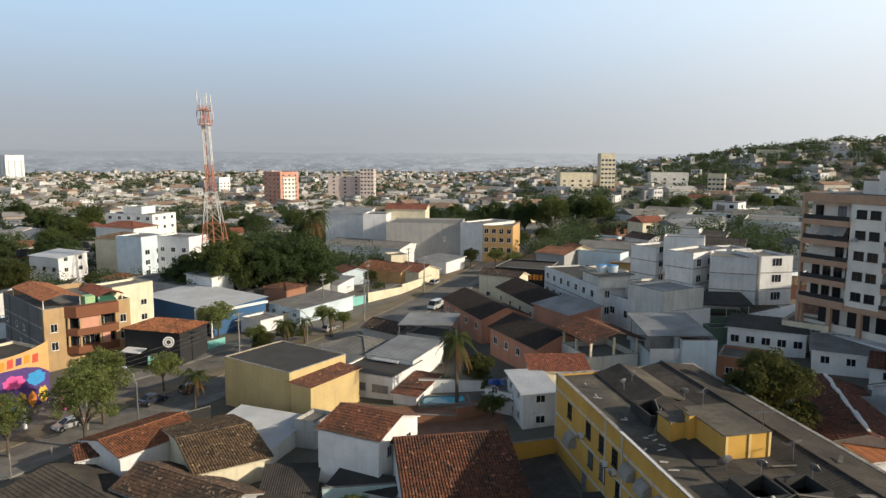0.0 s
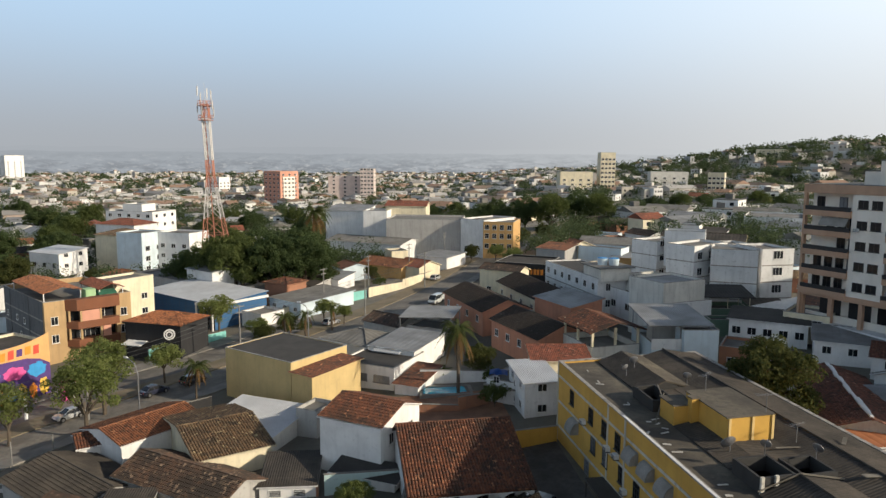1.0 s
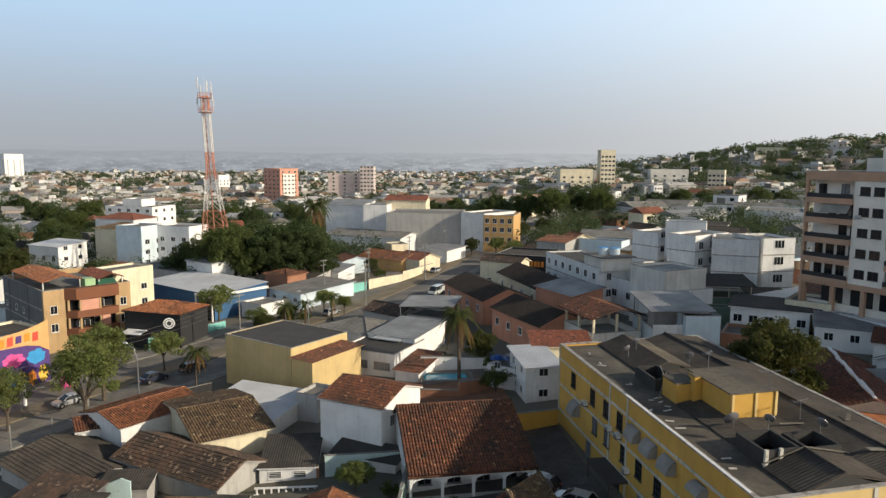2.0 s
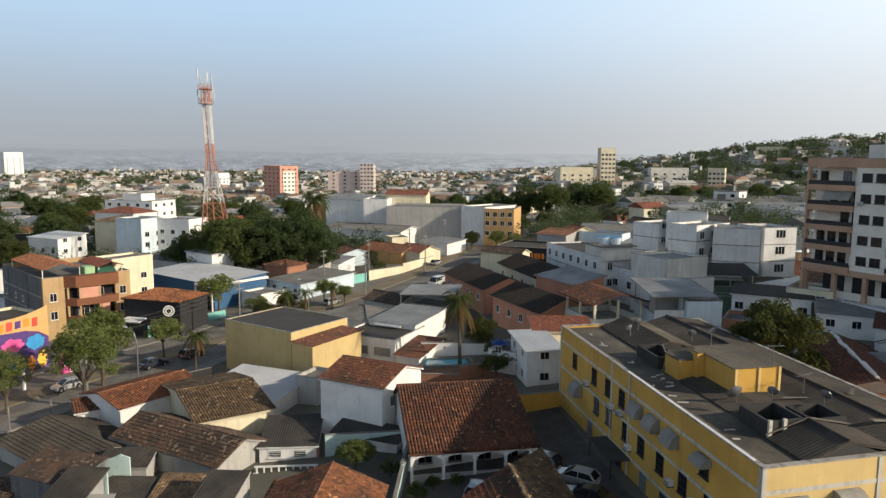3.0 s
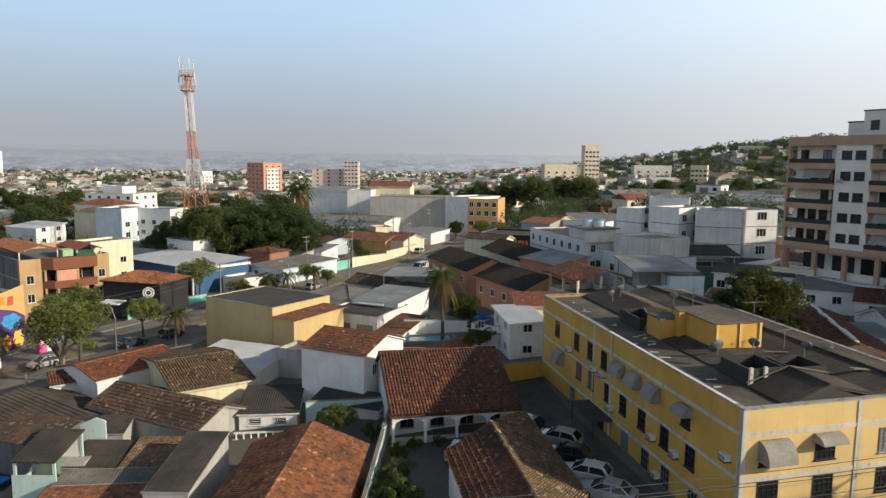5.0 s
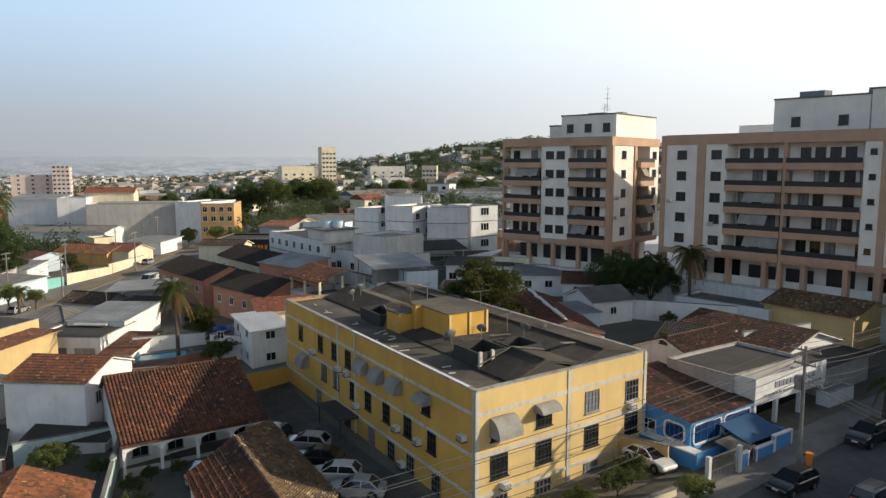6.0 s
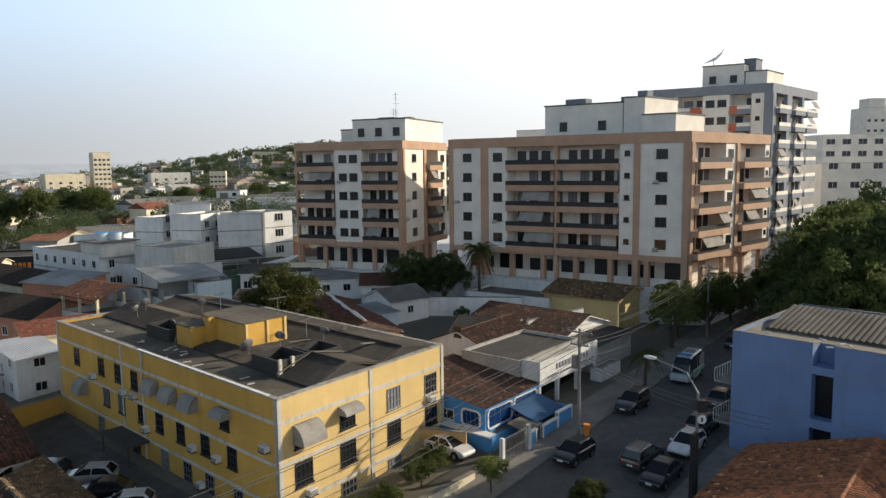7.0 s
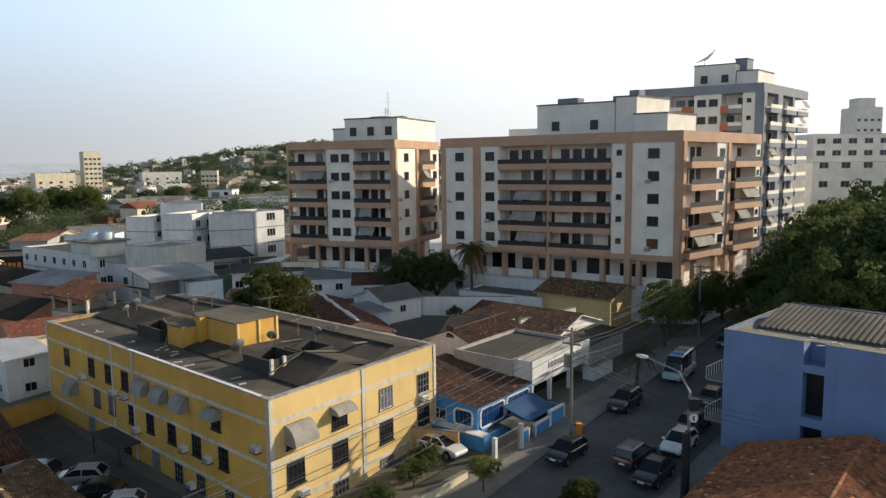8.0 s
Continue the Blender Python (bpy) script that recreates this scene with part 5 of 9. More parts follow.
window(bh, face_matrix("W", 5.6, 3.3 - BZ, 8.1, 9.5), 1.5, 0.9, 2, 1, WHITE_METAL)
bm = new_bm()
hexa(bm, -0.9, -0.02, -1.2, 7.6, 0, 3.05 - BZ)
part("terrace_wall", bm, SKYBLUE, bh, "sky-blue terrace wall along the side")
bm = new_bm()
hexa(bm, -0.95, 0.0, -1.25, 7.6, 3.05 - BZ, 3.15 - BZ)
part("wall_cap", bm, WHITE, bh)
bm = new_bm()
hexa(bm, -0.02, 8.1, -1.2, 0, 0, 2.75 - BZ)
part("terrace", bm, CONCRETE, bh)
bm = new_bm()
hexa(bm, -0.9, 3.0, -1.3, -1.2, 2.3 - BZ, 3.2 - BZ)
part("terrace_parapet", bm, SKYBLUE, bh)
# yard wall with white capping, stepping up along the street
for x0, x1, top in ((1.0, 2.3, 3.35), (3.2, 5.6, 3.3), (5.6, 8.0, 3.75)):
    bm = new_bm()
    hexa(bm, x0, x1, -3.4, -3.2, 0, top - BZ)
    part("yard_wall", bm, SKYBLUE, bh)
    bm = new_bm()
    for q in ((x0 - 0.05, x1 + 0.05, top - 0.02, top + 0.1), (x0, x1, 2.05, 2.2), (x0, x0 + 0.14, 2.2, top - 0.02), (x1 - 0.14, x1, 2.2, top - 0.02)):
        hexa(bm, q[0], q[1], -3.45, -3.15, q[2] - BZ, q[3] - BZ)
    part("wall_cap", bm, WHITE, bh, "white painted wall trim")
bm = new_bm()
hexa(bm, 7.9, 8.06, -3.2, 0, 0, 3.7 - BZ)
part("side_wall", bm, SKYBLUE, bh)
bm = new_bm()
sheet(bm, (3.4, -2.7, 3.45 - BZ), (4.6, 0, 0), (0, 2.65, 0.75), None, 0.25, 0.03, 0)
slab_under(bm, (3.4, -2.7, 3.45 - BZ), (4.6, 0, 0), (0, 2.65, 0.75), 0.06)
part("porch_roof", bm, BLUE, bh, "blue sheet porch roof")
bm = new_bm()
sheet(bm, (1.3, -3.1, 3.3 - BZ), (2.4, 0, 0), (0, 1.9, 0.35), None, 0.25, 0.03, 0)
slab_under(bm, (1.3, -3.1, 3.3 - BZ), (2.4, 0, 0), (0, 1.9, 0.35), 0.05)
part("gate_roof", bm, OLD_SHEET, bh, "old grey sheet over the gate")
# barred metal gates: the house gate and the drive gate
for x0, x1, y0, h in ((2.35, 3.15, -3.36, 1.5), (-2.6, 0.9, -3.55, 1.9)):
    k = int((x1 - x0) / 0.2)
    xs = []
    for i in range(k + 1):
        px = x0 + (x1 - x0 - 0.03) * i / k
        xs += [px, px + 0.03]
    bm = lattice_bm(xs, [2.12 - BZ, 2.2 - BZ, 2.1 - BZ + h * 0.5, 2.14 - BZ + h * 0.5, 2.12 - BZ + h, 2.2 - BZ + h], y0, y0 + 0.04)
    part("gate", bm, METAL, bh, "grey barred metal gate")
for px in (-2.7, 0.95):
    bm = new_bm()
    hexa(bm, px - 0.15, px + 0.15, -3.65, -3.35, 0, 4.2 - BZ)
    part("gate_post", bm, GREYWHITE, bh)
sg = house(38.8, 48.9, 18.6, 10.6, 6.6, 6.75, "white shopfront building with a long name board", GREY, "flat", DARKROOF, name="shop", category="shop", parapet=0.3)
SZ = sg.location.z
bm = new_bm()
hexa(bm, 0.0, 10.6, -2.1, 0, 4.75 - SZ, 4.95 - SZ)
part("canopy", bm, GREYWHITE, sg, "flat canopy over the shopfront")
for px in (0.15, 3.3, 6.9, 10.4):
    bm = new_bm()
    hexa(bm, px - 0.16, px + 0.16, -2.1, -1.78, 0, 4.75 - SZ)
    part("canopy_post", bm, WHITE, sg)
bm = new_bm()
hexa(bm, -0.1, 10.6, -2.1, 0, -0.2, 2.25 - SZ)
part("forecourt", bm, CONCRETE, sg)
bm = new_bm()
hexa(bm, 0.3, 0.42, -2.05, 0, 4.95 - SZ, 6.9 - SZ)
part("sign_return", bm, GREYWHITE, sg)
house(49.2, 49.2, 18.6, 4.2, 1.2, 4.3, "white low gatehouse wall beside the shop", WHITE, "flat", SLAB, parapet=0.15)
house(50.6, 51.6, 20, 9.0, 8.0, 5.6, "dark open garage hall beside the shop", GREY, "shed", DARKROOF, 0.5, fine=False)
orr = house(42.7, 28.0, 198, 20.0, 14.0, 4.8, "low house under a large orange tile roof", WHITE, "gable", TILE_RUST, 2.2, over=0.5)
DARK_SHEET = rough_surface("dark_fibre_cement", (0.15, 0.135, 0.115), (0.075, 0.068, 0.06), 0.25, 0.92, 4.0)
SANDY = rough_surface("sandy_screed", (0.27, 0.245, 0.20), (0.16, 0.145, 0.12), 0.35, 0.95, 3.0)
# the slate-blue building: its front is built in pieces round the stair recess
BH = 9.75
blue = thing("apartment_house", 46.0, 32.4, 2.05, -78, "slate-blue three-storey building with stair slits", "apartment house")
FOOT.append((55.2, 22.1, 14.0))
bm = new_bm()
hexa(bm, 0, 24, 1.5, 14, -1.0, BH - 0.3)
part("wall", bm, DEEPBLUE, blue)
for s0, s1, z0, z1 in ((0, 5.6, -1.0, BH - 0.3), (7.0, 24, -1.0, BH - 0.3), (5.6, 7.0, -1.0, 0.6), (5.6, 7.0, 3.75, 4.4), (5.6, 7.0, 7.6, 8.15)):
    bm = new_bm()
    hexa(bm, s0, s1, 0, 1.5, z0, z1)
    part("front_wall", bm, DEEPBLUE, blue)
for q in ((0, 5.6, 0, 0.16), (7.0, 24, 0, 0.16), (0, 24, 13.84, 14), (0, 0.16, 0.16, 13.84), (23.84, 24, 0.16, 13.84)):
    bm = new_bm()
    hexa(bm, *q, BH - 0.3, BH)
    part("parapet", bm, DEEPBLUE, blue)
    bm = new_bm()
    hexa(bm, q[0] - 0.03, q[1] + 0.03, q[2] - 0.03, q[3] + 0.03, BH, BH + 0.05)
    part("coping", bm, CONCRETE, blue, "worn pale coping")
bm = new_bm()
hexa(bm, 0.16, 5.6, 0.16, 1.5, BH - 0.3, BH - 0.24)
hexa(bm, 7.0, 23.84, 0.16, 1.5, BH - 0.3, BH - 0.24)
hexa(bm, 0.16, 23.84, 1.5, 13.84, BH - 0.3, BH - 0.24)
part("roof", bm, SANDY, blue)
# ---- apartment towers on their terrace ----
TERRACE = 7.6
bm = new_bm()
ring = [(38, 122), (51.0, 99.5), (60.5, 92.0), (72.5, 63.5), (78, 58.5), (150, 80), (160, 130), (70, 150)]
prism(bm, [(x, y, 1.0) for x, y in ring], [(x, y, TERRACE) for x, y in ring])
single("retaining_wall", bm, GREYWHITE, "raised yard with a pale retaining wall", "wall", kind="structure")


def apartments(x, y, ur, vr, L, W, z_slab, floors, fh, s_bays, e_bays, label, white, trim, rail, z0=TERRACE, crown=1.5):
    """A tower on skewed axes. Bays along the front (S) and the end (E): (kind, from, to), kind W wall with windows, P pillar, B balcony."""
    u, v = Vector((math.cos(radians(ur)), math.sin(radians(ur)))), Vector((math.cos(radians(vr)), math.sin(radians(vr))))
    ob = thing("apartment_tower", x, y, 0, 0, label, "apartment tower", "apartment towers on the hill terrace")
    o = Vector((0, 0))
    top = z_slab + floors * fh
    rec = 2.1

    def box(bm, a0, a1, b0, b1, c0, c1):
        skew_box(bm, o, u, v, a0, a1, b0, b1, c0, c1)

    def at(face, s, z, off=0.0):
        if face == "S":
            p, ang = u * s - v * off, ur
        else:
            p, ang = u * (L + off) + v * s, vr
        return pose(p.x, p.y, z, 0, 0, ang)
    blocks = [(0, L - rec, rec, W)]
    blocks += [(a, b, 0, rec) for kind, a, b in s_bays if kind[0] == "W"]
    blocks += [(L - rec, L, a, b) for kind, a, b in e_bays if kind[0] == "W"]
    for q in blocks:
        bm = new_bm()
        box(bm, *q, z_slab, top)
        part("wall", bm, white, ob)
    bm = new_bm()
    box(bm, -0.1, L + 0.15, -0.15, W, top, top + crown)
    part("cornice", bm, trim, ob)
    bm = new_bm()
    box(bm, 0.3, L - 0.3, 0.3, W - 0.3, top + crown, top + crown + 0.05)
    part("roof", bm, SLAB, ob)
    bm = new_bm()
    box(bm, -0.1, L + 0.1, -0.1, W, z_slab - 0.8, z_slab)
    part("floor_slab", bm, trim, ob)
    bm = new_bm()
    box(bm, 2.0, L - 2.0, 3.6, W, z0 - 0.2, z_slab - 0.8)
    part("podium", bm, white, ob)
    n_open = int(L / 5)
    rp = random.Random(int(L * 10))
    for i in range(n_open):
        s0 = 3.0 + (L - 6) * i / max(1, n_open - 1)
        # Dark panels on the solid podium paint in the shade of open parking.
        bm = new_bm()
        wide = rp.uniform(1.7, 2.15)
        hexa(bm, -wide, wide, -0.05, 0.05, 0, rp.choice((2.4, 2.9)))
        d = part("garage_opening", bm, rp.choice((DARKMETAL, DARKMETAL, GLASS)), ob)
        d.matrix_local = at("S", s0, z0 + 0.2, -3.58)
        bm = new_bm()
        box(bm, s0 - 2.9, s0 - 2.3, 0.2, 0.8, z0 - 0.2, z_slab - 0.8)
        part("column", bm, trim, ob)
    bm = new_bm()
    box(bm, 0.4, L - 0.4, 1.4, 1.6, z0 - 0.2, z0 + 1.1)
    part("yard_parapet", bm, white, ob)
    for k in range(int(W / 6)):
        bm = new_bm()
        box(bm, L - 0.8, L - 0.2, 4.5 + 6 * k, 5.1 + 6 * k, z0 - 0.2, z_slab - 0.8)
        part("column", bm, trim, ob)
    for face, bays, length in (("S", s_bays, L), ("E", e_bays, W)):
        for kind, a, b in bays:
            mid, w = (a + b) / 2, b - a
            if kind == "P":
                bm = new_bm()
                if face == "S":
                    box(bm, a, b, -0.22, 0.4, z0 - 0.2, top + 0.02)
                else:
                    box(bm, L - 0.4, L + 0.22, a, b, z0 - 0.2, top + 0.02)
                part("pillar", bm, trim, ob)
                continue
            for f in range(floors):
                z = z_slab + f * fh
                if kind[0] == "W":
                    n = 2 if kind == "W2" else 1
                    ww = min(1.5, w * 0.5) if w > 2.4 else 0.75
                    for i in range(n):
                        s = a + w * (i + 0.5) / n
                        if n == 2:
                            s = mid + (i - 0.5) * 2.0
                        window(ob, at(face, s, z + (0.95 if ww > 0.8 else 1.4)), ww, 1.25 if ww > 0.8 else 0.7, 2 if ww > 0.8 else 1, 1, DARKMETAL)
                    if rnd.random() < 0.35:
                        ac_unit(ob, at(face, a + 0.35 * w * rnd.random() + 0.4, z + 0.7))
                    continue
                bm = new_bm()
                if face == "S":
                    box(bm, a, b, -0.35, rec, z - 0.45, z + 0.4)
                else:
                    box(bm, L - rec, L + 0.9, a, b, z - 0.45, z + 0.4)
                bal = part("balcony", bm, trim, ob)
                bm = new_bm()
                if face == "S":
                    box(bm, a, b, -0.35, -0.28, z + 0.4, z + 1.05)
                else:
                    box(bm, L + 0.83, L + 0.9, a, b, z + 0.4, z + 1.05)
                part("railing", bm, rail, bal, "dark balcony railing")
                n = max(2, int(w / 1.6))
                for i in range(n):
                    s = a + w * (i + 0.5) / n
                    if rnd.random() < 0.78:
                        m = at(face, s, z + 0.4, -rec)
                        window(ob, m, w / n * 0.72, 2.0, 2, 1, DARKMETAL, GLASS if rnd.random() < 0.75 else CURTAIN)
                if rnd.random() < 0.3:
                    bm = new_bm()
                    q = w * rnd.uniform(0.3, 0.6)
                    prism(bm, [(-q / 2, 0.3, fh - 0.5), (q / 2, 0.3, fh - 0.5), (q / 2, -0.5, 1.2), (-q / 2, -0.5, 1.2)], [(-q / 2, 0.34, fh - 0.5), (q / 2, 0.34, fh - 0.5), (q / 2, -0.46, 1.2), (-q / 2, -0.46, 1.2)])
                    aw = part("balcony_blind", bm, AWNING, ob, "faded cloth balcony blind")
                    aw.matrix_local = at(face, a + q / 2 + rnd.random() * (w - q), z, 0.35 if face == "S" else 0.9)
    return ob, box, at, top + crown


def penthouse(ob, box, top, a0, a1, b0, b1, h, mat=None, windows=0, at=None):
    bm = new_bm()
    box(bm, a0, a1, b0, b1, top, top + h)
    part("penthouse", bm, mat or APT, ob)
    bm = new_bm()
    box(bm, a0 - 0.1, a1 + 0.1, b0 - 0.1, b1 + 0.1, top + h, top + h + 0.2)
    part("penthouse_roof", bm, SLAB, ob)
    for i in range(windows):
        window(ob, at("S", a0 + (a1 - a0) * (i + 0.5) / windows, top + 0.9, -b0), 1.2, 1.3, 2, 1, DARKMETAL)


t1, box1, at1, top1 = apartments(42.6, 114.4, -56, 34, 20.1, 17.0, 12.2, 5, 2.98, [("P", 0, 0.4), ("B", 0.4, 7.6), ("W2", 7.6, 12.8), ("B", 12.8, 19.4), ("P", 19.4, 20.1)], [("P", 0, 0.6), ("W", 0.6, 7.6), ("P", 7.6, 8.4), ("B", 8.4, 13.5), ("W", 13.5, 17.0)], "cream and brown apartment tower with stacked balconies", APT, APTBROWN, DARKMETAL, crown=1.3)
penthouse(t1, box1, top1, 9.8, 19.5, 2.4, 16.8, 3.5, None, 3, at1)
penthouse(t1, box1, top1, 7.2, 9.7, 3.0, 8.0, 2.0)
t2, box2, at2, top2 = apartments(60.1, 93.8, -64.1, 11, 36.5, 24.0, 12.0, 5, 3.0, [("P", 0, 0.7), ("W", 0.7, 5.7), ("P", 5.7, 6.9), ("W", 6.9, 10.0), ("B", 10.0, 17.8), ("P", 17.8, 18.2), ("B", 18.2, 27.2), ("W", 27.2, 29.2), ("P", 29.2, 30.0), ("W", 30.0, 35.7), ("P", 35.7, 36.5)], [("P", 0, 0.8), ("B", 0.8, 9.8), ("W", 9.8, 12.8), ("P", 12.8, 13.6), ("B", 13.6, 22.5), ("W", 22.5, 24.0)], "long cream and brown apartment tower with rows of balconies", APT, APTBROWN, DARKMETAL, crown=1.4)
penthouse(t2, box2, top2, 12.0, 24.0, 6.0, 16.0, 4.6, None, 2, at2)
penthouse(t2, box2, top2, 24.2, 27.2, 6.0, 15.0, 5.2)
penthouse(t2, box2, top2, 27.4, 32.0, 5.0, 13.0, 2.6)
for a, b, z, ln in ((14.0, 8.0, 4.8, 3.2), (25.0, 8.0, 5.4, 1.4), (22.0, 9.0, 4.8, 1.6)):
    bm = new_bm()
    box2(bm, a, a + ln, b, b + 1.6, top2 + z, top2 + z + 0.9)
    part("roof_tank", bm, SLATE, t2, "dark rooftop water tank")
for a, b, ln in ((12.0, 7.0, 3.0), (16.5, 8.0, 1.2)):
    bm = new_bm()
    box1(bm, a, a + ln, b, b + 1.6, top1 + 3.4, top1 + 4.2)
    part("roof_tank", bm, SLATE, t1, "dark rooftop water tank")
t3, box3, at3, top3 = apartments(105.1, 94.1, -61, 14, 20.9, 24.0, 12.0, 8, 3.05, [("P", 0, 1.2), ("W", 1.2, 5.0), ("B", 5.0, 9.4), ("W2", 9.4, 14.0), ("B", 14.0, 17.6), ("W", 17.6, 19.7), ("P", 19.7, 20.9)], [("P", 0, 1.4), ("B", 1.4, 7.0), ("P", 7.0, 9.5), ("B", 9.5, 15.0), ("P", 15.0, 16.0), ("B", 16.0, 22.0)], "tall grey and white apartment tower with pale balconies", APT, SLATE, APT, crown=1.6)
penthouse(t3, box3, top3, 7.6, 14.8, 4.0, 12.0, 4.0, None, 2, at3)
penthouse(t3, box3, top3, 15.0, 18.6, 4.0, 12.0, 2.6)
penthouse(t3, box3, top3, 14.0, 16.0, 6.0, 9.0, 5.0, SLATE)
for f in range(4, 8):
    for a0, a1 in ((7.4, 9.3), (14.1, 15.4)):
        bm = new_bm()
        box3(bm, a0, a1, -0.42, -0.36, 12.0 + 3.05 * f - 0.4, 12.0 + 3.05 * f + 1.0)
        part("balcony_panel", bm, REDWALL, t3, "dull red balcony panel")
# a white wing-shaped roof aerial on a thin mast
wing = thing("roof_aerial", *(Vector((105.1, 94.1)) + Vector((math.cos(radians(-61)), math.sin(radians(-61)))) * 9.0 + Vector((math.cos(radians(14)), math.sin(radians(14)))) * 5.0), top3 + 4.15, -30, "white slanted wing-like aerial on a thin mast", "antenna", "roof aerials")
bm = new_bm()
tube(bm, [(0, 0, 0), (0, 0, 1.0)], 0.06, sides=6)
part("mast", bm, METAL, wing)
bm = new_bm()
loft(bm, [[(q, -0.1, z0), (q, 0.1, z0), (q, 0.06, z1), (q, -0.06, z1)] for q, z0, z1 in ((-1.7, 0.5, 0.6), (-0.6, 0.8, 1.15), (0.5, 1.1, 1.8), (1.5, 2.2, 2.6), (1.9, 3.1, 3.2))])
part("blade", bm, WHITE_METAL, wing)
for x, y, rot, L, W, z in ((92, 118, -60, 16, 14, 31.5), (108, 112, -60, 13, 12, 32.0)):
    house(x, y, rot, L, W, z, "pale apartment tower behind the long block", APT, "flat", SLAB, base=8, name="apartment_tower", category="apartment tower", wins=[("S", 4, (15, 18, 21), 1.5, 1.3)])
# Far buildings get the pale apartment colour to stand in for haze.
house(187.8, 108.6, -32, 30, 14, 31.5, "apartment building far along the street, pale in place of haze", APT, "flat", SLAB, base=4, name="apartment_house", category="apartment house", wins=[("S", 7, (18, 22, 25.2), 2.4, 1.5)])
house(148.1, 85.4, -33, 28, 13, 24, "pale building beyond the trees", APT, "flat", SLAB, base=4, wins=[("S", 6, (11, 15, 19), 2.0, 1.4)])
far_tower = house(437, 228, -32, 16, 16, 56, "far white tower with a stepped top", APT, "flat", SLAB, base=4, name="apartment_tower", category="apartment tower", wins=[("S", 4, (20, 26, 32, 38, 44), 2.0, 1.6)])
bm = new_bm()
hexa(bm, 3, 13, 3, 13, 51, 58)
part("crown_storey", bm, APT, far_tower)


def antenna(x, y, z, h):
    ob = thing("roof_antenna", x, y, z, 0, "thin metal aerial mast on the tower roof", "antenna", "roof aerials")
    bm = new_bm()
    tube(bm, [(0, 0, 0), (0, 0, h)], 0.05, 0.03)
    part("mast", bm, METAL, ob)
    for k in range(3):
        bm = new_bm()
        tube(bm, [(-0.6 + 0.1 * k, 0, h * (0.6 + 0.15 * k)), (0.6 - 0.1 * k, 0, h * (0.6 + 0.15 * k))], 0.02)
        part("crossbar", bm, METAL, ob)


for a, b, h in ((16.0, 6.0, 4.8), (15.0, 7.0, 2.2), (16.5, 5.0, 1.8)):
    p = Vector((42.6, 114.4)) + Vector((math.cos(radians(-56)), math.sin(radians(-56)))) * a + Vector((math.cos(radians(34)), math.sin(radians(34)))) * b
    antenna(p.x, p.y, top1 + 3.4, h)

# ---- slits, notch and stair balconies of the blue building ----
for z0, z1 in ((4.4, 7.6), (0.6, 3.75)):
    bm = new_bm()
    hexa(bm, 5.62, 6.98, 0.9, 1.0, z0, z1)
    part("stair_window", bm, GLASS, blue, "dark stair opening")
for z in (4.55, 7.95):
    for s0, s1 in ((0, 5.6), (7.0, 24)):
        bm = new_bm()
        hexa(bm, s0, s1, -0.02, -0.001, z - 0.03, z + 0.03)
        part("joint_line", bm, SLATE, blue)
bm = new_bm()
sheet(bm, (1.2, 3.0, BH - 0.1), (22.3, 0, 0), (0, 5.2, 1.0), None, 0.42, 0.11, 0)
slab_under(bm, (1.2, 3.0, BH - 0.1), (22.3, 0, 0), (0, 5.2, 1.0), 0.15)
part("roof_sheet", bm, DARK_SHEET, blue, "weathered corrugated roof")
bm = new_bm()
sheet(bm, (23.5, 13.4, BH - 0.1), (-22.3, 0, 0), (0, -5.2, 1.0), None, 0.42, 0.06, 0)
slab_under(bm, (23.5, 13.4, BH - 0.1), (-22.3, 0, 0), (0, -5.2, 1.0), 0.15)
part("roof_sheet", bm, DARK_SHEET, blue, "weathered corrugated roof")
rd = random.Random(6)
for _ in range(16):
    bm = new_bm()
    hexa(bm, -0.25, 0.25, -0.09, 0.09, 0, 0.04)
    ob = part("debris", bm, SIGN_WHITE_RUBBLE, blue)
    ob.matrix_local = pose(rd.uniform(0.5, 14), rd.uniform(0.3, 2.7), BH - 0.235, 0, 0, rd.uniform(0, 180))
for z in (2.2, 5.4):
    bm = new_bm()
    hexa(bm, -1.6, -0.01, 0.6, 3.4, z, z + 0.15)
    bal = part("balcony", bm, CONCRETE, blue)
    bm = new_bm()
    for q in range(7):
        hexa(bm, -1.6, -1.56, 0.6 + q * 0.45, 0.64 + q * 0.45, z + 0.15, z + 1.0)
    hexa(bm, -1.62, -1.54, 0.6, 3.4, z + 1.0, z + 1.06)
    part("railing", bm, WHITE_METAL, bal, "white metal railing")

# ---- signs ----
def board(parent, m, w, h, mat, name="sign_board", label=""):
    bm = new_bm()
    hexa(bm, -w / 2, w / 2, -0.08, 0.0, 0, h)
    ob = part(name, bm, mat, parent, label)
    ob.matrix_local = m
    return ob


def bars(parent, m, w, h, n, mat, seed=1, gap=0.25):
    """Unreadable writing: plain bars of its size."""
    r = random.Random(seed)
    x = -w / 2
    unit = w / n
    for i in range(n):
        ww = unit * (1 - gap) * r.uniform(0.7, 1.0)
        bm = new_bm()
        hexa(bm, x, x + ww, -0.14, -0.08, 0, h)
        ob = part("lettering", bm, mat, parent)
        ob.matrix_local = m
        x += unit
    return ob


SIGN_RED = plain("sign_red", (0.65, 0.08, 0.05), 0.5)
SIGN_ORANGE = plain("sign_orange", (0.85, 0.28, 0.03), 0.5)
SIGN_YELLOW = plain("sign_yellow", (0.80, 0.52, 0.08), 0.5)
SIGN_WHITE = plain("sign_white", (0.75, 0.75, 0.73), 0.5)
SIGN_PINK = plain("sign_pink", (0.75, 0.10, 0.33), 0.5)
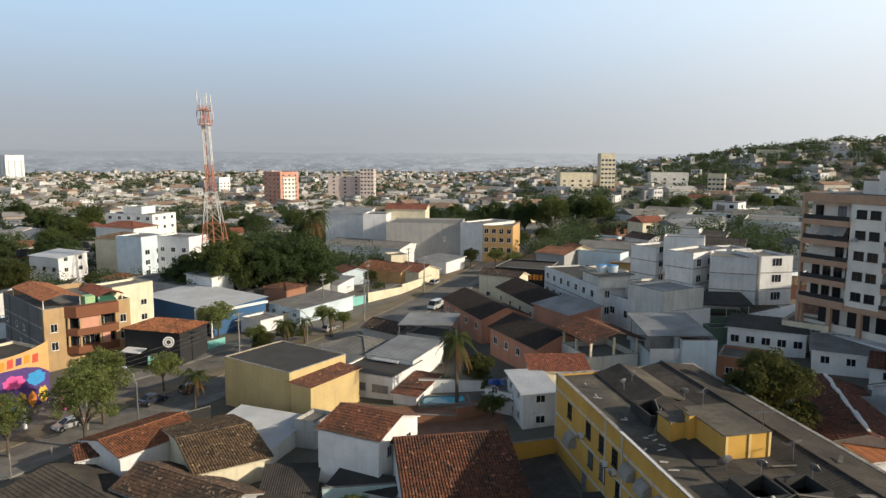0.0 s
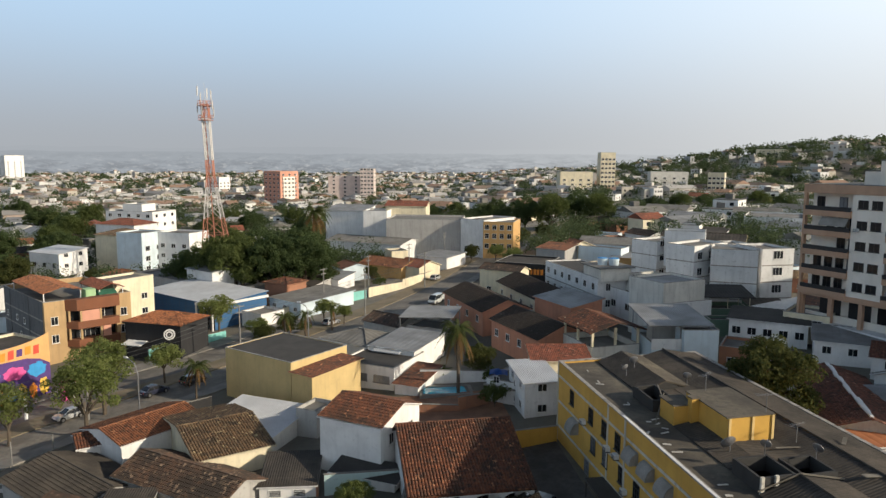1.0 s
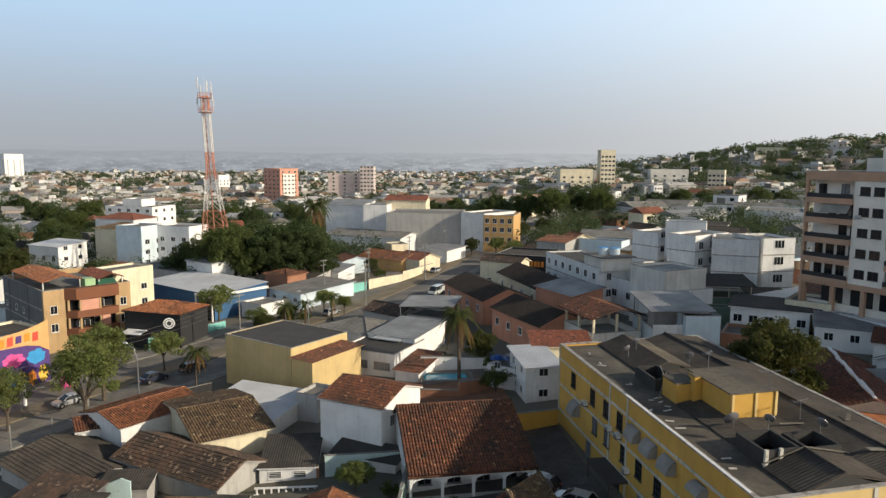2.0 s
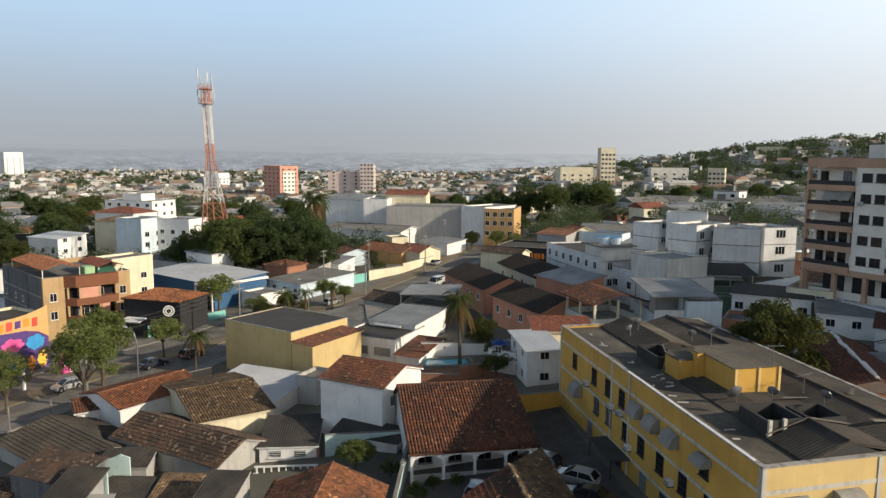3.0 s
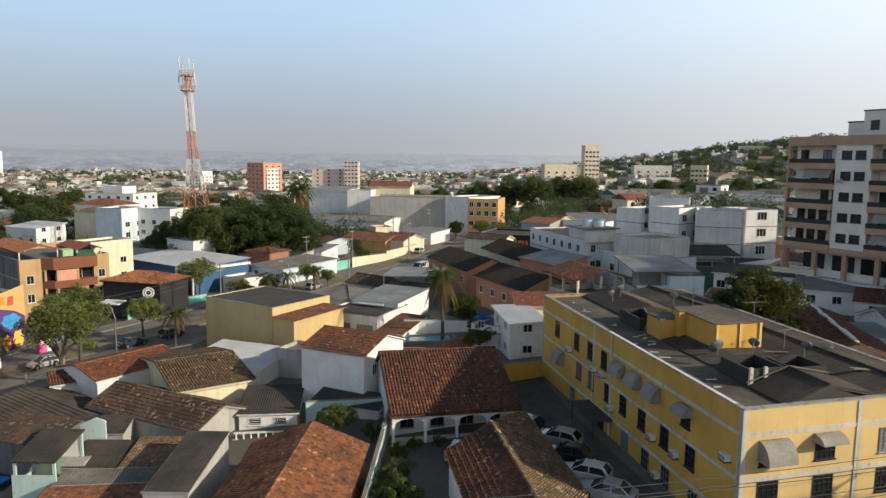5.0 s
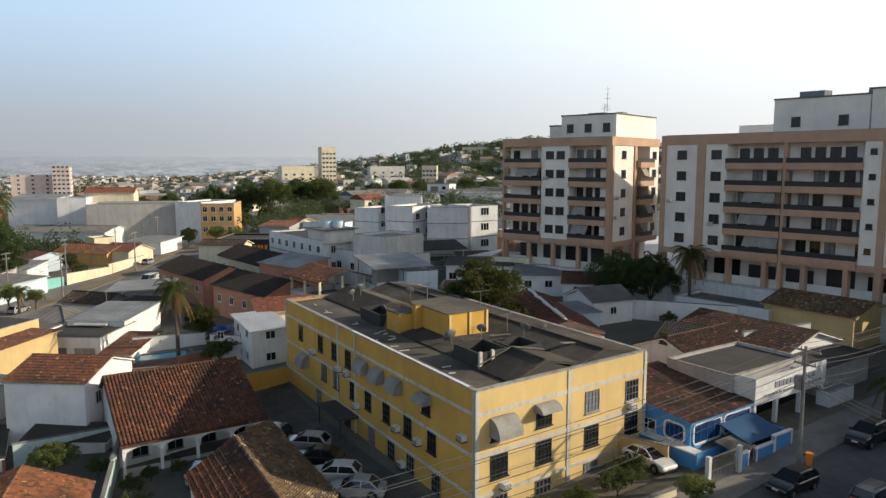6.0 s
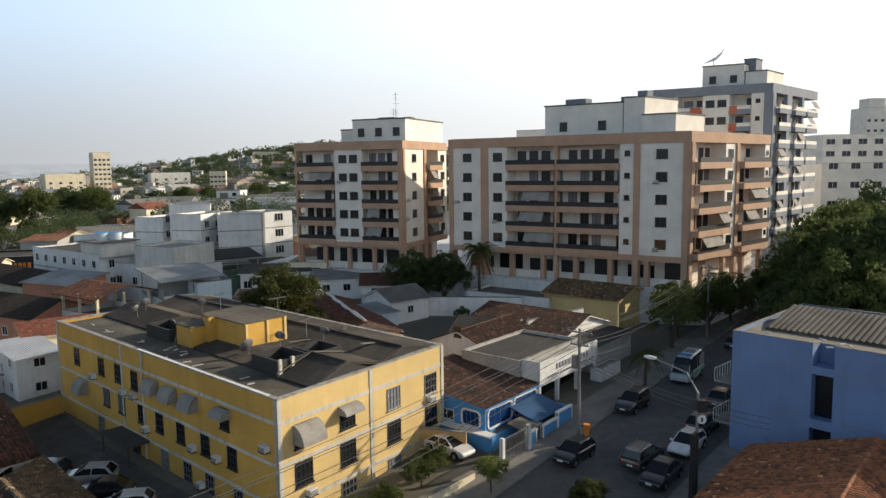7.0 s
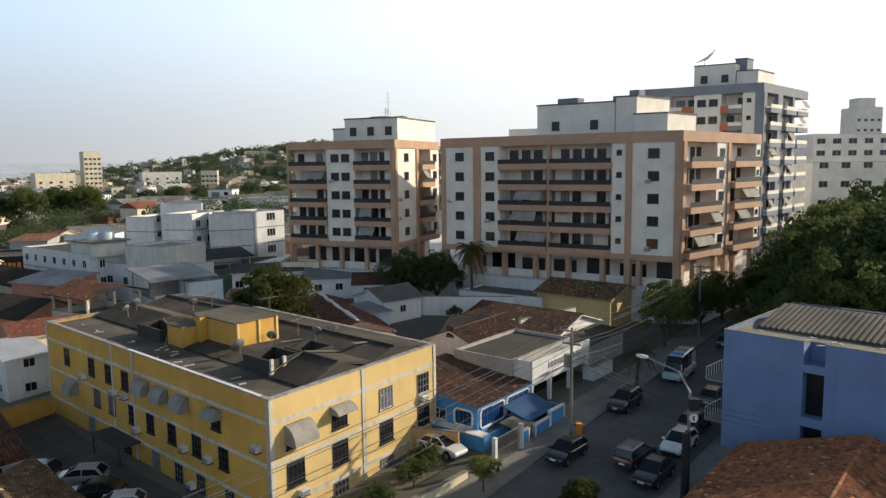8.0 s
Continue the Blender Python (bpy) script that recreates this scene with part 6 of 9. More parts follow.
SIGN_BLUE = plain("sign_blue", (0.04, 0.30, 0.62), 0.5)
SIGN_PURPLE = plain("sign_purple", (0.09, 0.045, 0.20), 0.5)
SIGN_GREEN = plain("sign_green", (0.10, 0.35, 0.12), 0.5)


def text_mesh(parent, m, words, size, mat):
    cu = bpy.data.curves.new("lettering", "FONT")
    cu.body, cu.size, cu.extrude, cu.align_x = words, size, 0.03, "CENTER"
    tmp = bpy.data.objects.new("lettering", cu)
    scene.collection.objects.link(tmp)
    dg = bpy.context.evaluated_depsgraph_get()
    dg.update()
    me = bpy.data.meshes.new_from_object(tmp.evaluated_get(dg))
    bpy.data.objects.remove(tmp)
    me.materials.clear()
    me.materials.append(mat)
    ob = new("lettering", me)
    ob.parent = parent
    ob.matrix_local = m @ pose(0, -0.1, 0, 90)
    return ob


board(sg, face_matrix("S", 5.3, 4.98 - SZ, 10.6, 6.6, 2.1), 10.7, 2.0, SIGN_WHITE, "sign_board", "long white name board")
bars(sg, face_matrix("S", 5.8, 5.85 - SZ, 10.6, 6.6, 2.1), 6.2, 0.5, 11, SLATE, 3)
bars(sg, face_matrix("S", 5.6, 5.3 - SZ, 10.6, 6.6, 2.1), 8.8, 0.18, 16, SLATE, 4)
for q in (1.7, 5.1, 8.6):
    board(sg, face_matrix("S", q, 2.3 - SZ, 10.6, 6.6, 0.0), 2.8, 2.3, GLASS, "shop_window")
board(shop, face_matrix("S", 6.3, 2.0, 12.6, 14), 12.4, 3.0, BLACK, "sign_board", "black fascia board")
bars(shop, face_matrix("S", 10.0, 3.0, 12.6, 14), 4.2, 1.3, 5, SIGN_ORANGE, 7, 0.12)
text_mesh(shop, face_matrix("S", 4.4, 3.7, 12.6, 14), "Bakery", 0.9, SIGN_YELLOW)
bars(shop, face_matrix("S", 4.4, 3.1, 12.6, 14), 2.6, 0.4, 6, SIGN_WHITE, 8)
bars(shop, face_matrix("S", 4.4, 2.4, 12.6, 14), 1.8, 0.4, 3, SIGN_WHITE, 9)

# painted front of the toy shop
FASCIA = paint("orange_fascia", (0.72, 0.40, 0.16), 0.3)
MB = -4.4 - mural.location.z  # the pavement along the front
edge = [(20.0 * k / 24, MB + 8.5 + 0.3 * math.sin(2.2 + k * 0.26) + (1.0 * ((k - 18) / 6) ** 2 if k > 18 else 0)) for k in range(25)]
lower = [(0.0, MB + 6.2), (6.0, MB + 6.5), (13.0, MB + 6.6), (16.5, MB + 6.5), (18.5, MB + 6.0)]
bm = new_bm()
rim = [(20.0, MB + 5.0), *edge[::-1], *lower]
prism(bm, [(q, -0.12, z) for q, z in rim], [(q, -0.04, z) for q, z in rim])
part("fascia", bm, FASCIA, mural, "pale orange fascia with a sweeping edge")
for i, mat in enumerate((SIGN_RED, SIGN_PURPLE, SIGN_RED, SIGN_ORANGE, SIGN_RED, SIGN_PURPLE, SIGN_ORANGE, SIGN_RED)):
    bm = new_bm()
    h = 1.25 + 0.15 * math.sin(i * 2.1)
    prism(bm, [(-0.46, -0.17, 0), (0.4, -0.17, 0.05), (0.48, -0.17, h), (-0.36, -0.17, h * 0.95)], [(-0.46, -0.13, 0), (0.4, -0.13, 0.05), (0.48, -0.13, h), (-0.36, -0.13, h * 0.95)])
    ob = part("lettering", bm, mat, mural, "coloured sign letter as a plain bar")
    ob.matrix_local = face_matrix("S", 9.2 + i * 1.25, MB + 6.95 + 0.15 * math.sin(i * 1.4), 20, 9)
for s, w, z, h, mat in ((18.0, 2.8, 3.4, 2.2, SIGN_BLUE), (14.6, 3.2, 3.6, 2.0, SIGN_PINK), (11.2, 2.8, 3.4, 2.2, SIGN_BLUE), (18.9, 1.5, 0.4, 2.6, SIGN_YELLOW), (17.2, 1.3, 0.3, 2.2, SIGN_ORANGE), (15.6, 1.4, 0.4, 2.4, SIGN_YELLOW), (14.0, 1.3, 0.2, 1.9, SIGN_BLUE), (12.4, 1.4, 0.3, 2.4, SIGN_ORANGE), (9.4, 2.4, 0.3, 3.6, SIGN_PINK), (6.8, 2.2, 0.3, 3.6, SIGN_BLUE), (4.0, 2.4, 0.3, 3.4, SIGN_ORANGE), (1.6, 2.0, 0.3, 3.6, SIGN_GREEN)):
    bm = new_bm()
    pts = [(w / 2 * (1 + 0.12 * math.sin(3 * k + s)) * math.cos(k * math.tau / 18), h / 2 + h / 2 * (1 + 0.15 * math.cos(2 * k + s)) * math.sin(k * math.tau / 18)) for k in range(18)]
    prism(bm, [(x, -0.05, z) for x, z in pts], [(x, 0.0, z) for x, z in pts])
    ob = part("painted_patch", bm, mat, mural)
    ob.matrix_local = face_matrix("S", s, MB + z, 20, 9)
bm = new_bm()
hexa(bm, -0.02, 20.02, -0.03, -0.001, MB - 0.6, MB + 6.7)
part("painted_ground", bm, SIGN_PURPLE, mural)

# round sign of the black shop and the pink kiosk
bm = new_bm()
prism(bm, [(0.95 * math.cos(k * math.tau / 24), -0.06, 0.95 * math.sin(k * math.tau / 24)) for k in range(24)], [(0.95 * math.cos(k * math.tau / 24), 0.06, 0.95 * math.sin(k * math.tau / 24)) for k in range(24)])
disc = single("round_sign", bm, SIGN_WHITE, "round white shop sign with a dark emblem", "sign", m=pose(-60.4, 112.5, 1.6, 0, 0, 20))
for r0, r1 in ((0.72, 0.62), (0.36, 0.05)):
    bm = new_bm()
    for k in range(20):
        a, b = k * math.tau / 20, (k + 1) * math.tau / 20
        prism(bm, [(r0 * math.cos(a), -0.09, r0 * math.sin(a)), (r0 * math.cos(b), -0.09, r0 * math.sin(b)), (r1 * math.cos(b), -0.09, r1 * math.sin(b)), (r1 * math.cos(a), -0.09, r1 * math.sin(a))], [(r0 * math.cos(a), -0.065, r0 * math.sin(a)), (r0 * math.cos(b), -0.065, r0 * math.sin(b)), (r1 * math.cos(b), -0.065, r1 * math.sin(b)), (r1 * math.cos(a), -0.065, r1 * math.sin(a))])
    bmesh.ops.remove_doubles(bm, verts=bm.verts, dist=0.001)
    part("emblem", bm, BLACK, disc, "dark emblem")
bm = new_bm()
tube(bm, [(0, 0.1, -4.6), (0, 0.1, -0.5)], 0.08)
part("sign_post", bm, DARKMETAL, disc)
kiosk = thing("kiosk", -67.1, 94.4, ground_z(-67.1, 94.4), 62, "pink and white street kiosk on the pavement", "kiosk")
for x0, x1, z0, z1, mat, nm in ((-0.8, 0.3, 0.1, 2.6, SIGN_PINK, "panel"), (0.3, 0.9, 0.1, 2.6, SIGN_WHITE, "panel"), (-0.9, 1.0, 2.6, 2.75, SIGN_PINK, "roof")):
    bm = new_bm()
    hexa(bm, x0, x1, -0.6, 0.6, z0, z1)
    part(nm, bm, mat, kiosk)
bm = new_bm()
hexa(bm, -0.55, 0.05, -0.63, -0.605, 1.2, 2.0)
part("hatch", bm, WHITE_METAL, kiosk)
# ---- the lattice mast ----
MAST_RED = plain("mast_red", (0.48, 0.20, 0.13), 0.6)
MAST_WHITE = plain("mast_white", (0.62, 0.60, 0.57), 0.6)
tx, ty = -81.5, 176.8
tz = ground_z(tx, ty)
mast = thing("lattice_mast", tx, ty, tz, 12, "tall red and white lattice radio mast with antennas", "radio mast")
HEIGHTS = (0, 5.5, 10.5, 15, 19, 23, 27, 30.5, 34, 37.5, 41, 44.5, 48)


def lean(z):
    """The mast tapers mostly on one side."""
    k = 1.4 - 0.05 * z
    return 0.967 * k, 0.224 * k


def half(z):
    return max(0.95, 5.0 - z * 0.135)


for i, (z0, z1) in enumerate(zip(HEIGHTS, HEIGHTS[1:])):
    h0, h1 = half(z0), half(z1)
    (lx0, ly0), (lx1, ly1) = lean(z0), lean(z1)
    c0 = [(lx0 + a * h0, ly0 + b * h0) for a, b in ((-1, -1), (1, -1), (1, 1), (-1, 1))]
    c1 = [(lx1 + a * h1, ly1 + b * h1) for a, b in ((-1, -1), (1, -1), (1, 1), (-1, 1))]
    for k in range(4):
        a0, a1, b0, b1 = c0[k], c1[k], c0[(k + 1) % 4], c1[(k + 1) % 4]
        tone = MAST_RED if z0 > 42 or 26 < z0 < 33 or 10 < z0 < 18 else MAST_WHITE
        for nm, p, q, r in (("leg", (*a0, z0), (*a1, z1), 0.15), ("brace", (*a0, z0), (*b1, z1), 0.075), ("brace", (*b0, z0), (*a1, z1), 0.075), ("strut", (*a1, z1), (*b1, z1), 0.075)):
            bm = new_bm()
            tube(bm, [p, q], r, sides=4)
            part(nm, bm, tone, mast)
bm = new_bm()
tube(bm, [(lean(0)[0] - 0.2, lean(0)[1] - 0.5, 0), (lean(48)[0] - 0.2, lean(48)[1] - 0.5, 48)], 0.16, sides=5)
part("cable_ladder", bm, MAST_RED, mast)
for z in (44.0, 47.6):
    bm = new_bm()
    prism(bm, [(2.0 * math.cos(k * math.tau / 12), 2.0 * math.sin(k * math.tau / 12), z) for k in range(12)], [(2.0 * math.cos(k * math.tau / 12), 2.0 * math.sin(k * math.tau / 12), z + 0.15) for k in range(12)])
    for k in range(12):
        a, b = k * math.tau / 12, (k + 1) * math.tau / 12
        for dz in (0.7, 1.3):
            tube(bm, [(2.1 * math.cos(a), 2.1 * math.sin(a), z + dz), (2.1 * math.cos(b), 2.1 * math.sin(b), z + dz)], 0.05, sides=4)
        tube(bm, [(2.1 * math.cos(a), 2.1 * math.sin(a), z), (2.1 * math.cos(a), 2.1 * math.sin(a), z + 1.3)], 0.04, sides=4)
    ob = part("platform", bm, MAST_RED, mast, "railed red platform")
    ob.matrix_local = pose(*lean(46), 0)
for k in range(9):
    a = k * math.tau / 9 + 0.3
    z = (45.2, 48.6)[k % 2] + (k % 3) * 0.8
    bm = new_bm()
    hexa(bm, -0.16, 0.16, -0.1, 0.1, 0, 2.2)
    tube(bm, [(0, 0.15, -0.6), (0, 0.15, 2.6)], 0.05, sides=5)
    p = part("panel_antenna", bm, MAST_WHITE, mast)
    p.matrix_local = pose(lean(46)[0] + 2.3 * math.cos(a), lean(46)[1] + 2.3 * math.sin(a), z, 0, 0, math.degrees(a) + 90)
bm = new_bm()
tube(bm, [(*lean(48), 47.8), (*lean(48), 53.5)], 0.07, 0.03)
part("lightning_rod", bm, MAST_WHITE, mast)
mast.matrix_world = pose(tx, ty, tz, 0, 0, 12) @ Matrix.Diagonal((0.89, 0.89, 1.012, 1))


# ---- trees ----
def leaf_cloud(centres, per, size, spread, seed):
    """Leaves on the shells of many rounded clumps, turned mostly outwards, with a few inside."""
    r = random.Random(seed)
    verts, faces = [], []
    for cx, cy, cz, cr in centres:
        for _ in range(int(per * (0.7 + 0.6 * r.random()))):
            d = Vector((r.gauss(0, 1), r.gauss(0, 1), r.gauss(0, 1) + 0.25)).normalized()
            p = Vector((cx, cy, cz)) + Vector((d.x, d.y, d.z * 0.8)) * cr * spread * (0.72 + 0.36 * r.random())
            n = (d + Vector((r.gauss(0, 0.55), r.gauss(0, 0.55), r.gauss(0, 0.55)))).normalized()
            a = n.orthogonal().normalized()
            q = r.uniform(0, math.tau)
            a = a * math.cos(q) + n.cross(a) * math.sin(q)
            b = n.cross(a)
            s = size * (0.6 + 0.8 * r.random())
            i = len(verts)
            verts += [p - a * s, p + b * s * 0.55, p + a * s, p - b * s * 0.55]
            faces.append((i, i + 1, i + 2, i + 3))
    me = bpy.data.meshes.new("crown")
    me.from_pydata(verts, [], faces)
    return me


def tree_kind(seed, height, width, n_clumps, per, leaf_mat, leaf=0.2, stem=0.35, flat=0.8, label="", name="tree", lobes=7, clump=0.1):
    """A tapered trunk with limbs; the crown is a few rounded lobes, each covered with leaf clumps."""
    r = random.Random(seed)
    ob = thing(name, 0, 0, 0, 0, label, "tree", "street and garden trees")
    fork = height * stem
    bm = new_bm()
    lean = Vector((r.uniform(-0.2, 0.2), r.uniform(-0.2, 0.2), 0))
    tube(bm, [Vector((0, 0, -0.3)), Vector((0, 0, fork * 0.5)) + lean * 0.5, Vector((0, 0, fork)) + lean], 0.032 * height, 0.022 * height, 7)
    knobs = [(Vector((lean.x, lean.y, fork + (height - fork) * 0.6)), 0.3 * width, (height - fork) * 0.4)]
    for k in range(lobes):
        a = k * math.tau / lobes + r.uniform(-0.45, 0.45)
        out = width * r.uniform(0.2, 0.33)
        size = width * r.uniform(0.17, 0.26)
        zc = fork + (height - fork) * ((0.16 if k % 2 and flat > 0.9 else 0.34) + (0.1 + 0.3 * flat) * r.random())
        e = Vector((math.cos(a) * out, math.sin(a) * out, zc))
        knobs.append((e, size, min(size * 0.95, (height - zc) * 0.95)))
        m = (Vector((0, 0, fork)) + lean).lerp(e, 0.5) + Vector((0, 0, 0.2))
        tube(bm, [Vector((0, 0, fork * 0.92)) + lean, m, e], 0.014 * height, 0.004 * height, 5)
    part("trunk", bm, BARK, ob)
    area = sum(q * q for _, q, _ in knobs)
    centres = []
    for c, rad, tall in knobs:
        for _ in range(max(3, int(n_clumps * rad * rad / area))):
            d = Vector((r.gauss(0, 1), r.gauss(0, 1), r.gauss(0, 1) + 0.3)).normalized() * (0.75 + 0.3 * r.random())
            if d.z < -0.65:
                continue
            centres.append((c.x + d.x * rad, c.y + d.y * rad, c.z + d.z * tall, width * clump * r.uniform(0.7, 1.2)))
    me = leaf_cloud(centres, per, leaf, 1.0, seed + 5)
    me.materials.append(leaf_mat)
    part("crown", me, leaf_mat, ob)
    return ob


def palm_kind(seed, height, n, length, label, dry=5, bend=0.5):
    r = random.Random(seed)
    ob = thing("palm_tree", 0, 0, 0, 0, label, "palm tree", "palms")
    bm = new_bm()
    tube(bm, [(0, 0, -0.3), (bend * 0.2, 0, height * 0.35), (bend * 0.6, 0.1, height * 0.7), (bend, 0.1, height)], 0.24, 0.15, 8)
    part("trunk", bm, BARK, ob)

    def frond(bm, az, up, ln, droop):
        base = Vector((bend, 0.1, height))
        d = Vector((math.cos(az), math.sin(az), 0))
        side = Vector((-d.y, d.x, 0))
        pts = [base + d * ln * t * (1 - 0.15 * t) + Vector((0, 0, up * ln * t - droop * ln * t * t)) for t in [i / 9 for i in range(10)]]
        for i in range(9):
            p, q = pts[i], pts[i + 1]
            w = ln * 0.2 * math.sin(math.pi * (0.12 + 0.86 * (i + 0.5) / 9))
            for sgn in (1, -1):
                for f in (0.0, 0.33, 0.66):
                    s0 = p.lerp(q, f)
                    s1 = p.lerp(q, f + 0.3)
                    tip = s0.lerp(s1, 0.8) + side * sgn * w + d * 0.25 * w - Vector((0, 0, 0.55 * w))
                    bm.faces.new([bm.verts.new(s0), bm.verts.new(s1), bm.verts.new(tip)])
        for i in range(9):
            tri = [bm.verts.new(pts[i] + side * 0.03), bm.verts.new(pts[i] - side * 0.03), bm.verts.new(pts[i + 1])]
            bm.faces.new(tri)
    for k in range(n):
        bm = new_bm()
        frond(bm, k * 2.4 + r.uniform(-0.3, 0.3), r.uniform(0.1, 1.0), length * r.uniform(0.85, 1.1), r.uniform(0.6, 1.1))
        me = bpy.data.meshes.new("frond")
        bm.to_mesh(me)
        bm.free()
        me.materials.append(FROND)
        part("frond", me, FROND, ob)
    for k in range(dry):
        bm = new_bm()
        frond(bm, k * 2.4 + 1, -0.5, length * 0.75, 1.0)
        me = bpy.data.meshes.new("dry_frond")
        bm.to_mesh(me)
        bm.free()
        me.materials.append(DRYFROND)
        part("dry_frond", me, DRYFROND, ob)
    return ob


def drop_copy(kind, x, y, scale=1.0, turn=0.0, z=None, label=""):
    zz = ground_z(x, y) if z is None else z
    k = scale / kind.scale.x
    ob = copy_thing(kind, pose(x, y, zz, 0, 0, turn) @ Matrix.Diagonal((k, k, k, 1)))
    if label:
        tagged(ob, label)
    return ob


def move_thing(kind, x, y, scale=1.0, turn=0.0, z=None):
    zz = ground_z(x, y) if z is None else z
    kind.matrix_basis = pose(x, y, zz, 0, 0, turn) @ Matrix.Diagonal((scale, scale, scale, 1))


street_tree = tree_kind(11, 8.0, 7.4, 130, 60, LEAF_LIGHT, 0.13, 0.3, 0.95, "light green street tree with an open airy crown", lobes=8, clump=0.085)
round_tree = tree_kind(23, 5.6, 5.6, 100, 70, LEAF_LIGHT, 0.12, 0.42, 0.5, "small light green umbrella-shaped street tree")
mango = tree_kind(31, 12.0, 12.0, 330, 80, LEAF, 0.17, 0.16, 0.95, "large dark green mango tree with a dense crown", lobes=9, clump=0.07)
mango_two = tree_kind(37, 11.0, 11.0, 330, 80, LEAF_DARK, 0.16, 0.16, 0.95, "deep green broad-leaved tree with a dense crown", lobes=8, clump=0.07)
garden_tree = tree_kind(43, 7.0, 6.4, 300, 80, LEAF_OLIVE, 0.1, 0.2, 0.95, "dense dark green garden tree", lobes=8, clump=0.075)
shrub = tree_kind(47, 2.4, 2.8, 60, 60, LEAF, 0.08, 0.12, 0.9, "bushy green garden shrub", "shrub", lobes=5)
topiary = tree_kind(53, 2.9, 3.6, 150, 90, LEAF_LIGHT, 0.06, 0.3, 0.2, "clipped flat-topped garden tree", lobes=9, clump=0.08)
coconut = palm_kind(5, 8.0, 24, 3.4, "tall palm with a drooping crown and dry skirt", 10, 0.2)
small_palm = palm_kind(8, 4.2, 16, 2.6, "short arching palm tree", 3, 0.3)
KINDS = {"s": street_tree, "r": round_tree, "m": mango, "d": mango_two, "g": garden_tree, "b": shrub, "c": coconut, "p": small_palm, "t": topiary}
placed = set()
